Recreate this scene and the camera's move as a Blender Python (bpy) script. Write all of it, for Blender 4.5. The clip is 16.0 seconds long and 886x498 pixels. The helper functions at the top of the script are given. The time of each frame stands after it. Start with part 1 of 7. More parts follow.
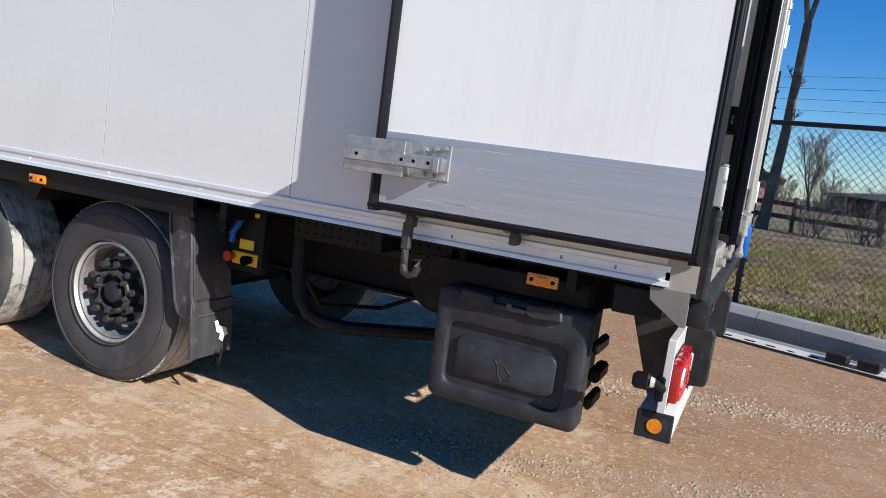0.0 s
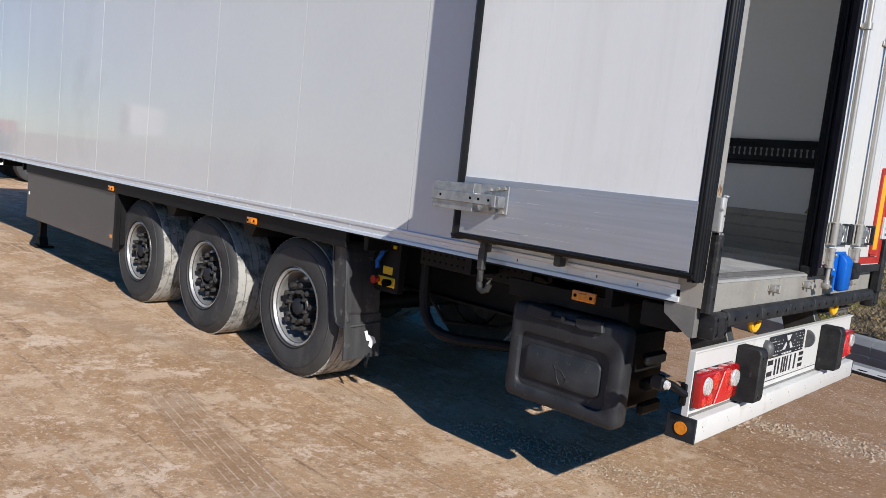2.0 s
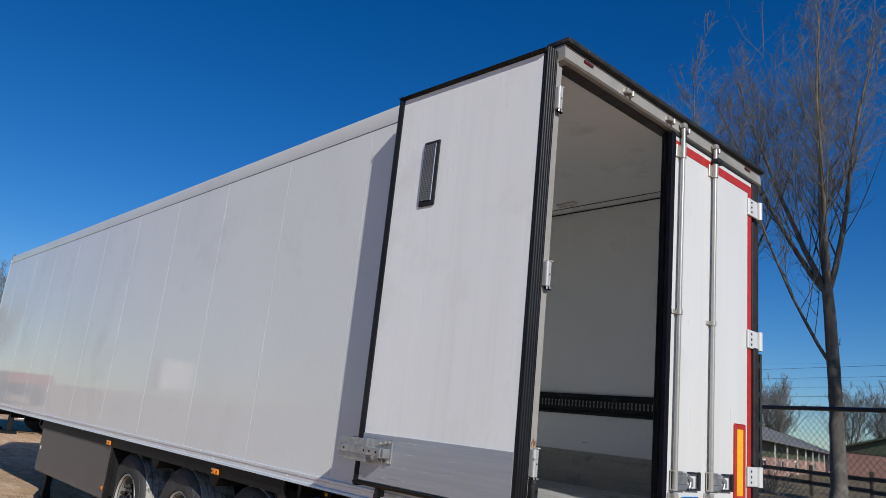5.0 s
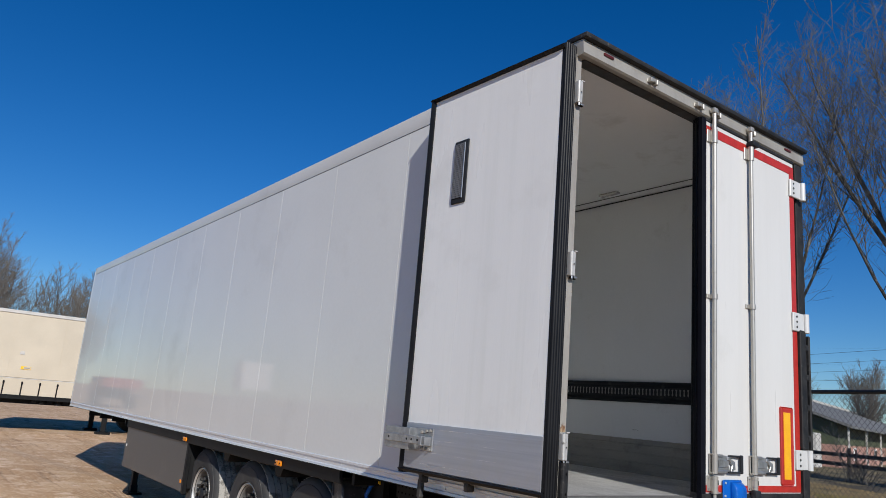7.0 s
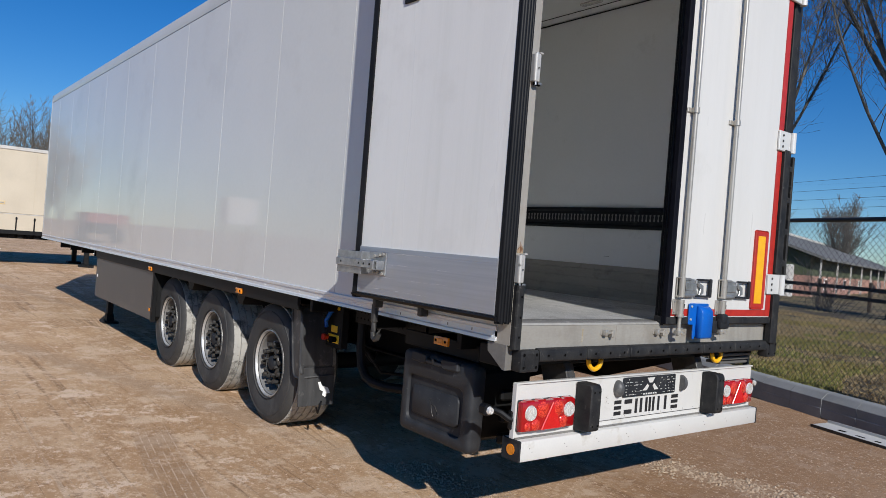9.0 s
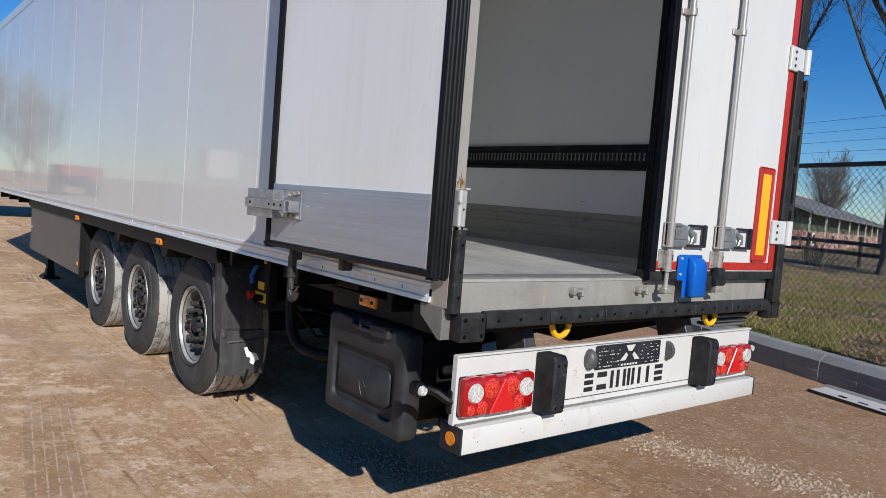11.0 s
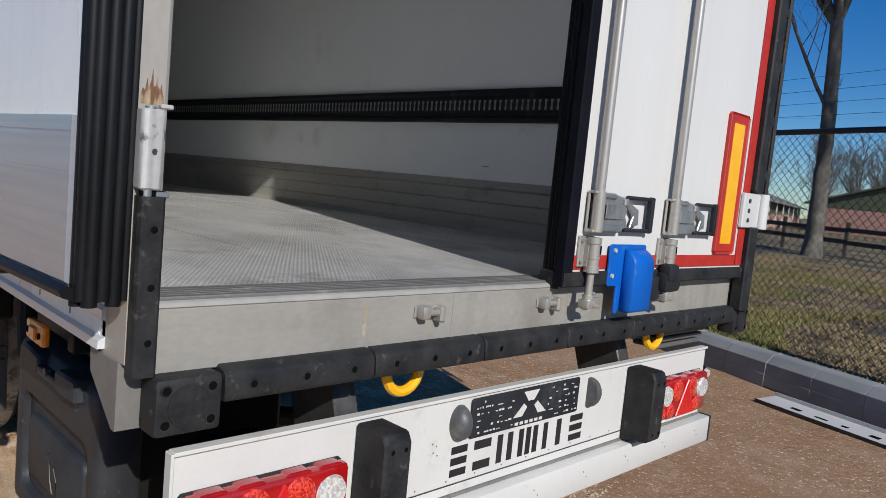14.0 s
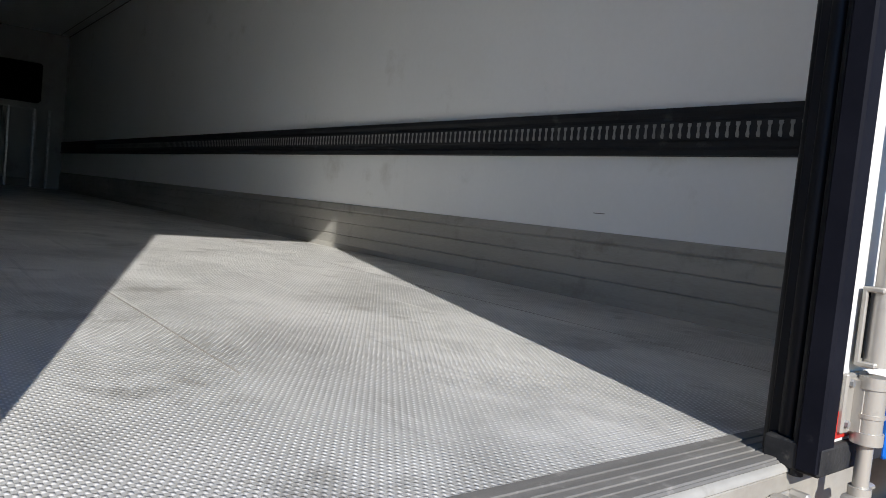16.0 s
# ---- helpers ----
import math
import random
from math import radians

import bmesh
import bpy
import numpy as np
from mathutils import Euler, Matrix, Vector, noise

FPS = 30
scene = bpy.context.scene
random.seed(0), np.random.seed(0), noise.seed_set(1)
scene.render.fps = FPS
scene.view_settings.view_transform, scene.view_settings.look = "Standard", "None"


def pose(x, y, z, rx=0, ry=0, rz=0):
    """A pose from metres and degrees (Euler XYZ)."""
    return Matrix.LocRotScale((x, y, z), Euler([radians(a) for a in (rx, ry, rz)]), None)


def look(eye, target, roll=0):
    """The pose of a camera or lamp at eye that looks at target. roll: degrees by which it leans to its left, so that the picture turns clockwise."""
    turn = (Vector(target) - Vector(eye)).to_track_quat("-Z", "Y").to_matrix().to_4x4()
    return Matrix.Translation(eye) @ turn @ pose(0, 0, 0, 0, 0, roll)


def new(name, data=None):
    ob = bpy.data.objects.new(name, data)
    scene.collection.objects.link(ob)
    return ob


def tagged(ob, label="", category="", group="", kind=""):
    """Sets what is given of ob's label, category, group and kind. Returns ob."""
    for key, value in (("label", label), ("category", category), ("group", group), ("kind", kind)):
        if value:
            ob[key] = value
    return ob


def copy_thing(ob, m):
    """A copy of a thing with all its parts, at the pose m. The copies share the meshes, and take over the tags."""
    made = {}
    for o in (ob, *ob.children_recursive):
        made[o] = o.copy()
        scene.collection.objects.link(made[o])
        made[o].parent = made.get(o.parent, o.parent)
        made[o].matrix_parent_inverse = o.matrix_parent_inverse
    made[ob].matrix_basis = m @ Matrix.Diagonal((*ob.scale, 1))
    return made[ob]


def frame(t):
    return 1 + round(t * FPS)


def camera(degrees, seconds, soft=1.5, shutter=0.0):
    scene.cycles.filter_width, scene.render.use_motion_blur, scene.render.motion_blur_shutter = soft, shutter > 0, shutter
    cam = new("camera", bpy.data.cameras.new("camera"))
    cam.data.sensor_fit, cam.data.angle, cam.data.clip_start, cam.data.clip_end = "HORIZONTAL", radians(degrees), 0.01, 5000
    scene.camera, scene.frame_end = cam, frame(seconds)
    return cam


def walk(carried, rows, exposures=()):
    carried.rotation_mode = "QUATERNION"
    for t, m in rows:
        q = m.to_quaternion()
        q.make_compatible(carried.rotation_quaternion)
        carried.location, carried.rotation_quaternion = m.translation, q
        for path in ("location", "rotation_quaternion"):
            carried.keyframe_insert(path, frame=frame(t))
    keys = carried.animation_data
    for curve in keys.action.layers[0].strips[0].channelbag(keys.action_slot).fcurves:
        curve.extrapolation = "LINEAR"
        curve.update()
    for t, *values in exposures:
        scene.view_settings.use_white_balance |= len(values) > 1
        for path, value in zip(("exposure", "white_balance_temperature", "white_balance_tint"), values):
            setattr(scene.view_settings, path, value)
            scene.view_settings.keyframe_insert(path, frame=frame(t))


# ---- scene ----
cam = camera(63.3, 16.0, soft=0.7)
PATH = [
    (0, (0.135, -2.607, 1.496), (-0.669, -0.796, 1.226), 7.6),
    (0.5, (0.403, -2.753, 1.531), (-0.733, -1.13, 1.257), 6.6),
    (1, (0.661, -2.762, 1.538), (-0.5, -1.151, 1.298), 6.8),
    (1.5, (0.923, -2.726, 1.541), (-0.372, -1.221, 1.302), 6.3),
    (2, (1.153, -2.762, 1.543), (-0.225, -1.327, 1.335), 6.1),
    (2.5, (1.384, -2.83, 1.559), (-0.048, -1.436, 1.494), 6.1),
    (3, (1.609, -2.807, 1.593), (0.167, -1.436, 1.792), 6.2),
    (3.5, (1.833, -2.814, 1.636), (0.408, -1.458, 1.995), 6.2),
    (4, (2.043, -2.875, 1.654), (0.631, -1.52, 2.068), 6.1),
    (4.2, (2.124, -2.924, 1.659), (0.72, -1.568, 2.097), 6.1),
    (6.5, (2.669, -2.87, 1.64), (1.098, -1.72, 2.096), 4.9),
    (7, (2.685, -2.847, 1.633), (1.106, -1.7, 2.069), 4.8),
    (7.5, (2.712, -2.821, 1.608), (1.125, -1.651, 1.941), 4.7),
    (8, (2.717, -2.77, 1.59), (1.127, -1.575, 1.797), 4.5),
    (8.5, (2.641, -2.636, 1.576), (1.052, -1.426, 1.691), 4.5),
    (8.7, (2.578, -2.558, 1.581), (0.992, -1.341, 1.625), 4.5),
    (11, (2.002, -1.717, 1.516), (0.455, -0.455, 1.386), 4.6),
    (11.5, (1.918, -1.51, 1.508), (0.396, -0.238, 1.254), 4.6),
    (12, (1.818, -1.251, 1.508), (0.309, 0.032, 1.233), 4.7),
    (12.5, (1.699, -1.067, 1.496), (0.212, 0.237, 1.203), 4.8),
    (13, (1.495, -0.87, 1.479), (0.042, 0.472, 1.185), 5.0),
    (13.5, (1.334, -0.715, 1.494), (-0.093, 0.668, 1.268), 5.4),
    (14, (1.192, -0.487, 1.488), (-0.221, 0.917, 1.306), 5.5),
    (14.5, (1.053, -0.265, 1.496), (-0.448, 1.044, 1.32), 5.1),
    (15, (0.841, -0.097, 1.5), (-0.703, 1.166, 1.355), 5.1),
    (15.5, (0.649, 0.005, 1.552), (-0.911, 1.25, 1.431), 5.3),
    (16, (0.452, 0.103, 1.563), (-1.115, 1.34, 1.448), 5.6),
]
walk(cam, [(t, look(eye, target, roll)) for t, eye, target, roll in PATH],
     [(0, 0.5), (0.4, 0.36), (1, 0.28), (2, 0.18), (3, -0.04), (4, -0.12), (8, -0.12), (11, 0.0), (13, -0.05), (14, -0.1), (14.5, 0.04), (15, 0.17), (15.5, 0.36), (16, 0.68)])

# ---- light ----
SUN = Vector((3.97, -1.38, 2.50)).normalized()
world = bpy.data.worlds.new("sky")
scene.world = world
world.use_nodes = True
wn = world.node_tree.nodes
sky = wn.new("ShaderNodeTexSky")
sky.sky_type = "NISHITA"
sky.sun_disc = False
sky.sun_elevation = math.asin(SUN.z)
sky.sun_rotation = math.atan2(SUN.x, SUN.y)
sky.altitude, sky.air_density, sky.dust_density, sky.ozone_density = 0, 1.0, 0.0, 6.0
wn["Background"].inputs["Strength"].default_value = 0.065
deep = wn.new("ShaderNodeHueSaturation")
deep.inputs["Saturation"].default_value, deep.inputs["Value"].default_value = 1.28, 1.36
deep.inputs["Hue"].default_value = 0.505
world.node_tree.links.new(sky.outputs[0], deep.inputs["Color"])
tint = wn.new("ShaderNodeMix")
tint.data_type, tint.blend_type = "RGBA", "MULTIPLY"
tint.inputs["Factor"].default_value, tint.inputs["B"].default_value = 1.0, (0.86, 0.965, 1.06, 1)
world.node_tree.links.new(deep.outputs[0], tint.inputs["A"])
world.node_tree.links.new(tint.outputs["Result"], wn["Background"].inputs["Color"])
sun = new("sun", bpy.data.lights.new("sun", "SUN"))
sun.data.energy, sun.data.angle, sun.data.color = 5.15, radians(0.55), (0.965, 0.94, 0.895)
sun.matrix_world = look(SUN * 60, (0, 0, 0))

# ---- materials ----
def mat(name, a, b=None, rough=0.5, metal=0.0, scale=3.0, fine=120.0, bump=0.0, stretch=(1, 1, 1), coat=0.0, spread=(0.35, 0.7), rvar=0.08, dirt=None, dirt_at=(0.55, 0.75), dirt_scale=1.3, spec=0.5, runs=None):
    """A surface of colour a to b, varied at a large and a fine scale, with fine relief, patches of dirt and upright water runs (colour, amount)."""
    m = bpy.data.materials.new(name)
    m.use_nodes = True
    n, l = m.node_tree.nodes, m.node_tree.links
    p = n["Principled BSDF"]
    b = b or tuple(c * 0.86 for c in a)
    geo = n.new("ShaderNodeNewGeometry")
    mp = n.new("ShaderNodeMapping")
    mp.inputs["Scale"].default_value = stretch
    l.new(geo.outputs["Position"], mp.inputs["Vector"])
    n1, n2 = n.new("ShaderNodeTexNoise"), n.new("ShaderNodeTexNoise")
    n1.inputs["Scale"].default_value, n1.inputs["Detail"].default_value = scale, 5
    n2.inputs["Scale"].default_value, n2.inputs["Detail"].default_value = fine, 3
    l.new(mp.outputs[0], n1.inputs["Vector"]), l.new(mp.outputs[0], n2.inputs["Vector"])
    add = n.new("ShaderNodeMath")
    add.operation = "MULTIPLY_ADD"
    add.inputs[1].default_value, add.inputs[2].default_value = 0.35, 0
    l.new(n2.outputs[0], add.inputs[0]), l.new(n1.outputs[0], add.inputs[2])
    r = n.new("ShaderNodeMapRange")
    r.inputs["From Min"].default_value, r.inputs["From Max"].default_value = spread[0] + 0.17, spread[1] + 0.17
    l.new(add.outputs[0], r.inputs["Value"])
    mix = n.new("ShaderNodeMix")
    mix.data_type = "RGBA"
    mix.inputs["A"].default_value, mix.inputs["B"].default_value = (*a, 1), (*b, 1)
    l.new(r.outputs[0], mix.inputs["Factor"])
    colour = mix.outputs["Result"]
    if dirt:
        n3 = n.new("ShaderNodeTexNoise")
        n3.inputs["Scale"].default_value, n3.inputs["Detail"].default_value, n3.inputs["Roughness"].default_value = dirt_scale, 8, 0.65
        l.new(geo.outputs["Position"], n3.inputs["Vector"])
        r3 = n.new("ShaderNodeMapRange")
        r3.inputs["From Min"].default_value, r3.inputs["From Max"].default_value = dirt_at
        l.new(n3.outputs[0], r3.inputs["Value"])
        mix3 = n.new("ShaderNodeMix")
        mix3.data_type = "RGBA"
        mix3.inputs["B"].default_value = (*dirt, 1)
        l.new(r3.outputs[0], mix3.inputs["Factor"]), l.new(colour, mix3.inputs["A"])
        colour = mix3.outputs["Result"]
    if runs:
        n4, mp4, r4, wide, both = n.new("ShaderNodeTexNoise"), n.new("ShaderNodeMapping"), n.new("ShaderNodeMapRange"), n.new("ShaderNodeTexNoise"), n.new("ShaderNodeMath")
        mp4.inputs["Scale"].default_value = (9, 9, 0.22)
        n4.inputs["Scale"].default_value, n4.inputs["Detail"].default_value, n4.inputs["Roughness"].default_value = 1.6, 6, 0.6
        wide.inputs["Scale"].default_value, wide.inputs["Detail"].default_value = 1.1, 3
        r4.inputs["From Min"].default_value, r4.inputs["From Max"].default_value, r4.inputs["To Max"].default_value = 0.50, 0.72, runs[1]
        both.operation = "MULTIPLY"
        l.new(geo.outputs["Position"], mp4.inputs[0]), l.new(mp4.outputs[0], n4.inputs["Vector"]), l.new(n4.outputs[0], r4.inputs["Value"])
        l.new(geo.outputs["Position"], wide.inputs["Vector"]), l.new(r4.outputs[0], both.inputs[0]), l.new(wide.outputs[0], both.inputs[1])
        mix4 = n.new("ShaderNodeMix")
        mix4.data_type = "RGBA"
        mix4.inputs["B"].default_value = (*runs[0], 1)
        l.new(both.outputs[0], mix4.inputs["Factor"]), l.new(colour, mix4.inputs["A"])
        colour = mix4.outputs["Result"]
    l.new(colour, p.inputs["Base Color"])
    rr = n.new("ShaderNodeMapRange")
    rr.inputs["To Min"].default_value, rr.inputs["To Max"].default_value = max(0.02, rough - rvar), min(1, rough + rvar)
    l.new(n1.outputs[0], rr.inputs["Value"]), l.new(rr.outputs[0], p.inputs["Roughness"])
    p.inputs["Metallic"].default_value = metal
    p.inputs["Coat Weight"].default_value = coat
    p.inputs["Specular IOR Level"].default_value = spec
    if bump:
        bp = n.new("ShaderNodeBump")
        bp.inputs["Strength"].default_value, bp.inputs["Distance"].default_value = 1.0, bump
        l.new(add.outputs[0], bp.inputs["Height"]), l.new(bp.outputs[0], p.inputs["Normal"])
    return m


WHITE_SIDE = mat("white panel skin", (0.69, 0.695, 0.67), (0.65, 0.655, 0.63), 0.045, 0, 0.7, 30, 0.0, rvar=0.015, dirt=(0.55, 0.545, 0.52), dirt_at=(0.55, 0.85), dirt_scale=0.8, spec=0.25)
SEAM = mat("pale seam filler", (0.8, 0.8, 0.8), (0.72, 0.72, 0.72), 0.4)
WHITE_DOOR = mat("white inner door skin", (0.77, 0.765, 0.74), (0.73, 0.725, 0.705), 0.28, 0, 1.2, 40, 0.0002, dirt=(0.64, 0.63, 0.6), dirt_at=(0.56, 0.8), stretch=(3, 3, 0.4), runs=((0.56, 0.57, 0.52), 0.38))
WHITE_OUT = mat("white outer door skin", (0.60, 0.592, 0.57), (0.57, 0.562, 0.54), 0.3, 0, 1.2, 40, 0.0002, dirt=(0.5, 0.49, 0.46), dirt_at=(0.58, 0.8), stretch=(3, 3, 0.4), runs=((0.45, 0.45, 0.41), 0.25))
LINER = mat("grey-white interior liner", (0.90, 0.91, 0.90), (0.86, 0.87, 0.86), 0.45, 0, 1.2, 40, 0.0003, dirt=(0.62, 0.61, 0.57), dirt_at=(0.6, 0.82), dirt_scale=2.2)
WHITE_PAINT = mat("white painted steel", (0.6, 0.59, 0.56), (0.55, 0.54, 0.515), 0.35, 0, 3, 90, 0.0003, dirt=(0.42, 0.38, 0.32), dirt_at=(0.6, 0.78), dirt_scale=7)
ALU = mat("brushed aluminium kick plate", (0.46, 0.475, 0.52), (0.40, 0.415, 0.46), 0.36, 0.6, 5, 70, 0.0002, stretch=(0.25, 1, 16), dirt=(0.43, 0.435, 0.445), dirt_at=(0.5, 0.74), dirt_scale=5)
SCRATCH = mat("bright scratched aluminium", (0.8, 0.8, 0.8), (0.5, 0.5, 0.52), 0.4, 0.6, 30, 90, stretch=(0.5, 1, 1))
# whiter than the film alone: the sunlight on the rail is in this colour
FILM = mat("milky film whitened for sunlit rail", (0.80, 0.83, 0.78), (0.66, 0.76, 0.84), 0.35, 0, 5, 60, 0.0004, spread=(0.42, 0.62), dirt=(0.86, 0.85, 0.78), dirt_at=(0.52, 0.64), dirt_scale=6)
RUST_BLOOM = mat("spreading rust on worn steel", (0.36, 0.27, 0.17), (0.14, 0.065, 0.03), 0.8, 0, 85, 190, 0.0004, stretch=(1, 1, 0.3), spread=(0.36, 0.56))
ALU_RAIL = mat("anodised rail aluminium", (0.74, 0.755, 0.77), (0.66, 0.675, 0.69), 0.3, 0.3, 3, 60, 0.0002, stretch=(0.5, 1, 9), dirt=(0.42, 0.4, 0.38), dirt_at=(0.6, 0.8), dirt_scale=4)
STEEL = mat("dull stainless steel", (0.385, 0.365, 0.325), (0.30, 0.282, 0.25), 0.45, 0.25, 2.2, 70, 0.0003, stretch=(1, 0.6, 1.5), dirt=(0.24, 0.215, 0.18), dirt_at=(0.52, 0.78), dirt_scale=4, runs=((0.22, 0.205, 0.175), 0.8))
TREAD_PLATE = mat("dirty ribbed threshold", (0.17, 0.163, 0.152), (0.12, 0.115, 0.107), 0.55, 0.1, 5, 110, 0.0006, stretch=(8, 0.5, 1), dirt=(0.27, 0.26, 0.24), dirt_at=(0.57, 0.70), dirt_scale=16)
KICK = mat("scratched kick strip", (0.41, 0.395, 0.355), (0.31, 0.298, 0.265), 0.45, 0.15, 2.2, 70, 0.0003, stretch=(0.5, 1, 3), dirt=(0.2, 0.185, 0.155), dirt_at=(0.56, 0.8), dirt_scale=5)
SILL_EDGE = mat("rubbed sill edge", (0.36, 0.348, 0.32), (0.28, 0.27, 0.245), 0.5, 0.1, 14, 70, 0.0003, stretch=(1, 0.4, 1), dirt=(0.24, 0.225, 0.195), dirt_at=(0.54, 0.70), dirt_scale=12)
HINGE = mat("worn pale zinc hinge", (0.50, 0.495, 0.48), (0.38, 0.375, 0.36), 0.5, 0.2, 9, 90, 0.0004, dirt=(0.12, 0.115, 0.105), dirt_at=(0.62, 0.72), dirt_scale=24)
STEEL_POST = mat("weathered post steel", (0.365, 0.34, 0.30), (0.295, 0.272, 0.238), 0.45, 0.2, 3, 70, 0.0003, stretch=(1, 1, 0.4), dirt=(0.26, 0.215, 0.16), dirt_at=(0.56, 0.78), dirt_scale=4, runs=((0.22, 0.17, 0.11), 0.8))
BAR = mat("dull lock bar steel", (0.47, 0.445, 0.40), (0.35, 0.33, 0.295), 0.36, 0.5, 6, 80, 0.0001, stretch=(1, 1, 0.2), dirt=(0.26, 0.24, 0.21), dirt_at=(0.58, 0.8), dirt_scale=14)
GALV = mat("galvanised steel", (0.5, 0.505, 0.51), (0.32, 0.325, 0.33), 0.34, 0.75, 18, 160, 0.0003, dirt=(0.24, 0.225, 0.2), dirt_at=(0.56, 0.76), dirt_scale=14)
RUST = mat("rust stain", (0.36, 0.22, 0.11), (0.5, 0.40, 0.28), 0.85, 0, 60, 160, 0.0005)
SMEAR = mat("old brown smear", (0.27, 0.225, 0.15), (0.36, 0.33, 0.27), 0.7, 0, 40, 160, 0.0003)
RUBBER = mat("black rubber seal", (0.004, 0.0042, 0.005), (0.010, 0.0103, 0.012), 0.45, 0, 7, 90, 0.0005, stretch=(1, 1, 0.3), spec=0.2)
BUMPER = mat("worn black rubber bumper", (0.012, 0.0125, 0.014), (0.028, 0.0277, 0.0275), 0.6, 0, 14, 110, 0.0018, dirt=(0.095, 0.09, 0.083), dirt_at=(0.60, 0.76), dirt_scale=30, spec=0.25)
RUBBED = mat("rubbed dusty rubber", (0.10, 0.097, 0.09), (0.06, 0.058, 0.054), 0.8, 0, 40, 200, 0.0004, spec=0.2)
# bulkhead grey, set well below the liner to paint in the far end's dimness
BULK = mat("grey bulkhead sheet, darkened for dim far end", (0.34, 0.34, 0.33), (0.29, 0.29, 0.28), 0.5, 0, 2, 40, 0.0003, dirt=(0.22, 0.215, 0.2), dirt_at=(0.56, 0.78), dirt_scale=3)
PLASTIC = mat("black moulded plastic", (0.013, 0.0145, 0.0175), (0.023, 0.025, 0.029), 0.6, 0, 6, 220, 0.0006, dirt=(0.075, 0.075, 0.075), dirt_at=(0.60, 0.78), dirt_scale=7, spec=0.25)
SCUFFED = mat("grey-scuffed black plastic", (0.020, 0.0215, 0.025), (0.036, 0.0375, 0.041), 0.55, 0, 9, 160, 0.0008, dirt=(0.11, 0.11, 0.11), dirt_at=(0.62, 0.76), dirt_scale=26, spec=0.3)
HOLE = mat("dark bolt hole", (0.003, 0.003, 0.003), (0.005, 0.005, 0.005), 0.9, spec=0.05)
CHASSIS = mat("black chassis paint", (0.005, 0.0053, 0.006), (0.011, 0.011, 0.011), 0.55, 0, 4, 70, 0.0006, dirt=(0.035, 0.031, 0.026), dirt_at=(0.6, 0.85), dirt_scale=4, spec=0.2)
SKIRT = mat("dark grey side box panel", (0.085, 0.083, 0.08), (0.105, 0.1, 0.096), 0.45, 0, 1.5, 60, 0.0003, dirt=(0.16, 0.145, 0.125), dirt_at=(0.55, 0.8))
TYRE = mat("tyre rubber", (0.030, 0.0295, 0.0295), (0.052, 0.051, 0.049), 0.75, 0, 3, 90, 0.0008, dirt=(0.10, 0.094, 0.085), dirt_at=(0.54, 0.78), dirt_scale=5)
MUD = mat("scratched grey-black mudguard plastic", (0.03, 0.03, 0.0315), (0.055, 0.055, 0.056), 0.5, 0, 7, 120, 0.0005, stretch=(3, 3, 0.4), dirt=(0.15, 0.145, 0.135), dirt_at=(0.58, 0.72), dirt_scale=9)
TREAD = mat("dusty tyre tread", (0.15, 0.143, 0.13), (0.36, 0.345, 0.315), 0.9, 0, 11, 90, 0.0025, spread=(0.4, 0.55), dirt=(0.40, 0.385, 0.355), dirt_at=(0.49, 0.54), dirt_scale=8)
# barrel and disc are darker than the rim lip
RIM = mat("grey rim barrel with darker patches", (0.27, 0.265, 0.255), (0.18, 0.175, 0.168), 0.5, 0.3, 9, 90, 0.0004, dirt=(0.14, 0.13, 0.115), dirt_at=(0.52, 0.72), dirt_scale=11)
LIP = mat("bright rim lip", (0.62, 0.62, 0.61), (0.46, 0.455, 0.44), 0.36, 0.5, 12, 90, 0.0003, dirt=(0.2, 0.185, 0.16), dirt_at=(0.56, 0.74), dirt_scale=14)
DISC = mat("dark grey disc with darker patches", (0.19, 0.185, 0.175), (0.10, 0.097, 0.09), 0.5, 0.4, 10, 100, 0.0005, dirt=(0.06, 0.055, 0.048), dirt_at=(0.52, 0.7), dirt_scale=13)
GUSSET = mat("grey primed steel", (0.21, 0.20, 0.185), (0.15, 0.144, 0.133), 0.55, 0.2, 6, 80, 0.0004, dirt=(0.09, 0.085, 0.08), dirt_at=(0.58, 0.8), dirt_scale=9)
HUB = mat("grey wheel hub steel", (0.07, 0.068, 0.065), (0.035, 0.034, 0.033), 0.5, 0.4, 12, 100, 0.0006, dirt=(0.1, 0.07, 0.042), dirt_at=(0.57, 0.75), dirt_scale=12)
RED_TAPE = mat("red reflective tape", (0.44, 0.028, 0.018), (0.34, 0.02, 0.015), 0.4, 0, 20, 300, 0.0002)
AMBER_PLATE = mat("amber reflective sheet", (0.82, 0.42, 0.015), (0.75, 0.36, 0.012), 0.35, 0, 14, 260, 0.0002)
AMBER = mat("amber lamp lens", (0.8, 0.26, 0.01), (0.6, 0.17, 0.006), 0.18, 0, 60, 300, 0.0006, coat=0.6)
RED_LENS = mat("red lamp lens", (0.38, 0.006, 0.008), (0.28, 0.004, 0.006), 0.12, 0, 14, 260, 0.0004, coat=0.7)
RED_FIELD = mat("red reflector field", (0.62, 0.012, 0.012), (0.50, 0.008, 0.009), 0.25, 0, 200, 500, 0.0003, coat=0.5)
DARK_LENS = mat("dull dark red lens", (0.10, 0.012, 0.01), (0.05, 0.008, 0.008), 0.3, 0, 30, 200)
# bright speckle in the colour of these two lenses stands for glinting facets
RED_SPARK = mat("faceted red lamp lens with painted sparkle", (0.95, 0.08, 0.04), (0.42, 0.008, 0.008), 0.1, 0.2, 170, 520, 0.0016, coat=0.8, spread=(0.40, 0.60))
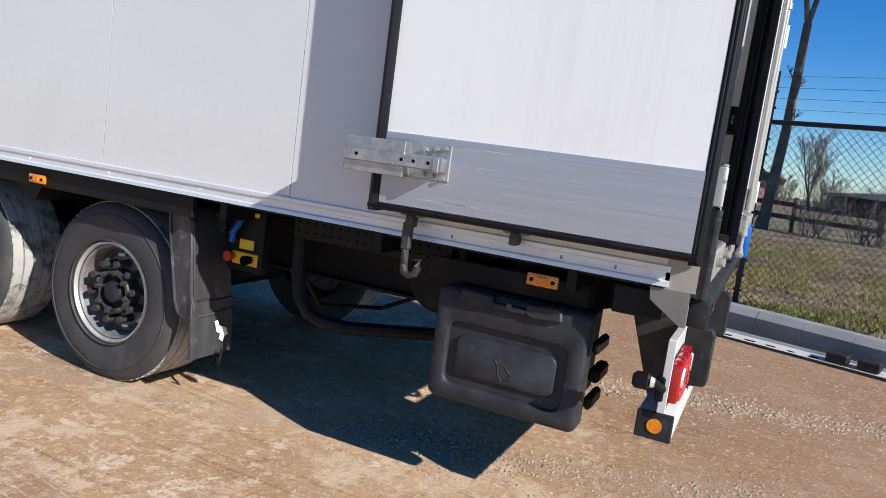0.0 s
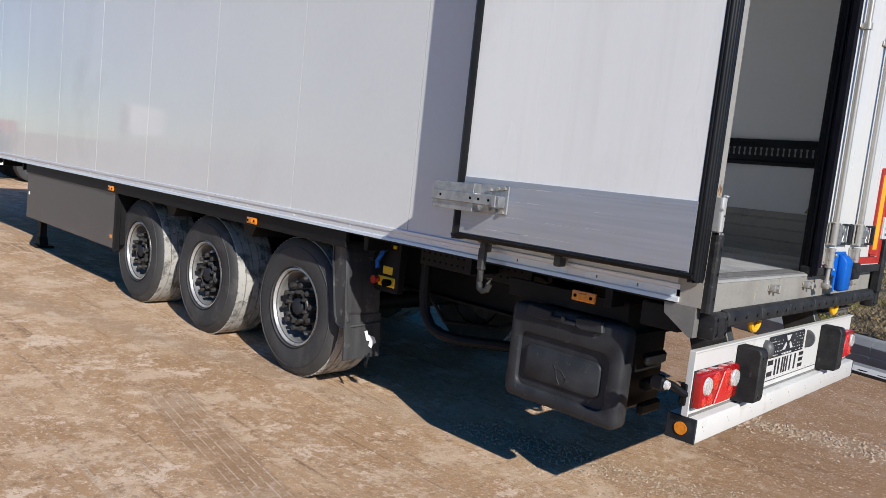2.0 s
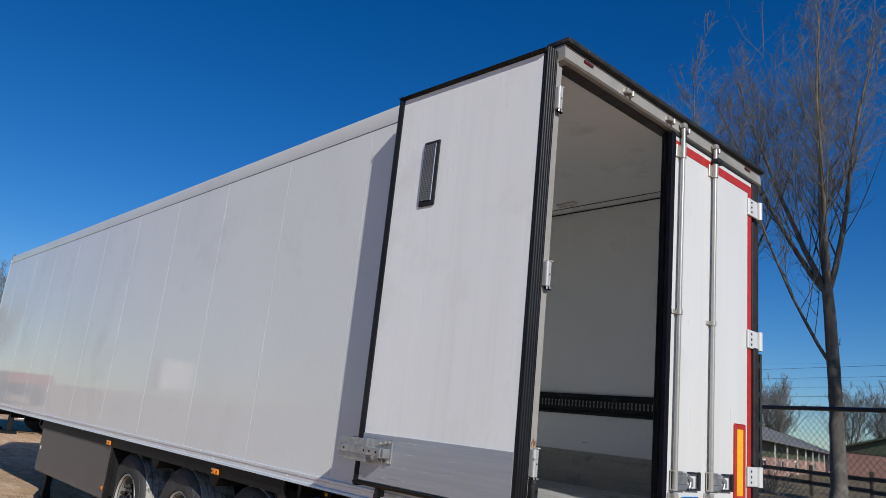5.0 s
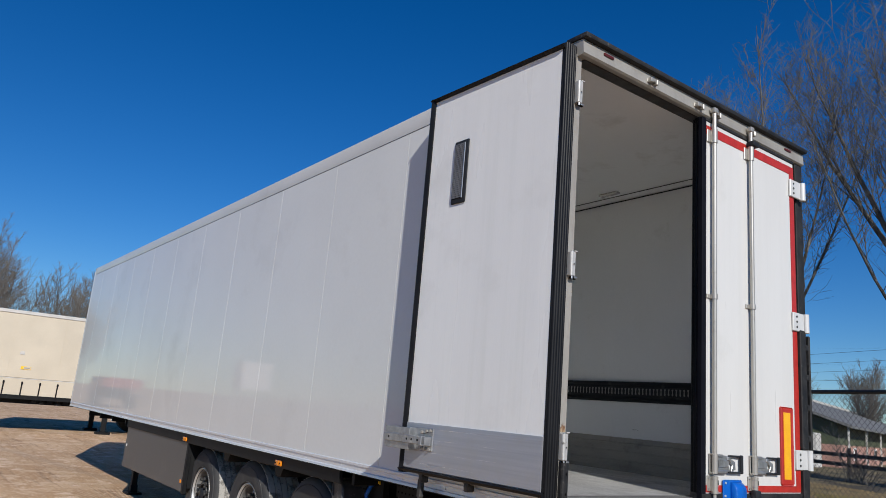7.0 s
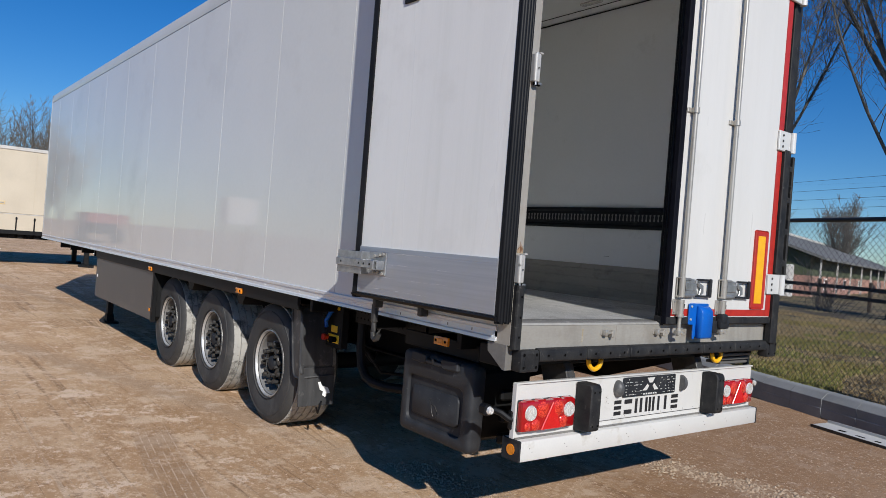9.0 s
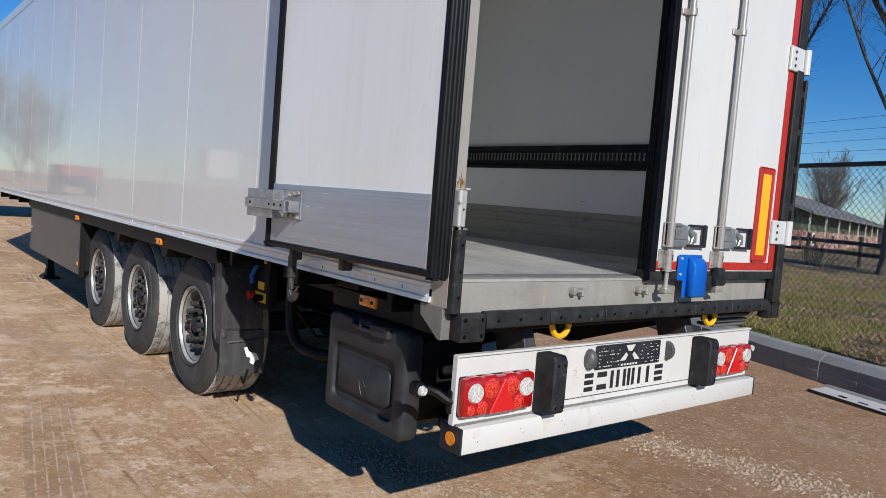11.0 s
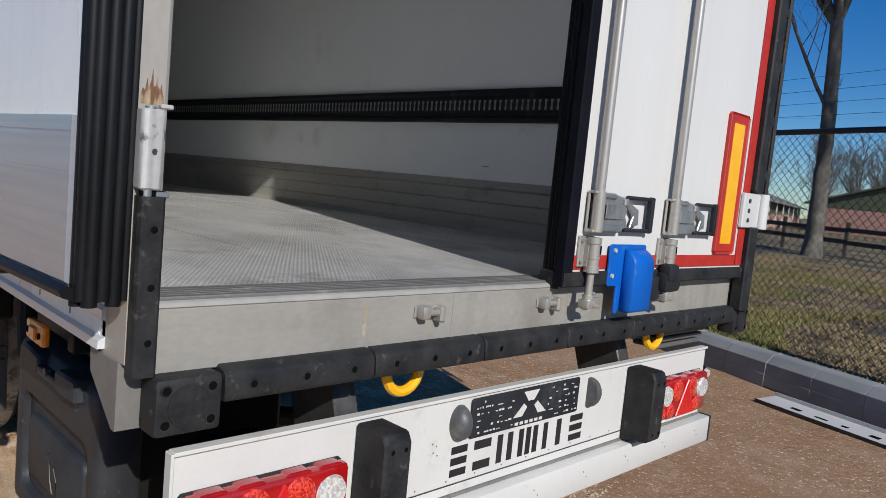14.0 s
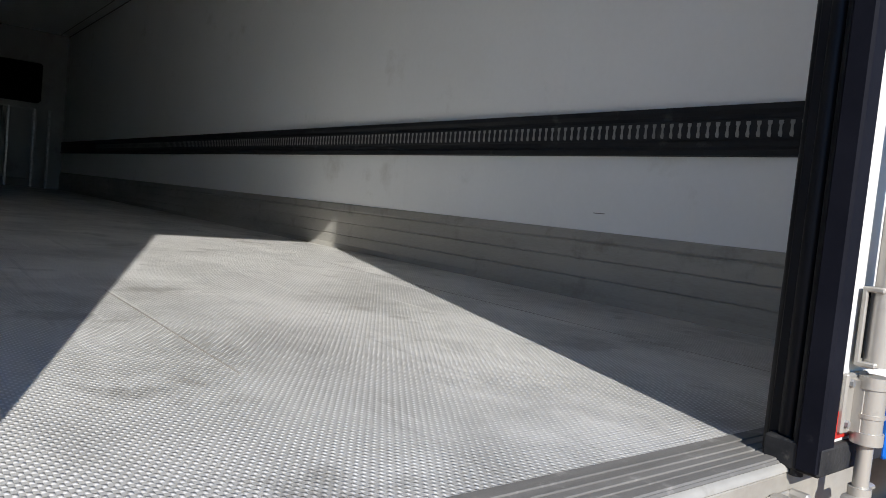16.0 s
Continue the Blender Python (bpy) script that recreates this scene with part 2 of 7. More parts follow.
CLEAR_LENS = mat("clear ribbed lamp lens with painted sparkle", (0.90, 0.89, 0.86), (0.52, 0.50, 0.47), 0.08, 0.3, 150, 420, 0.002, coat=0.9, spread=(0.40, 0.62), dirt=(0.72, 0.42, 0.15), dirt_at=(0.60, 0.72), dirt_scale=34)
BLUE = mat("blue moulded plastic", (0.002, 0.100, 0.44), (0.002, 0.083, 0.37), 0.45, 0, 5, 120, 0.0003, coat=0.0, spec=0.3, dirt=(0.03, 0.16, 0.42), dirt_at=(0.58, 0.7), dirt_scale=18)
YELLOW = mat("yellow painted hook", (0.85, 0.45, 0.012), (0.78, 0.4, 0.01), 0.35, 0, 8, 90, 0.0004)
YELLOW_SIGN = mat("yellow sign", (0.8, 0.5, 0.02), (0.74, 0.45, 0.02), 0.45)
BLACK_INK = mat("black print", (0.012, 0.012, 0.014), (0.02, 0.02, 0.022), 0.45)
WHITE_CHIP = mat("torn white film", (0.82, 0.82, 0.8), (0.75, 0.75, 0.73), 0.5)
HINGE_WHITE = mat("white hinge paint", (0.6, 0.6, 0.585), (0.54, 0.54, 0.525), 0.35, 0.1, 9, 90, 0.0002)
RED_KNOB = mat("red knob", (0.5, 0.03, 0.015), (0.4, 0.02, 0.012), 0.35)
CONCRETE = mat("grey concrete kerb", (0.27, 0.275, 0.275), (0.20, 0.205, 0.205), 0.85, 0, 2.5, 90, 0.003, dirt=(0.29, 0.28, 0.255), dirt_at=(0.60, 0.8), dirt_scale=2.6)
WOOD = mat("dark weathered fence wood", (0.05, 0.038, 0.03), (0.09, 0.07, 0.055), 0.85, 0, 5, 60, 0.002, stretch=(0.6, 1, 4))
BARK = mat("grey bark", (0.135, 0.12, 0.10), (0.072, 0.064, 0.053), 0.95, 0, 8, 40, 0.012, stretch=(1, 1, 0.3), dirt=(0.21, 0.195, 0.165), dirt_at=(0.52, 0.72), dirt_scale=2)
TWIG = mat("bare twigs", (0.16, 0.148, 0.132), (0.10, 0.092, 0.082), 0.9, 0, 4, 30)
FENCE = mat("black coated fence wire", (0.013, 0.014, 0.014), (0.022, 0.023, 0.023), 0.45)
CURTAIN = mat("cream tarpaulin curtain", (0.56, 0.49, 0.38), (0.5, 0.435, 0.335), 0.5, 0, 1.2, 30, 0.002, dirt=(0.48, 0.42, 0.33), dirt_at=(0.55, 0.8), dirt_scale=0.9)
BARN_GREEN = mat("dull olive green cladding", (0.085, 0.10, 0.055), (0.065, 0.08, 0.043), 0.6, 0, 1, 20)
BARN_BRICK = mat("faded pink brick wall", (0.42, 0.24, 0.19), (0.36, 0.2, 0.155), 0.9, 0, 2, 14, 0.002)
BARN_ROOF = mat("grey corrugated roof", (0.17, 0.17, 0.165), (0.13, 0.13, 0.125), 0.75, 0, 1.5, 20)
PALE = mat("pale concrete or paint", (0.55, 0.53, 0.5), (0.45, 0.43, 0.4), 0.7)
TRUCK_RED = mat("red truck paint", (0.30, 0.06, 0.05), (0.25, 0.05, 0.042), 0.4)
SLOT = mat("grey wall seen in the slots", (0.30, 0.30, 0.29), (0.22, 0.22, 0.21), 0.6)
TRIM = mat("smooth black rubber trim", (0.004, 0.0045, 0.008), (0.007, 0.0075, 0.012), 0.7, 0, 9, 120, 0.0003, dirt=(0.03, 0.03, 0.035), dirt_at=(0.66, 0.80), dirt_scale=16, spec=0.08)
GLASS_DARK = mat("dark window glass", (0.02, 0.025, 0.03), (0.03, 0.035, 0.04), 0.08)


def floor_material():
    """Aluminium plate with rows of small raised grains, sparkle painted pale on top, darker between, long scuffs."""
    m = mat("grained aluminium floor", (0.88, 0.865, 0.83), (0.77, 0.755, 0.725), 0.42, 0.38, 2.0, 60, 0, stretch=(0.5, 1, 1), dirt=(0.5, 0.49, 0.465), dirt_at=(0.46, 0.68), dirt_scale=2.2)
    n, l = m.node_tree.nodes, m.node_tree.links
    p = n["Principled BSDF"]
    geo = n.new("ShaderNodeNewGeometry")
    sep = n.new("ShaderNodeSeparateXYZ")
    l.new(geo.outputs["Position"], sep.inputs[0])

    def op(kind, x, y=None):
        q = n.new("ShaderNodeMath")
        q.operation = kind
        for i, v in enumerate((x, y)):
            if v is None:
                continue
            if isinstance(v, (int, float)):
                q.inputs[i].default_value = v
            else:
                l.new(v, q.inputs[i])
        return q.outputs[0]

    def streak(scale, sx, sy, lo, hi, detail=5):
        t, mp, r = n.new("ShaderNodeTexNoise"), n.new("ShaderNodeMapping"), n.new("ShaderNodeMapRange")
        mp.inputs["Scale"].default_value = (sx, sy, 1)
        t.inputs["Scale"].default_value, t.inputs["Detail"].default_value, t.inputs["Roughness"].default_value = scale, detail, 0.65
        r.inputs["From Min"].default_value, r.inputs["From Max"].default_value = lo, hi
        l.new(geo.outputs["Position"], mp.inputs[0]), l.new(mp.outputs[0], t.inputs["Vector"]), l.new(t.outputs[0], r.inputs["Value"])
        return r.outputs[0]

    def tint(f, col, kind="MIX"):
        x = n.new("ShaderNodeMix")
        x.data_type, x.blend_type = "RGBA", kind
        old = p.inputs["Base Color"].links[0].from_socket
        l.new(f, x.inputs["Factor"]), l.new(old, x.inputs["A"])
        x.inputs["B"].default_value = (*col, 1)
        l.new(x.outputs["Result"], p.inputs["Base Color"])
    u, v = op("MULTIPLY", sep.outputs["X"], 2 * math.pi / 0.019), op("MULTIPLY", sep.outputs["Y"], 2 * math.pi / 0.0125)
    grain = op("MULTIPLY", op("SINE", u), op("SINE", v))
    height = op("POWER", op("MAXIMUM", grain, 0.0), 0.7)
    worn = streak(1.6, 0.5, 1, 0.38, 0.6)
    # darker colour in the hollows between grains, by grain height
    tint(op("MULTIPLY", op("SUBTRACT", 1.0, height), op("ADD", op("MULTIPLY", worn, 0.35), 0.17)), (0.22, 0.215, 0.205))
    # pale colour on the grain tops stands in for their sparkle
    tint(op("MULTIPLY", op("GREATER_THAN", height, 0.72), streak(30, 1, 1, 0.4, 0.6)), (0.84, 0.84, 0.82))
    tint(op("MULTIPLY", streak(7, 0.08, 3, 0.62, 0.68), 0.22), (0.2, 0.19, 0.18))
    tint(op("MULTIPLY", streak(9, 0.1, 2.5, 0.62, 0.68), 0.6), (0.8, 0.79, 0.76))
    tint(op("MULTIPLY", streak(3.3, 1, 1, 0.58, 0.66, 9), 0.5), (0.25, 0.235, 0.21))
    bp = n.new("ShaderNodeBump")
    bp.inputs["Strength"].default_value, bp.inputs["Distance"].default_value = 1.0, 0.002
    l.new(height, bp.inputs["Height"]), l.new(bp.outputs[0], p.inputs["Normal"])
    return m


def ground_material():
    """Rolled earth and fine gravel: brown, with pale dry crusts, wheel scrapes and grit."""
    m = bpy.data.materials.new("packed earth and gravel")
    m.use_nodes = True
    n, l = m.node_tree.nodes, m.node_tree.links
    p = n["Principled BSDF"]
    geo = n.new("ShaderNodeNewGeometry")

    def noise_of(scale, detail=6, rough=0.6, stretch=None, turn=0):
        t = n.new("ShaderNodeTexNoise")
        t.inputs["Scale"].default_value, t.inputs["Detail"].default_value, t.inputs["Roughness"].default_value = scale, detail, rough
        mp = n.new("ShaderNodeMapping")
        mp.inputs["Rotation"].default_value = (0, 0, radians(turn))
        mp.inputs["Scale"].default_value = stretch or (1, 1, 1)
        l.new(geo.outputs["Position"], mp.inputs[0]), l.new(mp.outputs[0], t.inputs["Vector"])
        return t.outputs[0]

    def span(v, lo, hi, a=0.0, b=1.0):
        r = n.new("ShaderNodeMapRange")
        for k, x in zip(("From Min", "From Max", "To Min", "To Max"), (lo, hi, a, b)):
            r.inputs[k].default_value = x
        l.new(v, r.inputs["Value"])
        return r.outputs[0]

    def blend(f, a, b):
        x = n.new("ShaderNodeMix")
        x.data_type = "RGBA"
        l.new(f, x.inputs["Factor"])
        for k, c in (("A", a), ("B", b)):
            if isinstance(c, tuple):
                x.inputs[k].default_value = (*c, 1)
            else:
                l.new(c, x.inputs[k])
        return x.outputs["Result"]
    c = blend(span(noise_of(0.45, 6, 0.6), 0.36, 0.62), (0.40, 0.238, 0.124), (0.52, 0.333, 0.190))
    c = blend(span(noise_of(0.9, 9, 0.72, (0.55, 1.2, 1), 10), 0.48, 0.64, 0, 0.85), c, (0.62, 0.43, 0.27))
    c = blend(span(noise_of(2.2, 6, 0.62, (0.12, 2.4, 1), 9), 0.57, 0.64, 0, 0.65), c, (0.211, 0.122, 0.068))
    c = blend(span(noise_of(5.5, 6, 0.6, (0.06, 3.2, 1), 11), 0.59, 0.65, 0, 0.55), c, (0.539, 0.404, 0.292))
    c = blend(span(noise_of(8.5, 4, 0.6, (0.05, 3.6, 1), -24), 0.61, 0.65, 0, 0.5), c, (0.196, 0.116, 0.065))
    # damper reddish soil behind the trailer
    sep, wet = n.new("ShaderNodeSeparateXYZ"), n.new("ShaderNodeMath")
    l.new(geo.outputs["Position"], sep.inputs[0])
    wet.operation = "MULTIPLY_ADD"
    wet.inputs[1].default_value = 1.3
    l.new(sep.outputs["Y"], wet.inputs[0]), l.new(sep.outputs["X"], wet.inputs[2])
    edge = n.new("ShaderNodeMath")
    edge.operation = "MULTIPLY_ADD"
    edge.inputs[1].default_value = 2.4
    l.new(noise_of(0.8, 6, 0.6), edge.inputs[0]), l.new(wet.outputs[0], edge.inputs[2])
    c = blend(span(noise_of(1.7, 10, 0.76), 0.52, 0.58, 0, 0.75), c, (0.66, 0.485, 0.335))
    c = blend(span(noise_of(2.6, 10, 0.80), 0.565, 0.58, 0, 0.9), c, (0.72, 0.545, 0.40))
    c = blend(span(noise_of(13, 7, 0.72), 0.56, 0.59, 0, 0.7), c, (0.65, 0.475, 0.325))
    c = blend(span(noise_of(24, 7, 0.75), 0.59, 0.615, 0, 0.5), c, (0.69, 0.51, 0.355))
    c = blend(span(edge.outputs[0], 1.4, 3.7, 0, 0.72), c, (0.25, 0.140, 0.075))
    c = blend(span(noise_of(21, 6, 0.7), 0.36, 0.42, 0.5, 0), c, (0.235, 0.135, 0.073))
    c = blend(span(noise_of(9, 6, 0.7), 0.31, 0.41, 0.55, 0), c, (0.211, 0.120, 0.062))
    c = blend(span(noise_of(38, 4, 0.7), 0.605, 0.63, 0, 0.85), c, (0.70, 0.53, 0.385))
    c = blend(span(noise_of(85, 3, 0.6), 0.65, 0.675, 0, 0.8), c, (0.70, 0.53, 0.385))
    c = blend(span(noise_of(60, 4, 0.65), 0.28, 0.35, 0.4, 0), c, (0.18, 0.10, 0.052))
    # strips of loose pale grit
    def strip(slope, at, half):
        q, h = n.new("ShaderNodeMath"), n.new("ShaderNodeMath")
        q.operation, h.operation = "MULTIPLY_ADD", "ABSOLUTE"
        q.inputs[1].default_value = -slope
        l.new(sep.outputs["X"], q.inputs[0]), l.new(sep.outputs["Y"], q.inputs[2])
        o, w = n.new("ShaderNodeMath"), n.new("ShaderNodeMath")
        o.operation, o.inputs[1].default_value = "SUBTRACT", at
        l.new(q.outputs[0], o.inputs[0]), l.new(o.outputs[0], h.inputs[0])
        w.operation, w.inputs[1].default_value = "MULTIPLY_ADD", 0.5
        l.new(noise_of(3.5, 8, 0.7), w.inputs[0]), l.new(h.outputs[0], w.inputs[2])
        return span(w.outputs[0], half + 0.32, half + 0.16, 0, 0.42)
    grit = blend(span(noise_of(120, 3, 0.7), 0.4, 0.6), (0.24, 0.16, 0.10), (0.55, 0.405, 0.285))
    for f in (strip(0.3, 1.0, 0.16), strip(0.2, 2.62, 0.14)):
        c = blend(f, c, grit)
    # ribbed marks that wheels have pressed into the crust
    def ruts(turn, pitch, seed, lo):
        w, mp = n.new("ShaderNodeTexWave"), n.new("ShaderNodeMapping")
        w.bands_direction = "Y"
        w.inputs["Scale"].default_value, w.inputs["Distortion"].default_value = 0.31 / pitch, 0.9
        w.inputs["Detail"].default_value, w.inputs["Detail Scale"].default_value = 3, 1.2
        mp.inputs["Rotation"].default_value = (0, 0, radians(turn))
        l.new(geo.outputs["Position"], mp.inputs[0]), l.new(mp.outputs[0], w.inputs["Vector"])
        where = span(noise_of(0.75, 3, 0.5, (0.35, 1.9, 1), turn), lo, lo + 0.05)
        k = n.new("ShaderNodeMath")
        k.operation = "MULTIPLY"
        l.new(where, k.inputs[0]), l.new(span(w.outputs["Fac"], 0.45, 0.95), k.inputs[1])
        return k.outputs[0]
    rut_a, rut_b = ruts(5, 0.06, 1, 0.60), ruts(-14, 0.075, 2, 0.625)
    for rut in (rut_a, rut_b):
        f = n.new("ShaderNodeMath")
        f.operation = "MULTIPLY"
        f.inputs[1].default_value = 0.4
        l.new(rut, f.inputs[0])
        c = blend(f.outputs[0], c, (0.239, 0.137, 0.071))
    # two tyre tracks crossing the yard in front of the wheels: lengthwise grooves with slanting lugs
    def calc(kind, x, y=None):
        q = n.new("ShaderNodeMath")
        q.operation = kind
        for i, v in enumerate((x, y)):
            if isinstance(v, (int, float)):
                q.inputs[i].default_value = v
            elif v is not None:
                l.new(v, q.inputs[i])
        return q.outputs[0]

    def track(slope, at, half, strength):
        d = calc("SUBTRACT", calc("SUBTRACT", sep.outputs["Y"], calc("MULTIPLY", sep.outputs["X"], slope)), at)
        far = calc("ADD", calc("ABSOLUTE", d), calc("MULTIPLY", noise_of(5, 5, 0.7), 0.08))
        inside = span(far, half + 0.06, half + 0.035)
        reach = calc("MULTIPLY", span(sep.outputs["X"], -3.3, -2.9), span(noise_of(2.4, 5, 0.6), 0.30, 0.46))
        inside = calc("MULTIPLY", inside, reach)
        line = calc("MULTIPLY", inside, span(calc("SINE", calc("MULTIPLY", d, 2 * math.pi / 0.052)), 0.80, 0.97))
        line = calc("MULTIPLY", line, span(noise_of(14, 4, 0.6), 0.42, 0.52))
        return calc("MULTIPLY", inside, strength), calc("MULTIPLY", line, strength * 1.3)
    tracks = track(-0.145, -1.20, 0.135, 0.45)
    c = blend(tracks[0], c, (0.27, 0.163, 0.092))
    c = blend(tracks[1], c, (0.68, 0.53, 0.40))
    l.new(c, p.inputs["Base Color"])
    p.inputs["Roughness"].default_value = 0.95
    p.inputs["Specular IOR Level"].default_value = 0.2
    h = n.new("ShaderNodeMath")
    h.operation = "MULTIPLY_ADD"
    h.inputs[1].default_value = 0.35
    l.new(noise_of(70, 4, 0.7), h.inputs[0]), l.new(noise_of(9, 8, 0.75), h.inputs[2])
    bp = n.new("ShaderNodeBump")
    bp.inputs["Strength"].default_value, bp.inputs["Distance"].default_value = 1.0, 0.012
    dip = n.new("ShaderNodeMath")
    dip.operation = "MULTIPLY_ADD"
    dip.inputs[1].default_value = -0.2
    l.new(calc("MAXIMUM", rut_a, tracks[0]), dip.inputs[0]), l.new(h.outputs[0], dip.inputs[2])
    l.new(dip.outputs[0], bp.inputs["Height"]), l.new(bp.outputs[0], p.inputs["Normal"])
    return m


FLOOR, GROUND = floor_material(), ground_material()
STONE = mat("pale gravel stones", (0.30, 0.215, 0.145), (0.43, 0.33, 0.235), 0.9, 0, 30, 90, 0.002)
GRASS = mat("short green grass", (0.14, 0.165, 0.03), (0.25, 0.20, 0.07), 0.8, 0, 1.5, 20)
STRAW = mat("dead grass and leaves", (0.36, 0.27, 0.14), (0.17, 0.12, 0.06), 0.9, 0, 2, 20)
TURF = mat("turf soil", (0.165, 0.135, 0.055), (0.20, 0.145, 0.075), 0.95, 0, 1.2, 25, 0.02, dirt=(0.06, 0.047, 0.028), dirt_at=(0.46, 0.56), dirt_scale=1.1)


# ---- mesh helpers ----
def turn_to(direction):
    return Vector(direction).to_track_quat("Z", "Y").to_matrix().to_4x4()


def box(bm, x0, x1, y0, y1, z0, z1, bev=0.0, seg=1, m=None):
    """An upright block between two corners, its edges rounded by bev."""
    t = Matrix.Translation(((x0 + x1) / 2, (y0 + y1) / 2, (z0 + z1) / 2)) @ Matrix.Diagonal((abs(x1 - x0), abs(y1 - y0), abs(z1 - z0), 1))
    v = bmesh.ops.create_cube(bm, size=1, matrix=(m or Matrix()) @ t)["verts"]
    if bev:
        e = list({e for q in v for e in q.link_edges})
        bmesh.ops.bevel(bm, geom=e, offset=bev, segments=seg, affect="EDGES", profile=0.5)
    return bm


def rod(bm, a, b, r, r2=None, seg=12, caps=True):
    """A round bar from a to b."""
    a, b = Vector(a), Vector(b)
    bmesh.ops.create_cone(bm, cap_ends=caps, segments=seg, radius1=r, radius2=r if r2 is None else r2, depth=(b - a).length,
                          matrix=Matrix.Translation((a + b) / 2) @ turn_to(b - a))
    return bm


def tube(bm, pts, r, seg=8, closed=False):
    """A round tube along a line of points."""
    pts = [Vector(p) for p in pts]
    rings, k = [], len(pts)
    for i, p in enumerate(pts):
        d = (pts[(i + 1) % k] - pts[i - 1]) if closed or 0 < i < k - 1 else (pts[1] - pts[0] if i == 0 else pts[-1] - pts[-2])
        q = turn_to(d)
        rings.append([bm.verts.new(p + q @ Vector((r * math.cos(2 * math.pi * j / seg), r * math.sin(2 * math.pi * j / seg), 0))) for j in range(seg)])
    for i in range(k if closed else k - 1):
        a, b = rings[i], rings[(i + 1) % k]
        for j in range(seg):
            bm.faces.new((a[j], a[(j + 1) % seg], b[(j + 1) % seg], b[j]))
    if not closed:
        bm.faces.new(rings[0][::-1]), bm.faces.new(rings[-1])
    return bm


def prism(bm, outline, axis, lo, hi, bev=0.0):
    """An outline (pairs in the two other axes, in order) pushed along an axis from lo to hi."""
    def at(p, w):
        return {"x": (w, p[0], p[1]), "y": (p[0], w, p[1]), "z": (p[0], p[1], w)}[axis]
    a = [bm.verts.new(at(p, lo)) for p in outline]
    b = [bm.verts.new(at(p, hi)) for p in outline]
    k = len(outline)
    f = [bm.faces.new(a[::-1]), bm.faces.new(b)] + [bm.faces.new((a[i], a[(i + 1) % k], b[(i + 1) % k], b[i])) for i in range(k)]
    bmesh.ops.recalc_face_normals(bm, faces=f)
    if bev:
        bmesh.ops.bevel(bm, geom=list({e for q in a + b for e in q.link_edges}), offset=bev, segments=1, affect="EDGES")
    return bm


def lathe(bm, profile, seg=40, start=0.0):
    """A profile of (radius, place along y) spun round the y axis."""
    rings = [[bm.verts.new((r * math.cos(2 * math.pi * j / seg + start), a, r * math.sin(2 * math.pi * j / seg + start))) for j in range(seg)] for r, a in profile]
    for p, q in zip(rings, rings[1:]):
        for j in range(seg):
            bm.faces.new((p[j], p[(j + 1) % seg], q[(j + 1) % seg], q[j]))
    bmesh.ops.recalc_face_normals(bm, faces=bm.faces[:])
    return bm


def mesh_of(name, bm, material, smooth=35):
    me = bpy.data.meshes.new(name)
    bm.to_mesh(me)
    bm.free()
    me.materials.append(material)
    if smooth:
        me.polygons.foreach_set("use_smooth", [True] * len(me.polygons))
        me.set_sharp_from_angle(angle=radians(smooth))
    return me


def put(name, me, parent=None, m=None, label=""):
    """A mesh as an object of its own, under a thing or a part, at a pose in the world."""
    ob = new(name, me)
    if parent is not None:
        ob.parent = parent
        ob.matrix_parent_inverse = world_pose(parent).inverted()
    ob.matrix_basis = m or Matrix()
    return tagged(ob, label)


def world_pose(ob):
    """An object's pose in the world, from its own and its parents' settings."""
    if ob.parent is None:
        return ob.matrix_basis.copy()
    return world_pose(ob.parent) @ ob.matrix_parent_inverse @ ob.matrix_basis


def part(name, bm, material, parent=None, label="", smooth=35):
    return put(name, mesh_of(name, bm, material, smooth), parent, None, label)


def thing(name, place, label, category, group=""):
    ob = new(name)
    ob.location = place
    ob.empty_display_size = 0.2
    return tagged(ob, label, category, group)


def bm_box(*a, **k):
    return box(bmesh.new(), *a, **k)


def bm_rod(*a, **k):
    return rod(bmesh.new(), *a, **k)

GZ = 0.02

# ---- ground ----
def kerb_y(x):
    return 5.36 - 0.375 * x


def ground():
    bm = bmesh.new()
    edge = [-400, -120, -60, -30] + [-20 + 0.5 * i for i in range(0, 53)] + [14, 30, 60, 120, 400]
    rows = [-400, -120, -60, -30, -16] + [-10 + 0.5 * i for i in range(0, 44)] + [99]
    grid = [[bm.verts.new((x, kerb_y(x) + 0.02 if y == rows[-1] else min(y, kerb_y(x)), GZ + (0.035 * (noise.noise((x * 0.35, y * 0.35, 0)) + 0.4 * noise.noise((x * 1.1, y * 1.1, 3))) if abs(x) < 25 and y > -12 else 0))) for y in rows] for x in edge]
    for a, b in zip(grid, grid[1:]):
        for j in range(len(rows) - 1):
            bm.faces.new((a[j], b[j], b[j + 1], a[j + 1]))
    ob = part("ground", bm, GROUND)
    tagged(ob, "packed brown earth and gravel yard with pale crusts and wheel scrapes", "ground", kind="structure")


ground()

# ---- the refrigerated semi-trailer ----
trailer = thing("semi_trailer", (-6.5, 1.27, GZ), "white refrigerated semi-trailer with an open rear door, parked on packed earth", "semi-trailer")
L0, TOP, BOT, W = -13.08, 3.85, 1.128, 2.54
FZ = 1.235

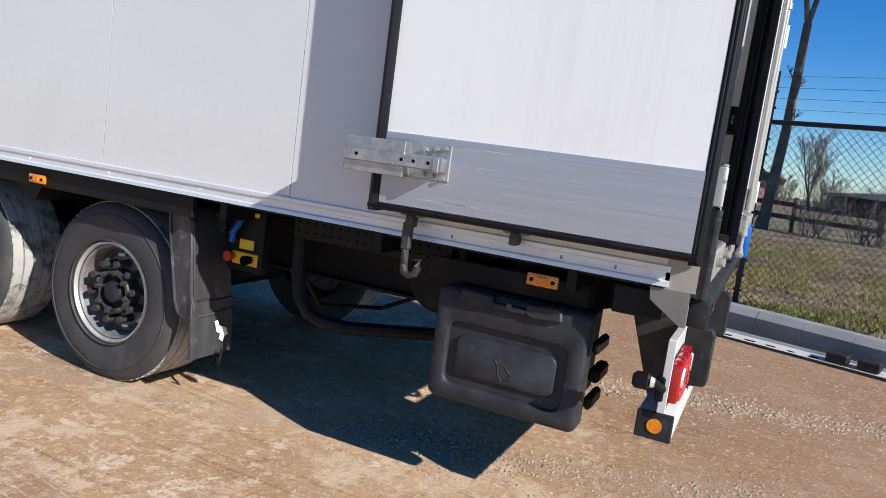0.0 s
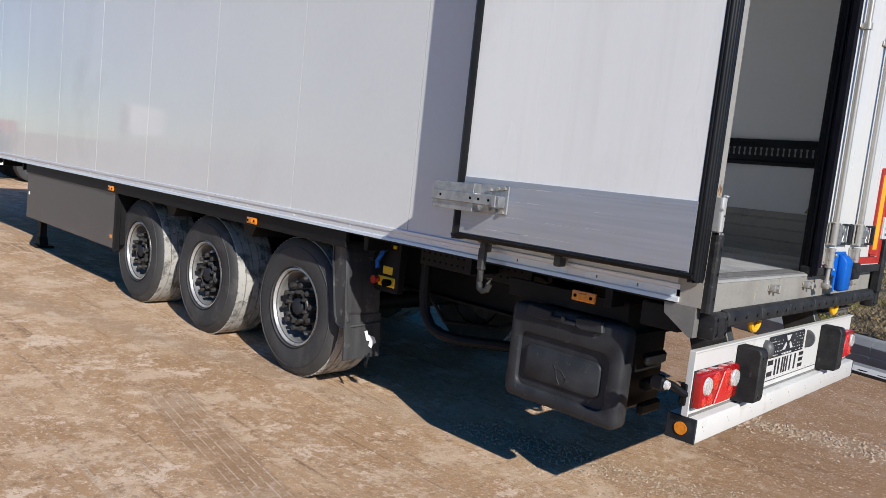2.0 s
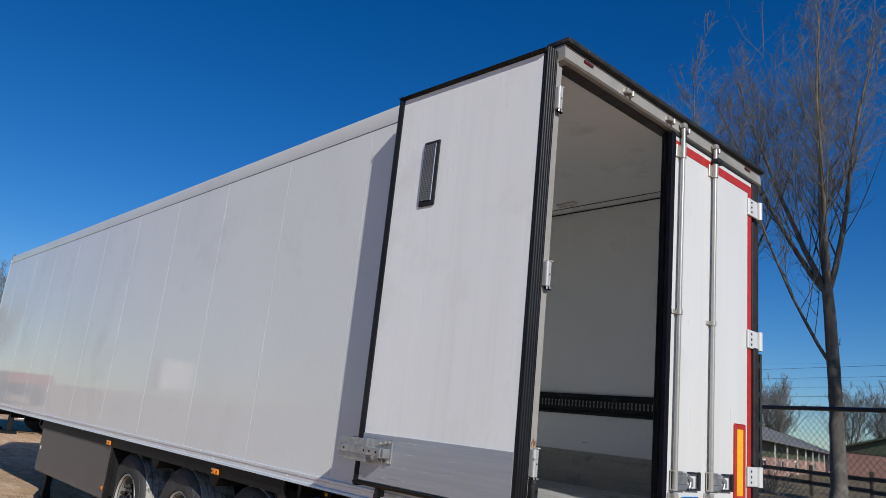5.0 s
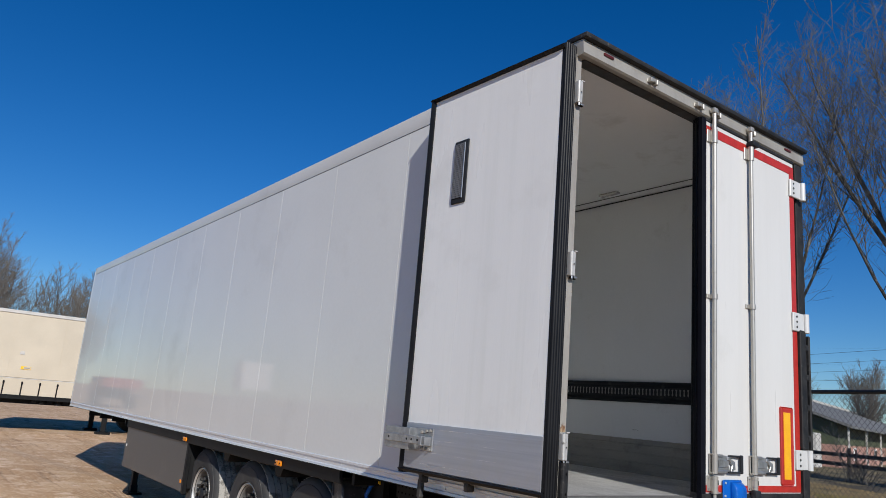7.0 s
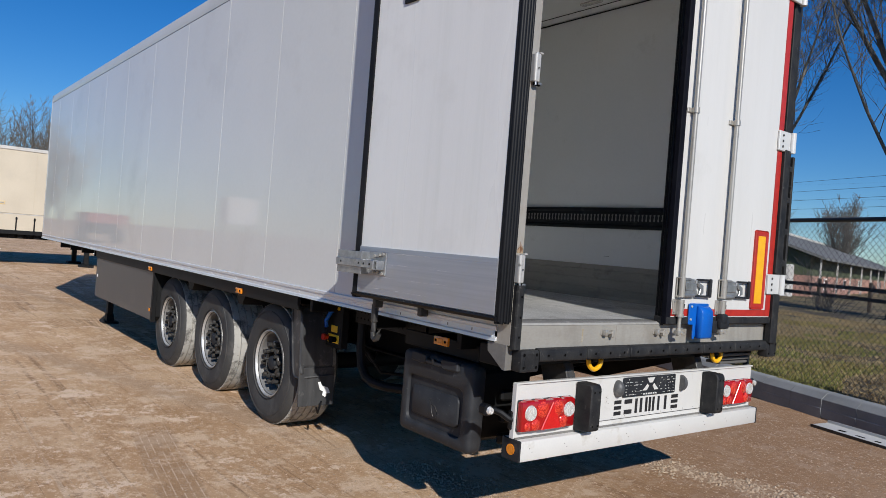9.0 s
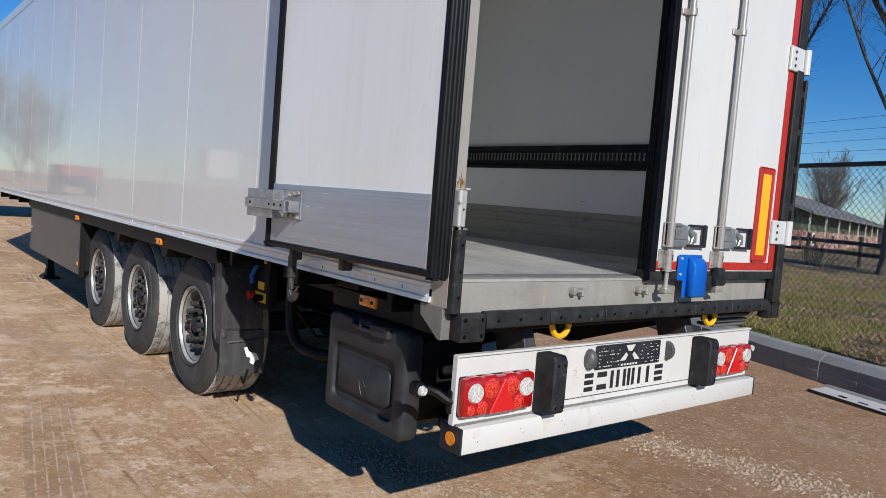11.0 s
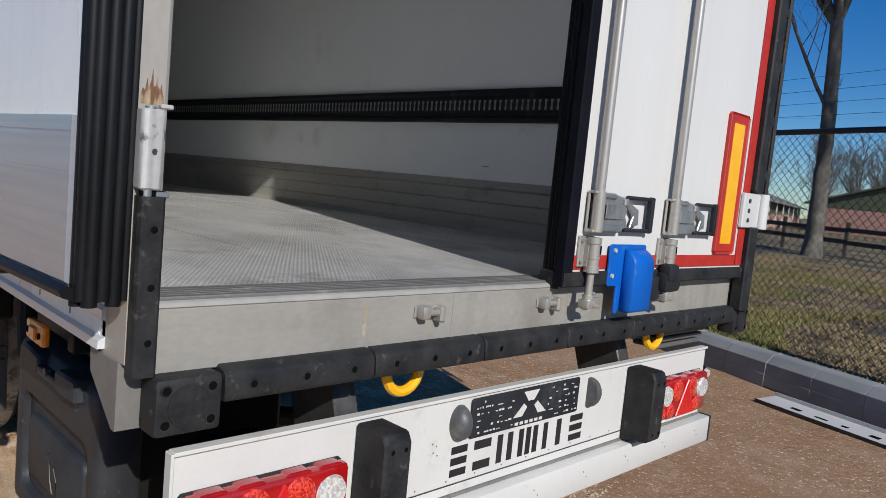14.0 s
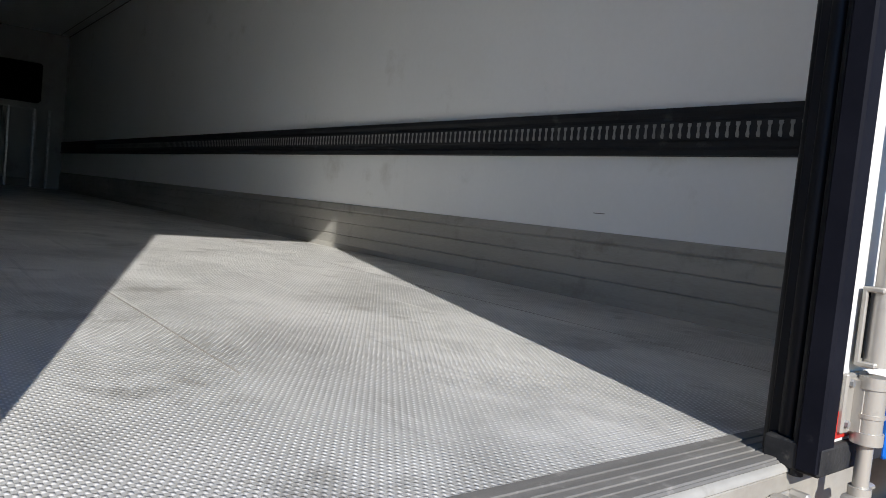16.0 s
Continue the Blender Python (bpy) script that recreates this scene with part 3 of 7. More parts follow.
def shell():
    # side walls of sandwich panel, outer skins in separate sheets
    part("wall_core", bm_box(L0, -0.13, 0.006, 0.066, 1.20, 3.768), SEAM, trailer, "pale insulated wall core")
    seams = [-0.13] + [-1.79 - 1.165 * k for k in range(10)] + [L0]
    for a, b in zip(seams, seams[1:]):
        part("side_panel", bm_box(b + 0.002, a - 0.002, -0.002, 0.008, 1.205, 3.715), WHITE_SIDE, trailer)
    part("wall_core", bm_box(L0, -0.13, W - 0.066, W, 1.20, 3.768), WHITE_SIDE, trailer, "white insulated right wall")
    # inner faces
    for a, b in zip(seams, seams[1:]):
        part("liner_panel", bm_box(b + 0.0003, a - 0.0003, W - 0.07, W - 0.064, FZ, 3.768), LINER, trailer)
    part("liner", bm_box(L0 + 0.07, -0.13, 0.064, 0.07, FZ, 3.768), LINER, trailer, "grey-white inner wall liner")
    bm = bmesh.new()
    prism(bm, [(0.0, 3.722), (0.0, 3.852), (0.012, 3.864), (0.10, 3.866), (0.10, 3.77), (0.012, 3.77), (0.012, 3.70)], "x", L0 - 0.01, -0.10)
    part("roof_rail", bm, WHITE_SIDE, trailer, "white roof edge profile")
    bm = bmesh.new()
    prism(bm, [(W - p, z) for p, z in [(0.0, 3.722), (0.0, 3.852), (0.012, 3.864), (0.10, 3.866), (0.10, 3.77), (0.012, 3.77), (0.012, 3.70)]], "x", L0 - 0.01, -0.10)
    part("roof_rail", bm, WHITE_SIDE, trailer, "white roof edge profile")
    part("rail_groove", bm_box(L0, -0.13, -0.0035, 0.002, 3.7155, 3.7215), SKIRT, trailer, "dark joint under the roof rail")
    part("roof", bm_box(L0, -0.10, 0.09, W - 0.09, 3.80, 3.862), WHITE_SIDE, trailer, "white insulated roof")
    part("inner_ceiling", bm_box(L0 + 0.07, -0.12, 0.07, W - 0.07, 3.765, 3.80), LINER, trailer, "grey-white inner ceiling")
    for y in (W - 0.072, W - 0.20):
        part("ceiling_joint", bm_box(L0 + 0.07, -0.12, y - 0.008, y, 3.758 if y < W - 0.1 else 3.748, 3.764 if y < W - 0.1 else 3.758, bev=0.002), BLACK_INK, trailer, "black joint strip")
    part("ceiling_lamp", bm_box(-1.80, -1.58, 2.19, 2.25, 3.742, 3.764, bev=0.008), CLEAR_LENS, trailer, "slim clear ceiling lamp")
    part("ceiling_lamp", bm_box(-6.80, -6.58, 2.19, 2.25, 3.742, 3.764, bev=0.008), CLEAR_LENS, trailer, "slim clear ceiling lamp")
    part("front_wall", bm_box(L0 - 0.05, L0 + 0.02, 0.0, W, 1.13, TOP), WHITE_SIDE, trailer, "white front wall")
    part("front_corner", bm_box(L0 - 0.06, L0 + 0.03, -0.006, 0.05, 1.2, TOP - 0.05, bev=0.02, seg=2), WHITE_SIDE, trailer, "white corner profile")
    bulk = part("bulkhead", bm_box(L0 + 0.02, L0 + 0.07, 0.07, W - 0.07, FZ, 3.768), BULK, trailer, "grey inner front bulkhead, darkened for the dim far end")
    part("air_duct", bm_box(L0 + 0.07, L0 + 0.22, 1.55, 2.05, 1.36, 2.5, bev=0.02), BULK, bulk, "ribbed grey air return panel")
    part("grille", bm_box(L0 + 0.07, L0 + 0.30, 0.5, 2.08, 2.6, 3.22, bev=0.03), HOLE, bulk, "dark cooling unit intake")
    for y in (1.62, 1.98, 2.2):
        part("guard_post", bm_box(L0 + 0.22, L0 + 0.27, y, y + 0.04, FZ, 2.5, bev=0.01), GALV, bulk)
    # floor and its covered edges
    part("floor_plate", bm_box(L0 + 0.07, -0.10, 0.07, W - 0.07, 1.12, FZ), FLOOR, trailer, "grained aluminium load floor, scuffed")
    part("floor_joint", bm_box(-1.72, -0.74, 0.6155, 0.6200, FZ - 0.001, FZ + 0.0012), STEEL, trailer)
    part("floor_joint", bm_box(L0 + 0.1, -0.25, 1.86, 1.864, FZ - 0.001, FZ + 0.0010), STEEL, trailer)
    for s, y in ((1, 0.07), (-1, W - 0.07)):
        bm = bmesh.new()
        prof = [(0, FZ), (0.034, FZ), (0.026, FZ + 0.022), (0.022, FZ + 0.03), (0.022, FZ + 0.085), (0.017, FZ + 0.09), (0.022, FZ + 0.095), (0.022, FZ + 0.165),
                (0.017, FZ + 0.17), (0.022, FZ + 0.175), (0.022, FZ + 0.235), (0.014, FZ + 0.242), (0.02, FZ + 0.25), (0.012, FZ + 0.285), (0, FZ + 0.29)]
        prism(bm, [(y + s * a, z) for a, z in prof], "x", L0 + 0.07, -0.12 if s < 0 else -0.6)
        part("kick_strip", bm, KICK, trailer, "dull grooved aluminium kick strip, scratched", smooth=0)
    # lashing rail with keyhole slots on the right wall
    y = W - 0.07
    bm = bmesh.new()
    prism(bm, [(y, 1.84), (y - 0.03, 1.842), (y - 0.03, 1.862), (y - 0.016, 1.876), (y - 0.016, 1.895), (y - 0.022, 1.9), (y - 0.022, 1.968), (y - 0.016, 1.973), (y - 0.016, 1.986), (y - 0.03, 2.0), (y - 0.03, 2.02), (y, 2.022)], "x", L0 + 0.07, -0.12)
    rail = part("lashing_rail", bm, PLASTIC, trailer, "black lashing rail with keyhole slots", smooth=0)
    bm = bmesh.new()
    prism(bm, [(-0.005, 1.908), (0.006, 1.905), (0.0075, 1.918), (0.0045, 1.93), (0.0045, 1.945), (0.008, 1.952), (0.008, 1.962), (-0.008, 1.962), (-0.008, 1.952), (-0.0045, 1.945), (-0.0045, 1.93), (-0.0075, 1.918)], "y", y - 0.0235, y - 0.0215)
    slot = mesh_of("slot", bm, SLOT, 0)
    for i in range(270):
        put("slot", slot, rail, pose(-0.16 - 0.0385 * i, 0, 0))
    part("wall_mark", bm_box(-1.55, -1.49, y - 0.0012, y, 1.60, 1.603), GUSSET, trailer)

shell()


def bottom_rail():
    for y, s in ((0.0, 1), (W, -1)):
        bm = bmesh.new()
        prof = [(-0.004, 1.205), (-0.012, 1.2), (-0.012, 1.185), (-0.004, 1.178), (-0.004, 1.15), (-0.016, 1.144), (-0.018, 1.128), (0.05, 1.128), (0.05, 1.205)]
        prism(bm, [(y + s * a, z) for a, z in prof], "x", L0 - 0.01, -0.145)
        rail = part("side_rail", bm, ALU_RAIL, trailer, "pale anodised aluminium side rail with faint chips", smooth=0)
        if s == 1:
            rnd = random.Random(4)
            for k in range(13):
                x = -0.35 - 0.62 * k - rnd.uniform(0, 0.1)
                z = 1.166 + rnd.uniform(-0.006, 0.006)
                bm = bmesh.new()
                prism(bm, [(x - 0.011, z), (x - 0.004, z + 0.012), (x + 0.006, z + 0.008), (x + 0.012, z - 0.006), (x - 0.002, z - 0.011)], "y", -0.0052, -0.003)
                part("chip", bm, WHITE_CHIP, rail)
            # film strips, pale enough to stand also for the sunlit stretch of rail
            for a, b in ((-1.17, -0.69), (-0.60, -0.16)):
                bm = bmesh.new()
                prism(bm, [(a + 0.004, 1.147), (b - 0.006, 1.147), (b - 0.016, 1.154), (b - 0.004, 1.164), (b, 1.179), (a + 0.02, 1.179), (a + 0.004, 1.170), (a - 0.004, 1.160)], "y", -0.0056, -0.0042)
                film = part("protective_film", bm, FILM, rail, "torn milky film, whitened for the sunlight on the rail")
                for q in ((a * 0.62 + b * 0.38, ) if b < -0.65 else (a * 0.86 + b * 0.14, a * 0.4 + b * 0.6)):
                    part("bolt_dent", bm_box(q - 0.004, q + 0.004, -0.0062, -0.005, 1.157, 1.171, bev=0.0005), GUSSET, film)
            part("under_rail", bm_box(-8.75, -2.36, 0.02, 0.05, 1.02, 1.128, bev=0.004), CHASSIS, trailer, "black lower side frame")
            for x in (-0.60, -3.45, -6.06):
                lamp = part("marker_lamp", bm_box(x - 0.062, x + 0.062, 0.002, 0.02, 1.035, 1.083, bev=0.006, seg=2), AMBER, trailer, "amber side marker lamp")
                for d in (-0.042, 0.042):
                    part("screw", bm_rod((x + d, -0.001, 1.059), (x + d, 0.004, 1.059), 0.008, seg=8), HOLE, lamp)
                part("lens", bm_box(x - 0.022, x + 0.022, -0.004, 0.004, 1.043, 1.075, bev=0.004), AMBER, lamp)

bottom_rail()


def bolt_hole(parent, x, y, z, r):
    """A sunk hole with a worn raised rim."""
    bm = bmesh.new()
    lathe(bm, [(r * 1.45, -0.001), (r * 1.3, 0.0014), (r, 0.0012), (r * 0.98, -0.0005)], 14)
    bm.transform(Matrix.Translation((x, y, z)) @ Matrix.Rotation(-math.pi / 2, 4, "Z"))
    rim = part("bolt_rim", bm, BUMPER, parent)
    part("hole", bm_rod((x - 0.002, y, z), (x + 0.0008, y, z), r, seg=14), HOLE, rim)


def rear_frame():
    # left post with cut edge, right post, header, sill
    bm = bmesh.new()
    prism(bm, [(-0.16, -0.004), (-0.052, -0.004), (-0.052, 0.041), (-0.098, 0.054), (-0.104, 0.068), (-0.16, 0.072)], "z", 1.12, 3.75)
    part("rear_post", bm, STEEL_POST, trailer, "weathered steel rear corner post with rust under the hinge")
    part("rear_post", bm_box(-0.13, -0.02, W - 0.1, W, 1.12, 3.75, bev=0.004), BUMPER, trailer, "black rear corner post")
    bm = bmesh.new()
    prism(bm, [(-0.001, 1.573), (0.039, 1.573), (0.038, 1.588), (0.0355, 1.597), (0.034, 1.612), (0.031, 1.600), (0.028, 1.606), (0.0265, 1.628), (0.024, 1.607), (0.020, 1.603),
               (0.018, 1.634), (0.0155, 1.612), (0.012, 1.600), (0.009, 1.617), (0.006, 1.596), (0.002, 1.60), (-0.001, 1.588)], "x", -0.053, -0.0516)
    part("rust_patch", bm, RUST_BLOOM, trailer)
    bm = bmesh.new()
    prism(bm, [(-0.13, 3.735), (-0.012, 3.735), (0.0, 3.745), (-0.006, 3.83), (-0.13, 3.84)], "y", 0.0, W)
    head = part("header", bm, STEEL, trailer, "dull steel header beam over the doors", smooth=0)
    part("header_cap", bm_box(-0.14, 0.03, -0.012, W + 0.01, 3.832, 3.868, bev=0.012, seg=2), BUMPER, head, "black rubber top cap")
    part("header_seal", bm_box(-0.125, -0.045, 0.06, W - 0.1, 3.727, 3.737, bev=0.003), HUB, head)
    for y in (0.22, 2.30):
        part("top_lamp", bm_box(-0.008, 0.006, y - 0.045, y + 0.045, 3.787, 3.807, bev=0.006, seg=2), DARK_LENS, head, "small dark red clearance lamp")
    sill = part("sill", bm_box(-0.13, -0.04, 0.04, W - 0.1, 1.1, 1.2185, bev=0.002), STEEL, trailer, "stained stainless steel sill plate")
    bm = bmesh.new()
    prof = [(-0.156, FZ - 0.02), (-0.156, FZ + 0.001)]
    for x, w in ((-0.153, 0.022), (-0.126, 0.015), (-0.106, 0.013), (-0.088, 0.012), (-0.072, 0.016)):
        prof += [(x, FZ + 0.0025), (x + w, FZ + 0.0025), (x + w + 0.001, FZ - 0.0005), (x + w + 0.003, FZ - 0.0005)]
    prof += [(-0.050, FZ - 0.003), (-0.050, FZ - 0.02)]
    prism(bm, prof, "y", 0.044, W - 0.1)
    tread = part("threshold", bm, TREAD_PLATE, sill, "worn ribbed aluminium threshold strip", smooth=0)
    bm = bmesh.new()
    prism(bm, [(-0.052, FZ - 0.006), (-0.048, FZ - 0.003), (-0.043, FZ - 0.005), (-0.0395, FZ - 0.009), (-0.0385, FZ - 0.014), (-0.041, FZ - 0.0165), (-0.052, FZ - 0.022)], "y", 0.044, W - 0.1)
    part("sill_lip", bm, SILL_EDGE, sill, "pale worn steel lip")
    part("stain", bm_box(-0.041, -0.0392, 0.508, 0.518, 1.13, 1.2, bev=0.0004), SMEAR, sill, "brown smear")
    part("weld", bm_box(-0.041, -0.039, 0.79, 0.793, 1.105, 1.218), STEEL_POST, sill)
    part("weld", bm_box(-0.041, -0.039, 1.84, 1.843, 1.105, 1.218), STEEL_POST, sill)
    # keepers on sill and header
    for z, ys, s in ((1.178, (0.705, 1.172), 1), (3.775, (0.63, 1.13, 1.33, 1.765), -1)):
        o = -0.04 if s == 1 else 0.0
        for y in ys:
            k = part("keeper", bm_box(o, o + 0.03, y - 0.04, y - 0.012, z - 0.016, z + 0.018, bev=0.007, seg=2), BAR, sill if s == 1 else head, "worn steel lock keeper")
            bm = bmesh.new()
            rod(bm, (o + 0.018, y - 0.02, z), (o + 0.018, y + 0.036, z), 0.009, seg=10)
            box(bm, o, o + 0.034, y + 0.016, y + 0.034, z - 0.024, z + 0.016, bev=0.005)
            box(bm, o, o + 0.005, y - 0.045, y + 0.04, z - 0.014, z + 0.014, bev=0.002)
            part("keeper_pin", bm, BAR, k)
    # black rubber: corner blocks, post guards and the bumper
    for s, y0 in ((1, -0.008), (-1, W + 0.008)):
        y = lambda d: y0 + s * d
        bm = bmesh.new()
        box(bm, -0.07, 0.002, min(y(0.040), y(0.168)), max(y(0.040), y(0.168)), 0.994, 1.102, bev=0.011, seg=2)
        blk = part("corner_block", bm, BUMPER, trailer, "scuffed black rubber corner buffer")
        bm = bmesh.new()
        lathe(bm, [(0.041, 0.0), (0.041, 0.0025), (0.038, 0.0025), (0.038, 0.0008), (0.0, 0.0008)], 28)
        bm.transform(Matrix.Translation((0.0015, y(0.104), 1.048)) @ Matrix.Rotation(-math.pi / 2, 4, "Z"))
        part("disc", bm, BUMPER, blk)
        for dy, dz in ((0.060, 1.018), (0.060, 1.08), (0.146, 1.018), (0.146, 1.08)):
            bolt_hole(blk, 0.0015, y(dy), dz, 0.0085)
        bm = bmesh.new()
        prism(bm, [(-0.205, 1.12), (-0.068, 1.12), (-0.068, 0.996), (-0.085, 0.996), (-0.20, 1.075)], "y", min(y(0.0), y(0.05)), max(y(0.0), y(0.05)))
        part("corner_gusset", bm, GUSSET, trailer, "grey steel corner gusset", smooth=0)
        bm = bmesh.new()
        prism(bm, [(-0.046, y(0.006)), (-0.03, y(0.004)), (-0.02, y(0.007)), (-0.014, y(0.013)), (-0.014, y(0.041)), (-0.018, y(0.046)), (-0.036, y(0.049)), (-0.052, y(0.049)), (-0.052, y(0.006))], "z", 1.104, 1.418 if s == 1 else 3.40)
        if s == 1:
            g = part("post_guard", bm, BUMPER, trailer, "black rubber guard strip on the post", smooth=20)
            for z in (1.165, 1.262, 1.362):
                bolt_hole(g, -0.0145, 0.02, z, 0.0065)
        else:
            bm.free()
    # right post: black moulded guard with long slots, outside the hinges
    bm = bmesh.new()
    box(bm, -0.03, 0.02, W - 0.16, W - 0.085, 1.09, 1.43, bev=0.006)
    box(bm, -0.03, 0.02, W - 0.16, W - 0.085, 1.57, 2.42, bev=0.006)
    part("post_guard", bm, BUMPER, trailer, "black guard on the hinge post")
    bm = bmesh.new()
    box(bm, -0.09, -0.03, W - 0.05, W + 0.02, 1.09, 3.62, bev=0.006)
    part("post_edge", bm, BUMPER, trailer, "black outer post edge")
    for z in (1.62, 1.84, 2.06, 2.28):
        part("ladder_rung", bm_box(-0.08, -0.02, W - 0.09, W + 0.045, z, z + 0.05, bev=0.01), BUMPER, trailer)
    part("ladder_rail", bm_box(-0.07, -0.02, W + 0.045, W + 0.065, 1.5, 2.4, bev=0.008), BUMPER, trailer, "black folded step rail")
    # segmented bumper
    ys = [0.163 + 0.3615 * k for k in range(7)]
    ys[-1] = 2.378
    for k, (a, b) in enumerate(zip(ys, ys[1:])):
        bm = bmesh.new()
        prism(bm, [(-0.06, 1.106), (-0.03, 1.108), (-0.011, 1.104), (0.0, 1.093), (0.002, 1.052), (-0.004, 1.042), (-0.06, 1.04)], "y", a + 0.002, b - 0.002, bev=0.004)
        seg = part("bumper_segment", bm, BUMPER, trailer, "scuffed black rubber bumper segment")
        # rubbed, dusty upper edge
        rub = random.Random(40 + k)
        bm = bmesh.new()
        y = a + 0.012
        while y < b - 0.03:
            w = rub.uniform(0.008, 0.035)
            if rub.random() < 0.62:
                i, o = -0.026 + rub.uniform(-0.004, 0.006), -0.0145 + rub.uniform(-0.004, 0.0)
                s = rub.uniform(-0.003, 0.003)
                bm.faces.new([bm.verts.new((p, q, 1.1077 - (p + 0.03) * 0.21)) for p, q in ((i, y), (o, y + s), (o - 0.002, y + w), (i + 0.002, y + w + s))])
            y += w
        part("rubbed_edge", bm, RUBBED, seg, smooth=0)
        for f in range(3):
            y = 0.223 + 0.1205 * (3 * k + f)
            if y < b - 0.02:
                bolt_hole(seg, 0.0014, y, 1.072, 0.0075)
    part("rear_crossbeam", bm_box(-0.34, -0.16, 0.06, W - 0.06, 0.99, 1.096, bev=0.006), CHASSIS, trailer, "black rear cross beam")

rear_frame()


def open_door():
    """The left leaf, folded back along the side, with its inner face outwards."""
    x0, x1, z0, z1, yf = -1.262, -0.078, 1.25, 3.765, -0.11
    door = part("open_door", bm_box(x0, x1, yf, -0.03, z0, z1, bev=0.003), WHITE_DOOR, trailer, "open white door leaf folded back, water-streaked")
    part("edge_profile", bm_box(x0 - 0.012, x1 + 0.012, -0.034, -0.022, z0 - 0.01, z1 + 0.01, bev=0.002), ALU, door)
    bm = bmesh.new()
    prism(bm, [(yf - 0.004, 1.262), (yf - 0.010, 1.266), (yf - 0.010, 1.372), (yf - 0.0096, 1.373), (yf - 0.010, 1.374), (yf - 0.010, 1.447), (yf - 0.0096, 1.448), (yf - 0.010, 1.449), (yf - 0.010, 1.512), (yf - 0.0094, 1.514), (yf - 0.010, 1.516), (yf - 0.0095, 1.541), (yf, 1.5415), (yf, 1.262)], "x", x0 + 0.006, x1 - 0.004)
    kick = part("kick_plate", bm, ALU, door, "brushed aluminium kick plate with scratches", smooth=0)
    rnd = random.Random(9)
    for k in range(16):
        z = (1.448, 1.373, 1.514, 1.30)[k % 4] + rnd.uniform(-0.003, 0.003)
        x, w = rnd.uniform(x0 + 0.1, x1 - 0.3), rnd.uniform(0.06, 0.26)
        part("scratch", bm_box(x, x + w, yf - 0.0104, yf - 0.0095, z, z + rnd.uniform(0.0008, 0.002)), SCRATCH, kick)
    # rubber seals round the leaf
    bm = bmesh.new()
    prism(bm, [(x0 + 0.003, yf + 0.02), (x0 + 0.003, yf - 0.01), (x0 - 0.006, yf - 0.016), (x0 - 0.02, yf - 0.024), (x0 - 0.036, yf - 0.016), (x0 - 0.04, yf - 0.002), (x0 - 0.036, yf + 0.06), (x0 - 0.006, yf + 0.06)], "z", z0 - 0.02, z1 + 0.02)
    part("side_seal", bm, RUBBER, door, "black rubber edge seal", smooth=50)
    bm = bmesh.new()
    prism(bm, [(yf + 0.06, z0 - 0.012), (yf - 0.004, z0 - 0.014), (yf - 0.02, z0 - 0.008), (yf - 0.025, z0 + 0.003), (yf - 0.011, z0 + 0.012), (yf, z0 + 0.004), (yf + 0.06, z0)], "x", x0 - 0.036, x1 + 0.016)
    part("bottom_seal", bm, RUBBER, door, "black rubber bottom seal", smooth=50)
    bm = bmesh.new()
    prism(bm, [(yf + 0.05, z1 + 0.022), (yf - 0.014, z1 + 0.022), (yf - 0.03, z1 + 0.01), (yf - 0.006, z1 - 0.006), (yf + 0.05, z1)], "x", x0 - 0.036, x1 + 0.016)
    part("top_seal", bm, RUBBER, door, "black rubber top seal", smooth=50)
    # ribbed hinge-side seal, lips round the edge
    lips = [(-0.077, yf + 0.008, 0.011), (-0.064, yf + 0.010, 0.012), (-0.058, yf + 0.022, 0.013), (-0.057, yf + 0.042, 0.013), (-0.058, yf + 0.062, 0.013), (-0.06, yf + 0.08, 0.012), (-0.063, yf + 0.096, 0.011)]
    for k, (x, y, r) in enumerate(lips):
        part("seal_lip", bm_rod((x, y, z0 - 0.025 + 0.01 * (k % 2)), (x, y, z1 + 0.03), r, seg=12), RUBBER, door)
    part("seal_base", bm_box(-0.088, -0.062, yf + 0.008, -0.024, z0 - 0.02, z1 + 0.028, bev=0.005), RUBBER, door, "ribbed black rubber hinge seal")
    # ventilation flap
    vent = part("vent_frame", bm_box(-1.000, -0.86, yf - 0.012, yf, 2.955, 3.392, bev=0.008, seg=2), PLASTIC, door, "black vent frame with a grey grid")
    part("vent_inset", bm_box(-0.982, -0.883, yf - 0.0135, yf - 0.011, 2.985, 3.37), HOLE, vent)
    bm = bmesh.new()
    for i in range(27):
        z = 2.993 + 0.0142 * i
        box(bm, -0.987, -0.897, yf - 0.017, yf - 0.0125, z, z + 0.0065)
    for i in range(7):
        x = -0.985 + 0.0142 * i
        box(bm, x, x + 0.005, yf - 0.0165, yf - 0.013, 2.99, 3.366)
    part("vent_grid", bm, mat("grey vent grid", (0.17, 0.17, 0.175), (0.11, 0.11, 0.115), 0.5), vent, smooth=0)
    part("vent_flap_edge", bm_box(-0.894, -0.885, yf - 0.018, yf - 0.012, 2.985, 3.37, bev=0.002), GALV, vent)
    # galvanised holding bracket across the front edge
    br = part("holding_bracket", bm_box(-1.145, -0.975, yf - 0.017, yf - 0.009, 1.378, 1.517, bev=0.004), GALV, door, "galvanised door holding bracket with bolts")
    bm = bmesh.new()
    box(bm, -1.392, -1.14, yf - 0.074, yf - 0.066, 1.376, 1.51, bev=0.002)
    box(bm, -1.40, -1.39, yf - 0.072, -0.06, 1.376, 1.51, bev=0.002)
    box(bm, -1.15, -1.14, yf - 0.072, yf - 0.008, 1.378, 1.512, bev=0.002)
    part("bracket_arm", bm, GALV, br)
    bm = bmesh.new()
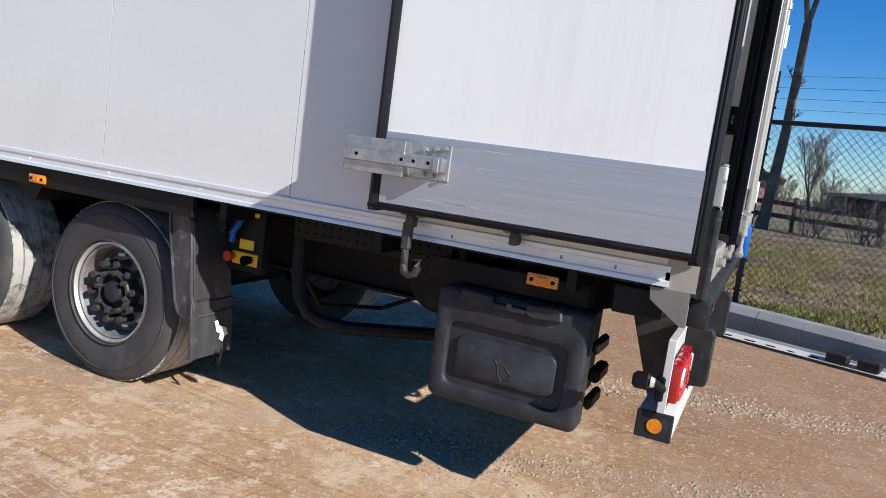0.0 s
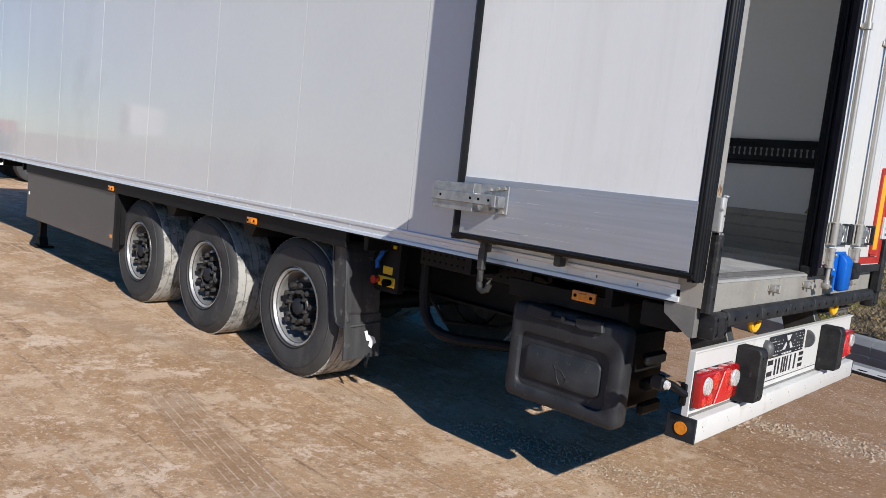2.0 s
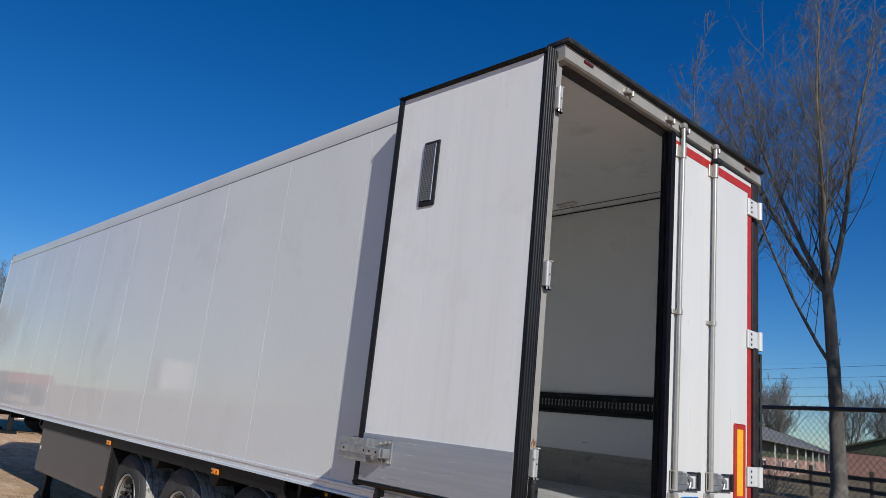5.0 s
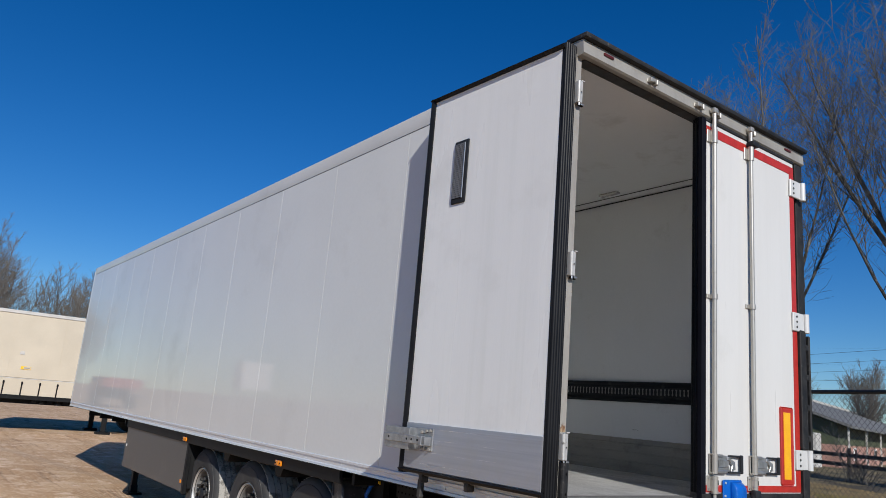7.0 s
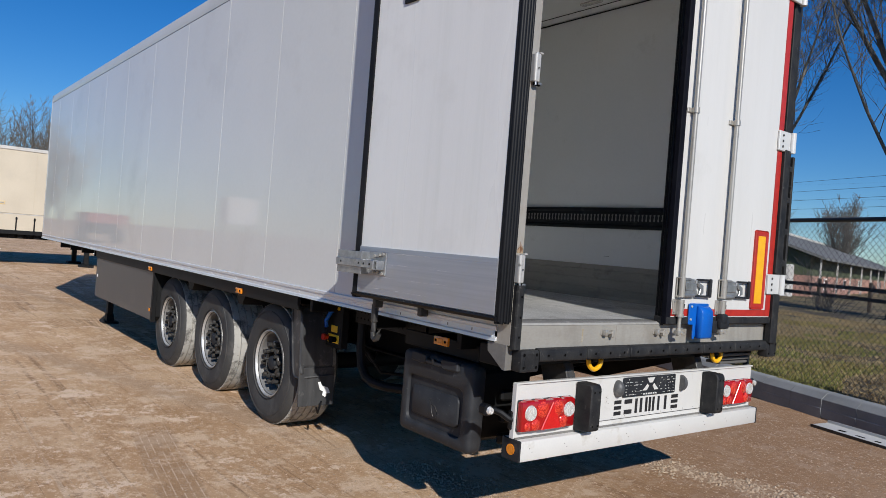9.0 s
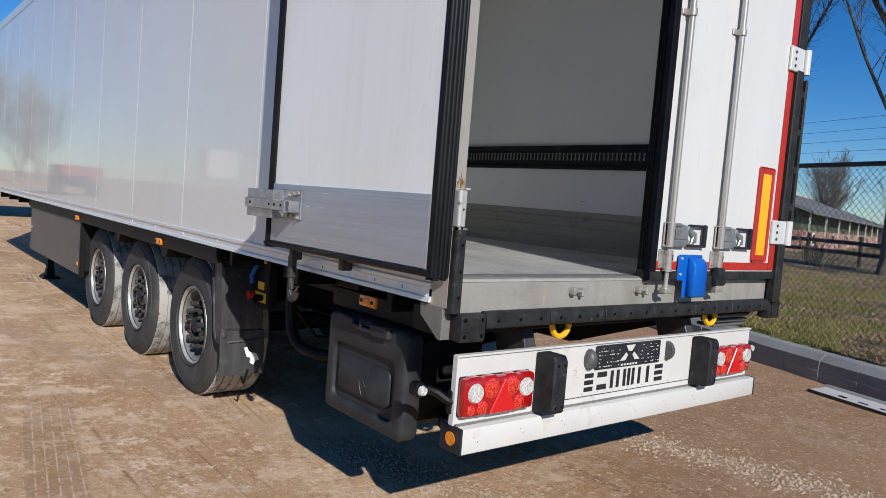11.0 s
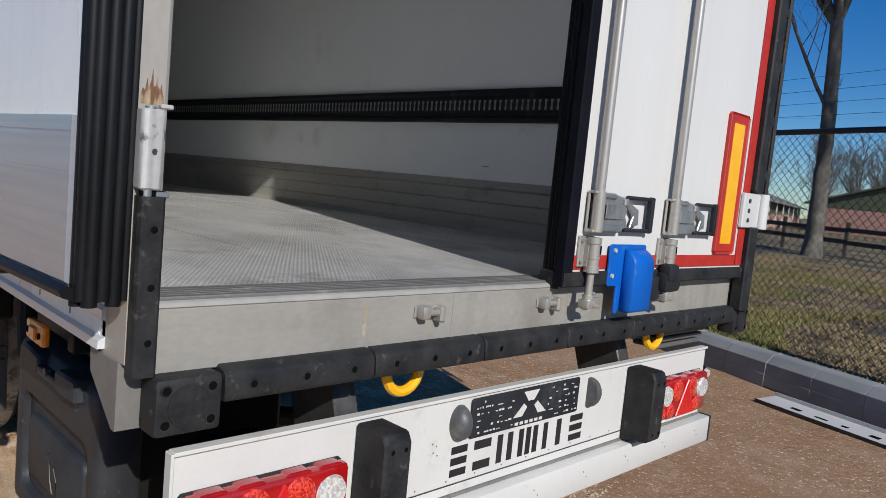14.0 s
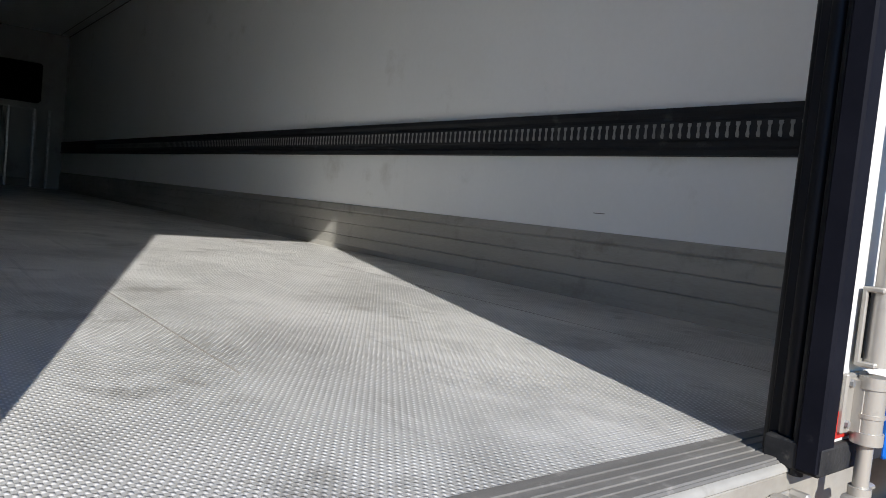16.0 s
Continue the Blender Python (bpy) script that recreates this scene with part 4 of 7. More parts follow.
    prism(bm, [(yf - 0.072, 1.415), (yf - 0.09, 1.42), (yf - 0.09, 1.462), (yf - 0.072, 1.468)], "x", -1.39, -0.99)
    part("bracket_bar", bm, GALV, br)
    part("bracket_stop", bm_box(-1.015, -0.99, yf - 0.096, yf - 0.016, 1.412, 1.466, bev=0.003), GALV, br)
    for x, z in ((-1.08, 1.49), (-1.035, 1.497), (-1.08, 1.398), (-1.04, 1.394), (-0.998, 1.503), (-0.998, 1.39)):
        part("bolt", bm_rod((x, yf - 0.03, z), (x, yf - 0.016, z), 0.0095, seg=6), BAR, br)
    for x in (-1.34, -1.15, -1.10, -1.04):
        part("slot", bm_box(x, x + 0.012, yf - 0.0912, yf - 0.089, 1.436, 1.448), HOLE, br)
    # lock bars behind the leaf: lower ends and top cams
    for k, x in enumerate((-1.14, -0.71)):
        part("bar_end", bm_box(x - 0.018, x + 0.018, -0.07, -0.012, 1.18, 1.235, bev=0.008, seg=2), HUB, door, "lower lock bar cam")
        part("bar_end", bm_box(x - 0.05, x + 0.05, -0.05, -0.012, 1.222, 1.236, bev=0.004), GUSSET, door)
        bm = bm_box(x - 0.045, x + 0.045, -0.08, -0.02, z1 + 0.018, z1 + 0.042, bev=0.008, seg=2)
        rod(bm, (x - 0.02, -0.05, z1 + 0.05), (x + 0.03, -0.05, z1 + 0.05), 0.012)
        part("top_cam", bm, BAR, door)
    bm = bmesh.new()
    tube(bm, [(x + 0.155, y, z) for x, y, z in [(-1.30, -0.05, 1.22), (-1.302, -0.052, 1.12), (-1.30, -0.055, 1.03), (-1.292, -0.058, 1.0), (-1.272, -0.06, 0.99), (-1.248, -0.06, 1.0), (-1.236, -0.058, 1.03), (-1.24, -0.058, 1.06)]], 0.016, seg=10)
    box(bm, -1.165, -1.127, -0.07, -0.036, 1.09, 1.2, bev=0.006)
    part("handle_hook", bm, HUB, door, "hanging dark steel door handle")
    # three hinges on the post
    for z in (1.495, 2.475, 3.50):
        bm = bmesh.new()
        prism(bm, [(-0.026, -0.024), (-0.002, -0.027), (0.010, -0.028), (0.015, -0.023), (0.017, -0.015), (0.0145, -0.008), (0.0155, 0.0), (0.0145, 0.008), (0.009, 0.012), (-0.002, 0.012), (-0.026, 0.011)], "z", z - 0.066, z + 0.07, bev=0.003)
        bm.transform(Matrix.Translation((-0.03, -0.004, 0)))
        h = part("hinge", bm, HINGE, door, "worn pale zinc hinge block")
        part("hinge_pin", bm_rod((-0.026, -0.016, z - 0.082), (-0.026, -0.016, z + 0.074), 0.0095, seg=12), GALV, h)
        part("hinge_tab", bm_box(-0.034, -0.016, -0.002, 0.02, z + 0.072, z + 0.080, bev=0.002), HINGE, h)
        part("hinge_tab", bm_box(-0.034, -0.015, -0.002, 0.021, z - 0.078, z - 0.068, bev=0.002), GALV, h)
        part("hinge_cap", bm_box(-0.034, -0.02, -0.026, 0.018, z - 0.083, z - 0.067, bev=0.002), HOLE, h)
        part("bolt", bm_rod((-0.012, -0.012, z), (-0.0095, -0.012, z), 0.004, seg=10), HUB, h)

    bpy.context.view_layer.update()
    ajar = pose(-0.09, -0.088, 0, 0, 0, 2.75) @ pose(0.09, 0.11, 0)
    door.matrix_world = ajar @ door.matrix_world


open_door()


def closed_door():
    y0, y1, z0, z1 = 1.222, 2.375, 1.228, 3.715
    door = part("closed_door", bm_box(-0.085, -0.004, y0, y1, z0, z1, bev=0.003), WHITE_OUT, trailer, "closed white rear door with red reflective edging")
    # black edge trims
    part("bottom_trim", bm_box(-0.08, 0.008, 1.18, y1, z0 - 0.002, z0 + 0.042, bev=0.004), BUMPER, door, "worn black bottom trim")
    part("edge_trim", bm_box(-0.03, 0.006, 1.178, 1.224, z0, z1 + 0.004, bev=0.004), TRIM, door, "black edge trim")
    for k, (x, y, r) in enumerate([(-0.03, 1.192, 0.010), (-0.056, 1.204, 0.013), (-0.084, 1.222, 0.015)]):
        part("seal_lip", bm_rod((x, y, z0 - 0.01), (x, y, z1 + 0.01), r, seg=12), RUBBER, door)
    part("seal_base", bm_box(-0.088, -0.03, 1.205, 1.23, z0, z1 + 0.006, bev=0.004), RUBBER, door, "ribbed black rubber meeting seal")
    part("top_trim", bm_box(-0.08, 0.004, y0, y1, z1 - 0.012, z1 + 0.012, bev=0.004), BUMPER, door)
    # red reflective tape
    def tape(a, b, c, d):
        part("reflective_tape", bm_box(-0.003, -0.0022 + 0.001, a, b, c, d), RED_TAPE, door, "red reflective tape")
    for a, b in ((1.228, 1.30), (1.352, 1.75), (1.80, 2.318)):
        tape(a, b, 1.276, 1.318)
    tape(2.312, 2.374, 1.276, 3.672)
    for a, b in ((1.228, 1.30), (1.352, 1.75), (1.80, 2.318)):
        tape(a, b, 3.61, 3.672)
    # lock bars, guides and handles
    for k, y in enumerate((1.285, 1.737)):
        xb = 0.024
        part("lock_bar", bm_rod((xb, y, 1.39), (xb, y, 3.80), 0.0150, seg=18), BAR, door, "dull steel lock bar")
        part("bar_stub", bm_rod((xb, y, 1.17), (xb, y, 1.30), 0.0115, seg=16), BAR, door)
        bm = bmesh.new()
        rod(bm, (xb, y, 1.162), (xb, y, 1.205), 0.0165, seg=14)
        box(bm, 0.006, 0.042, y - 0.024, y + 0.004, 1.166, 1.192, bev=0.005, seg=2)
        prism(bm, [(y + 0.004, 1.19), (y + 0.042, 1.178), (y + 0.046, 1.168), (y + 0.03, 1.166), (y + 0.004, 1.170)], "x", 0.028, 0.044, bev=0.003)
        prism(bm, [(y + 0.004, 1.206), (y + 0.038, 1.206), (y + 0.044, 1.196), (y + 0.02, 1.196), (y + 0.004, 1.19)], "x", 0.014, 0.032, bev=0.003)
        part("cam", bm, BAR, door, "worn steel cam")
        # lower guide: clamp with a bolted flange
        bm = bm_rod((xb, y, 1.275), (xb, y, 1.372), 0.0195, seg=20)
        rod(bm, (xb, y, 1.272), (xb, y, 1.290), 0.0225, seg=20)
        rod(bm, (xb, y, 1.312), (xb, y, 1.318), 0.0212, seg=20)
        rod(bm, (xb, y, 1.356), (xb, y, 1.374), 0.0222, seg=20)
        box(bm, -0.004, 0.006, y - 0.044, y + 0.03, 1.284, 1.376, bev=0.003)
        box(bm, 0.0, xb, y - 0.02, y + 0.022, 1.284, 1.37, bev=0.004)
        g = part("bar_guide", bm, BAR, door, "steel lock bar guide")
        for z in (1.30, 1.362):
            part("bolt", bm_rod((0.004, y - 0.034, z), (0.011, y - 0.034, z), 0.006, seg=6), GALV, g)
        part("guide_slot", bm_box(xb + 0.010, xb + 0.0170, y + 0.009, y + 0.0185, 1.325, 1.352, bev=0.001), HOLE, g)
        for z, hgt in ((2.492, 0.016), (3.60, 0.05)):
            bm = bm_rod((xb, y, z - hgt), (xb, y, z + hgt), 0.0215, seg=18)
            box(bm, -0.004, 0.006, y - 0.05, y + 0.02, z - hgt * 0.9, z + hgt * 0.9, bev=0.003)
            box(bm, 0.0, xb, y - 0.02, y + 0.02, z - hgt * 0.8, z + hgt * 0.8, bev=0.004)
            part("bar_guide", bm, BAR, door, "steel lock bar guide")
        part("cam", bm_box(0.004, 0.044, y - 0.024, y + 0.026, 3.765, 3.805, bev=0.01, seg=2), BAR, door)
        # handle: clamp round the bar, pressed plate, black loop grip
        bm = bm_rod((xb, y, 1.39), (xb, y, 1.508), 0.0195, seg=20)
        box(bm, 0.002, 0.01, y - 0.027, y - 0.012, 1.392, 1.506, bev=0.002)
        box(bm, 0.002, 0.032, y - 0.027, y + 0.02, 1.500, 1.508, bev=0.002)
        box(bm, 0.002, 0.032, y - 0.027, y + 0.02, 1.388, 1.396, bev=0.002)
        h = part("handle", bm, BAR, door, "steel handle with a black loop grip")
        part("clamp_gap", bm_box(0.004, 0.0105, y - 0.022, y - 0.016, 1.40, 1.50), HOLE, h)
        bm = bmesh.new()
        prism(bm, [(y + 0.012, 1.506), (y + 0.10, 1.504), (y + 0.145, 1.497), (y + 0.19, 1.495), (y + 0.19, 1.478), (y + 0.172, 1.468), (y + 0.166, 1.438), (y + 0.174, 1.424), (y + 0.182, 1.402), (y + 0.11, 1.394), (y + 0.012, 1.39)], "x", 0.010, 0.017, bev=0.003)
        box(bm, 0.014, 0.024, y + 0.012, y + 0.10, 1.488, 1.506, bev=0.005)
        box(bm, 0.014, 0.024, y + 0.012, y + 0.145, 1.391, 1.412, bev=0.006, seg=2)
        box(bm, 0.014, 0.0215, y + 0.06, y + 0.155, 1.428, 1.474, bev=0.004, seg=2)
        box(bm, 0.014, 0.026, y + 0.142, y + 0.166, 1.47, 1.494, bev=0.004)
        prism(bm, [(y + 0.165, 1.492), (y + 0.245, 1.462), (y + 0.25, 1.415), (y + 0.20, 1.405), (y + 0.215, 1.44), (y + 0.19, 1.462)], "x", 0.006, 0.013, bev=0.002)
        box(bm, 0.0215, 0.0245, y + 0.045, y + 0.115, 1.43, 1.474, bev=0.0012)
        part("handle_plate", bm, GALV, h, "pressed galvanised plate", smooth=0)
        bm = bmesh.new()
        box(bm, 0.008, 0.022, y + 0.17, y + 0.318, 1.492, 1.504, bev=0.004, seg=2)
        box(bm, 0.008, 0.022, y + 0.16, y + 0.318, 1.392, 1.404, bev=0.004, seg=2)
        box(bm, 0.006, 0.026, y + 0.298, y + 0.322, 1.390, 1.506, bev=0.007, seg=2)
        box(bm, 0.010, 0.020, y + 0.158, y + 0.18, 1.478, 1.502, bev=0.004)
        part("grip", bm, PLASTIC, h, "black plastic grip")
        part("mount", bm_box(-0.004, 0.012, y + 0.02, y + 0.15, 1.43, 1.47, bev=0.004), GALV, h)
    bm = bmesh.new()
    box(bm, 0.004, 0.05, 1.695, 1.80, 1.198, 1.268, bev=0.016, seg=2)
    box(bm, 0.01, 0.056, 1.70, 1.768, 1.232, 1.294, bev=0.014, seg=2)
    box(bm, 0.006, 0.022, 1.655, 1.71, 1.17, 1.25, bev=0.008, seg=2)
    part("bar_boot", bm, PLASTIC, door, "black plastic bar boot")
    part("bar_boot", bm_box(0.0, 0.06, 1.715, 1.80, 3.655, 3.695, bev=0.012, seg=2), PLASTIC, door, "black plastic bar stop")
    # blue lock cover
    bm = bmesh.new()
    prism(bm, [(1.398, 1.346), (1.405, 1.353), (1.60, 1.353), (1.606, 1.346), (1.606, 1.314), (1.59, 1.309), (1.59, 1.149), (1.452, 1.149), (1.45, 1.220), (1.438, 1.224), (1.404, 1.224), (1.398, 1.230)], "x", 0.004, 0.012, bev=0.002)
    cov = part("lock_cover", bm, BLUE, door, "blue plastic lock cover", smooth=0)
    bm = bmesh.new()
    prism(bm, [(0.010, 1.142), (0.046, 1.142), (0.056, 1.150), (0.056, 1.299), (0.05, 1.314), (0.034, 1.332), (0.010, 1.342)], "y", 1.476, 1.594, bev=0.006)
    part("cover_hood", bm, BLUE, cov, smooth=50)
    part("cover_fin", bm_box(0.004, 0.014, 1.452, 1.47, 1.136, 1.224, bev=0.003), BLUE, cov)
    for y, z in ((1.422, 1.334), (1.418, 1.256)):
        part("screw", bm_rod((0.010, y, z), (0.017, y, z), 0.0085, 0.0065, seg=12), HINGE, cov)
    # long marker plate
    pl = part("marker_plate", bm_box(-0.004, 0.006, 2.105, 2.27, 1.322, 1.85, bev=0.012), RED_TAPE, door, "red and amber reflective marker plate")
    part("amber_field", bm_box(0.0055, 0.0072, 2.142, 2.233, 1.362, 1.812), AMBER_PLATE, pl)
    part("pale_edge", bm_box(-0.003, -0.0012, 2.275, 2.283, 1.322, 1.82), WHITE_CHIP, pl)
    # hinges on the right
    for z in (1.495, 2.475, 3.50):
        bm = bm_box(-0.003, 0.014, 2.30, 2.45, z - 0.068, z + 0.068, bev=0.004)
        rod(bm, (0.012, 2.478, z - 0.07), (0.012, 2.478, z + 0.07), 0.024, seg=14)
        h = part("hinge", bm, HINGE_WHITE, door, "white painted door hinge")
        for dz in (-0.038, 0, 0.038):
            part("bolt", bm_rod((0.013, 2.345, z + dz), (0.018, 2.345, z + dz), 0.0085, seg=8), HUB, h)

closed_door()


def underride():
    pan = part("rear_panel", bm_box(-0.122, -0.102, 0.118, 2.385, 0.64, 0.915, bev=0.003), WHITE_PAINT, trailer, "white rear lamp panel with black letter shapes")
    part("panel_lip", bm_box(-0.122, -0.092, 0.118, 2.385, 0.913, 0.922, bev=0.002), WHITE_PAINT, pan, "white folded edge")
    part("panel_lip", bm_box(-0.122, -0.092, 0.112, 0.119, 0.64, 0.92, bev=0.002), WHITE_PAINT, pan)
    part("fold_line", bm_box(-0.103, -0.0995, 0.74, 2.0, 0.668, 0.671), HUB, pan)
    part("panel_foot", bm_box(-0.122, -0.098, 0.135, 2.385, 0.628, 0.642), GUSSET, pan, "grey lower edge")
    bar = part("underride_bar", bm_box(-0.19, -0.058, 0.138, 2.41, 0.527, 0.632, bev=0.006, seg=2), WHITE_PAINT, trailer, "white underride bar, dusty")
    for s, y in ((1, 0.135), (-1, 2.413)):
        cap = part("end_cap", bm_box(-0.192, -0.056, y - 0.004, y + 0.006, 0.525, 0.634, bev=0.004), PLASTIC, bar, "black end cap")
        part("reflector", bm_rod((-0.122, y - s * 0.008, 0.58), (-0.122, y, 0.58), 0.028, seg=24), AMBER, cap, "round amber reflector")
    rv = mesh_of("rivet", bm_rod((0, 0, 0), (0.0015, 0, 0), 0.0027, seg=6), GUSSET)
    for i in range(9):
        for dz in (0, 0.02):
            put("rivet", rv, bar, pose(-0.0585, 0.2 + 0.26 * i + 0.02 * (dz > 0), 0.592 - dz))
    for i in range(10):
        put("rivet", rv, pan, pose(-0.1025, 0.78 + 0.115 * i, 0.682))
    for y, z in ((0.83, 0.80), (0.835, 0.775), (0.845, 0.792), (0.85, 0.765)):
        put("rivet", rv, pan, pose(-0.1025, y, z))
    # dock buffers
    for y in (0.615, 1.825):
        bm = bmesh.new()
        prism(bm, [(-0.102, 0.64), (0.006, 0.655), (0.014, 0.675), (0.014, 0.88), (0.0, 0.905), (-0.102, 0.905)], "y", y - 0.05, y + 0.032, bev=0.006)
        bf = part("buffer", bm, BUMPER, pan, "black rubber dock buffer")
        for z in (0.685, 0.865):
            bolt_hole(bf, 0.0135, y - 0.028, z, 0.006)
            bolt_hole(bf, 0.0135, y + 0.012, z, 0.006)
    # rear lamps
    for k, (y0, y1) in enumerate(((0.13, 0.525), (1.95, 2.345))):
        lamp = part("rear_lamp", bm_box(-0.103, -0.058, y0, y1, 0.676, 0.832, bev=0.014, seg=2), RED_LENS, pan, "red rear lamp cluster with clear round lenses")
        part("lamp_back", bm_box(-0.106, -0.088, y0 + 0.002, y1 - 0.002, 0.672, 0.834, bev=0.006), PLASTIC, lamp)
        for y in (y0 + 0.06, y1 - 0.05):
            part("clear_lens", bm_rod((-0.062, y, 0.772), (-0.05, y, 0.772), 0.043, 0.036, seg=24), CLEAR_LENS, lamp, "clear ribbed lens")
        for y, z, r in ((y0 + 0.145, 0.785, 0.042), (y1 - 0.135, 0.785, 0.042), (y0 + 0.10, 0.71, 0.030), (y0 + 0.04, 0.706, 0.022), (y1 - 0.09, 0.712, 0.032)):
            bm = bmesh.new()
            lathe(bm, [(r, -0.004), (r * 0.98, 0.004), (r * 0.7, 0.009), (0.0, 0.011)], 20)
            bm.transform(Matrix.Translation((-0.06, y, z)) @ Matrix.Rotation(-math.pi / 2, 4, "Z"))
            part("round_lens", bm, RED_SPARK, lamp)
        for y in (y0 + 0.06, y0 + 0.145, y1 - 0.135, y1 - 0.05):
            bm = bmesh.new()
            prism(bm, [(y - 0.04, 0.826), (y + 0.04, 0.826), (y + 0.024, 0.836), (y - 0.024, 0.836)], "x", -0.096, -0.064, bev=0.003)
            part("visor", bm, RED_LENS, lamp)
        bm = bmesh.new()
        cy = (y0 + y1) / 2 + 0.01
        prism(bm, [(cy - 0.068, 0.680), (cy + 0.082, 0.680), (cy + 0.012, 0.824)], "x", -0.061, -0.0525, bev=0.003)
        part("triangle_reflector", bm, RED_FIELD, lamp, "red triangle reflector")
    # number plate holder, empty, with moulded bars
    hold = part("plate_holder", bm_box(-0.102, -0.092, 0.965, 1.478, 0.79, 0.905, bev=0.006), PLASTIC, pan, "empty black number plate holder")
    rnd = random.Random(9)
    bm = bmesh.new()
    for i in range(110):
        y, z = rnd.uniform(0.98, 1.455), rnd.choice((0.802, 0.82, 0.838, 0.856, 0.874, 0.889))
        if abs(y - 1.222) > 0.085:
            box(bm, -0.093, -0.0905, y, y + rnd.uniform(0.004, 0.013), z, z + rnd.uniform(0.002, 0.006))
    for k in range(6):
        box(bm, -0.093, -0.0905, 1.155 + 0.023 * k, 1.17 + 0.023 * k, 0.797, 0.806)
    prism(bm, [(1.145, 0.822), (1.185, 0.822), (1.205, 0.848), (1.19, 0.86)], "x", -0.093, -0.0905)
    prism(bm, [(1.26, 0.822), (1.30, 0.822), (1.255, 0.86), (1.24, 0.848)], "x", -0.093, -0.0905)
    prism(bm, [(1.185, 0.896), (1.26, 0.896), (1.236, 0.866), (1.209, 0.866)], "x", -0.093, -0.0905)
    tagged(part("holder_pattern", bm, WHITE_PAINT, hold, "white cut-outs and bars", smooth=0), kind="stuff")
    for y, f in ((0.922, 1), (1.545, -1)):
        bm = bmesh.new()
        bmesh.ops.create_uvsphere(bm, u_segments=16, v_segments=10, radius=1, matrix=Matrix.Translation((-0.098, y, 0.845)) @ Matrix.Diagonal((0.042, 0.036, 0.05, 1)))
        for q in bm.verts:
            if (q.co.y - y) * f > 0.012:
                q.co.y = y + f * 0.012
        part("plate_lamp", bm, mat("grey lamp housing", (0.06, 0.062, 0.065), (0.09, 0.09, 0.09), 0.5, dirt=(0.17, 0.16, 0.15), dirt_at=(0.5, 0.7), dirt_scale=12), pan, "grey plate lamp housing")
    # plain black letter-sized shapes
    widths = (0.064, 0.072, 0.07, 0.092, 0.022, 0.062, 0.07)
    across = [(0.0, 0.0, 1.0, 0.25), (0.0, 0.375, 1.0, 0.625), (0.0, 0.75, 1.0, 1.0)]
    upright = [(0.0, 0.0, 0.34, 1.0), (0.66, 0.0, 1.0, 1.0)]
    shapes = (across, [(0.0, 0.0, 1.0, 0.3), (0.0, 0.7, 1.0, 1.0)], upright, [(0.0, 0.0, 0.25, 1.0), (0.375, 0.0, 0.625, 1.0), (0.75, 0.0, 1.0, 1.0)], [(0.0, 0.0, 1.0, 1.0)], [(0.3, 0.0, 0.7, 1.0)], across)
    for i, w in enumerate(widths):
        y = 0.905 + sum(widths[:i]) + 0.028 * i
        for a, b, c, d in shapes[i]:
            part("letter_shape", bm_box(-0.1026, -0.1005, y + a * w, y + c * w, 0.690 + 0.086 * b, 0.690 + 0.086 * d, bev=0.0008), BLACK_INK, pan)
    # arms and side stalk lamps
    for y in (0.56, 1.80):
        bm = bmesh.new()
        prism(bm, [(-0.36, 1.02), (-0.17, 1.02), (-0.125, 0.90), (-0.125, 0.54), (-0.20, 0.54)], "y", y - 0.035, y + 0.035, bev=0.004)
        part("underride_arm", bm, HUB, trailer, "dark steel underride arm")
    for s, y in ((1, 0.118), (-1, 2.38)):
        bm = bmesh.new()
        tube(bm, [(-0.115, y, 0.73), (-0.125, y - 0.02 * s, 0.74), (-0.15, y - 0.05 * s, 0.765), (-0.165, y - 0.085 * s, 0.778), (-0.17, y - 0.11 * s, 0.78)], 0.017)
        box(bm, -0.14, -0.105, y - 0.012, y + 0.012, 0.68, 0.78, bev=0.008)
        box(bm, -0.21, -0.145, y - 0.13 * s - 0.024, y - 0.13 * s + 0.024, 0.752, 0.81, bev=0.012)
        st = part("stalk_lamp", bm, RUBBER, trailer, "black rubber outline lamp on a stalk")
        part("lens", bm_rod((-0.146, y - 0.13 * s, 0.782), (-0.132, y - 0.13 * s, 0.782), 0.021, 0.016, seg=16), CLEAR_LENS, st)
    # yellow hooks under the bumper
    for y in (0.685, 1.9):
        bm = bmesh.new()
        tube(bm, [(-0.085, y + 0.053 * math.cos(t), 1.022 + 0.053 * math.sin(t)) for t in [math.pi * 2 * i / 20 for i in range(20)]], 0.0135, seg=8, closed=True)
        part("towing_eye", bm, YELLOW, trailer, "yellow painted ring hook")
    for k in range(3):
        part("ramp_stay", bm_box(-0.24 + 0.02 * k, -0.13 + 0.01 * k, 2.03, 2.37, 0.935 + 0.028 * k, 0.953 + 0.028 * k, bev=0.004), SKIRT, trailer, "dark steel profile")

underride()


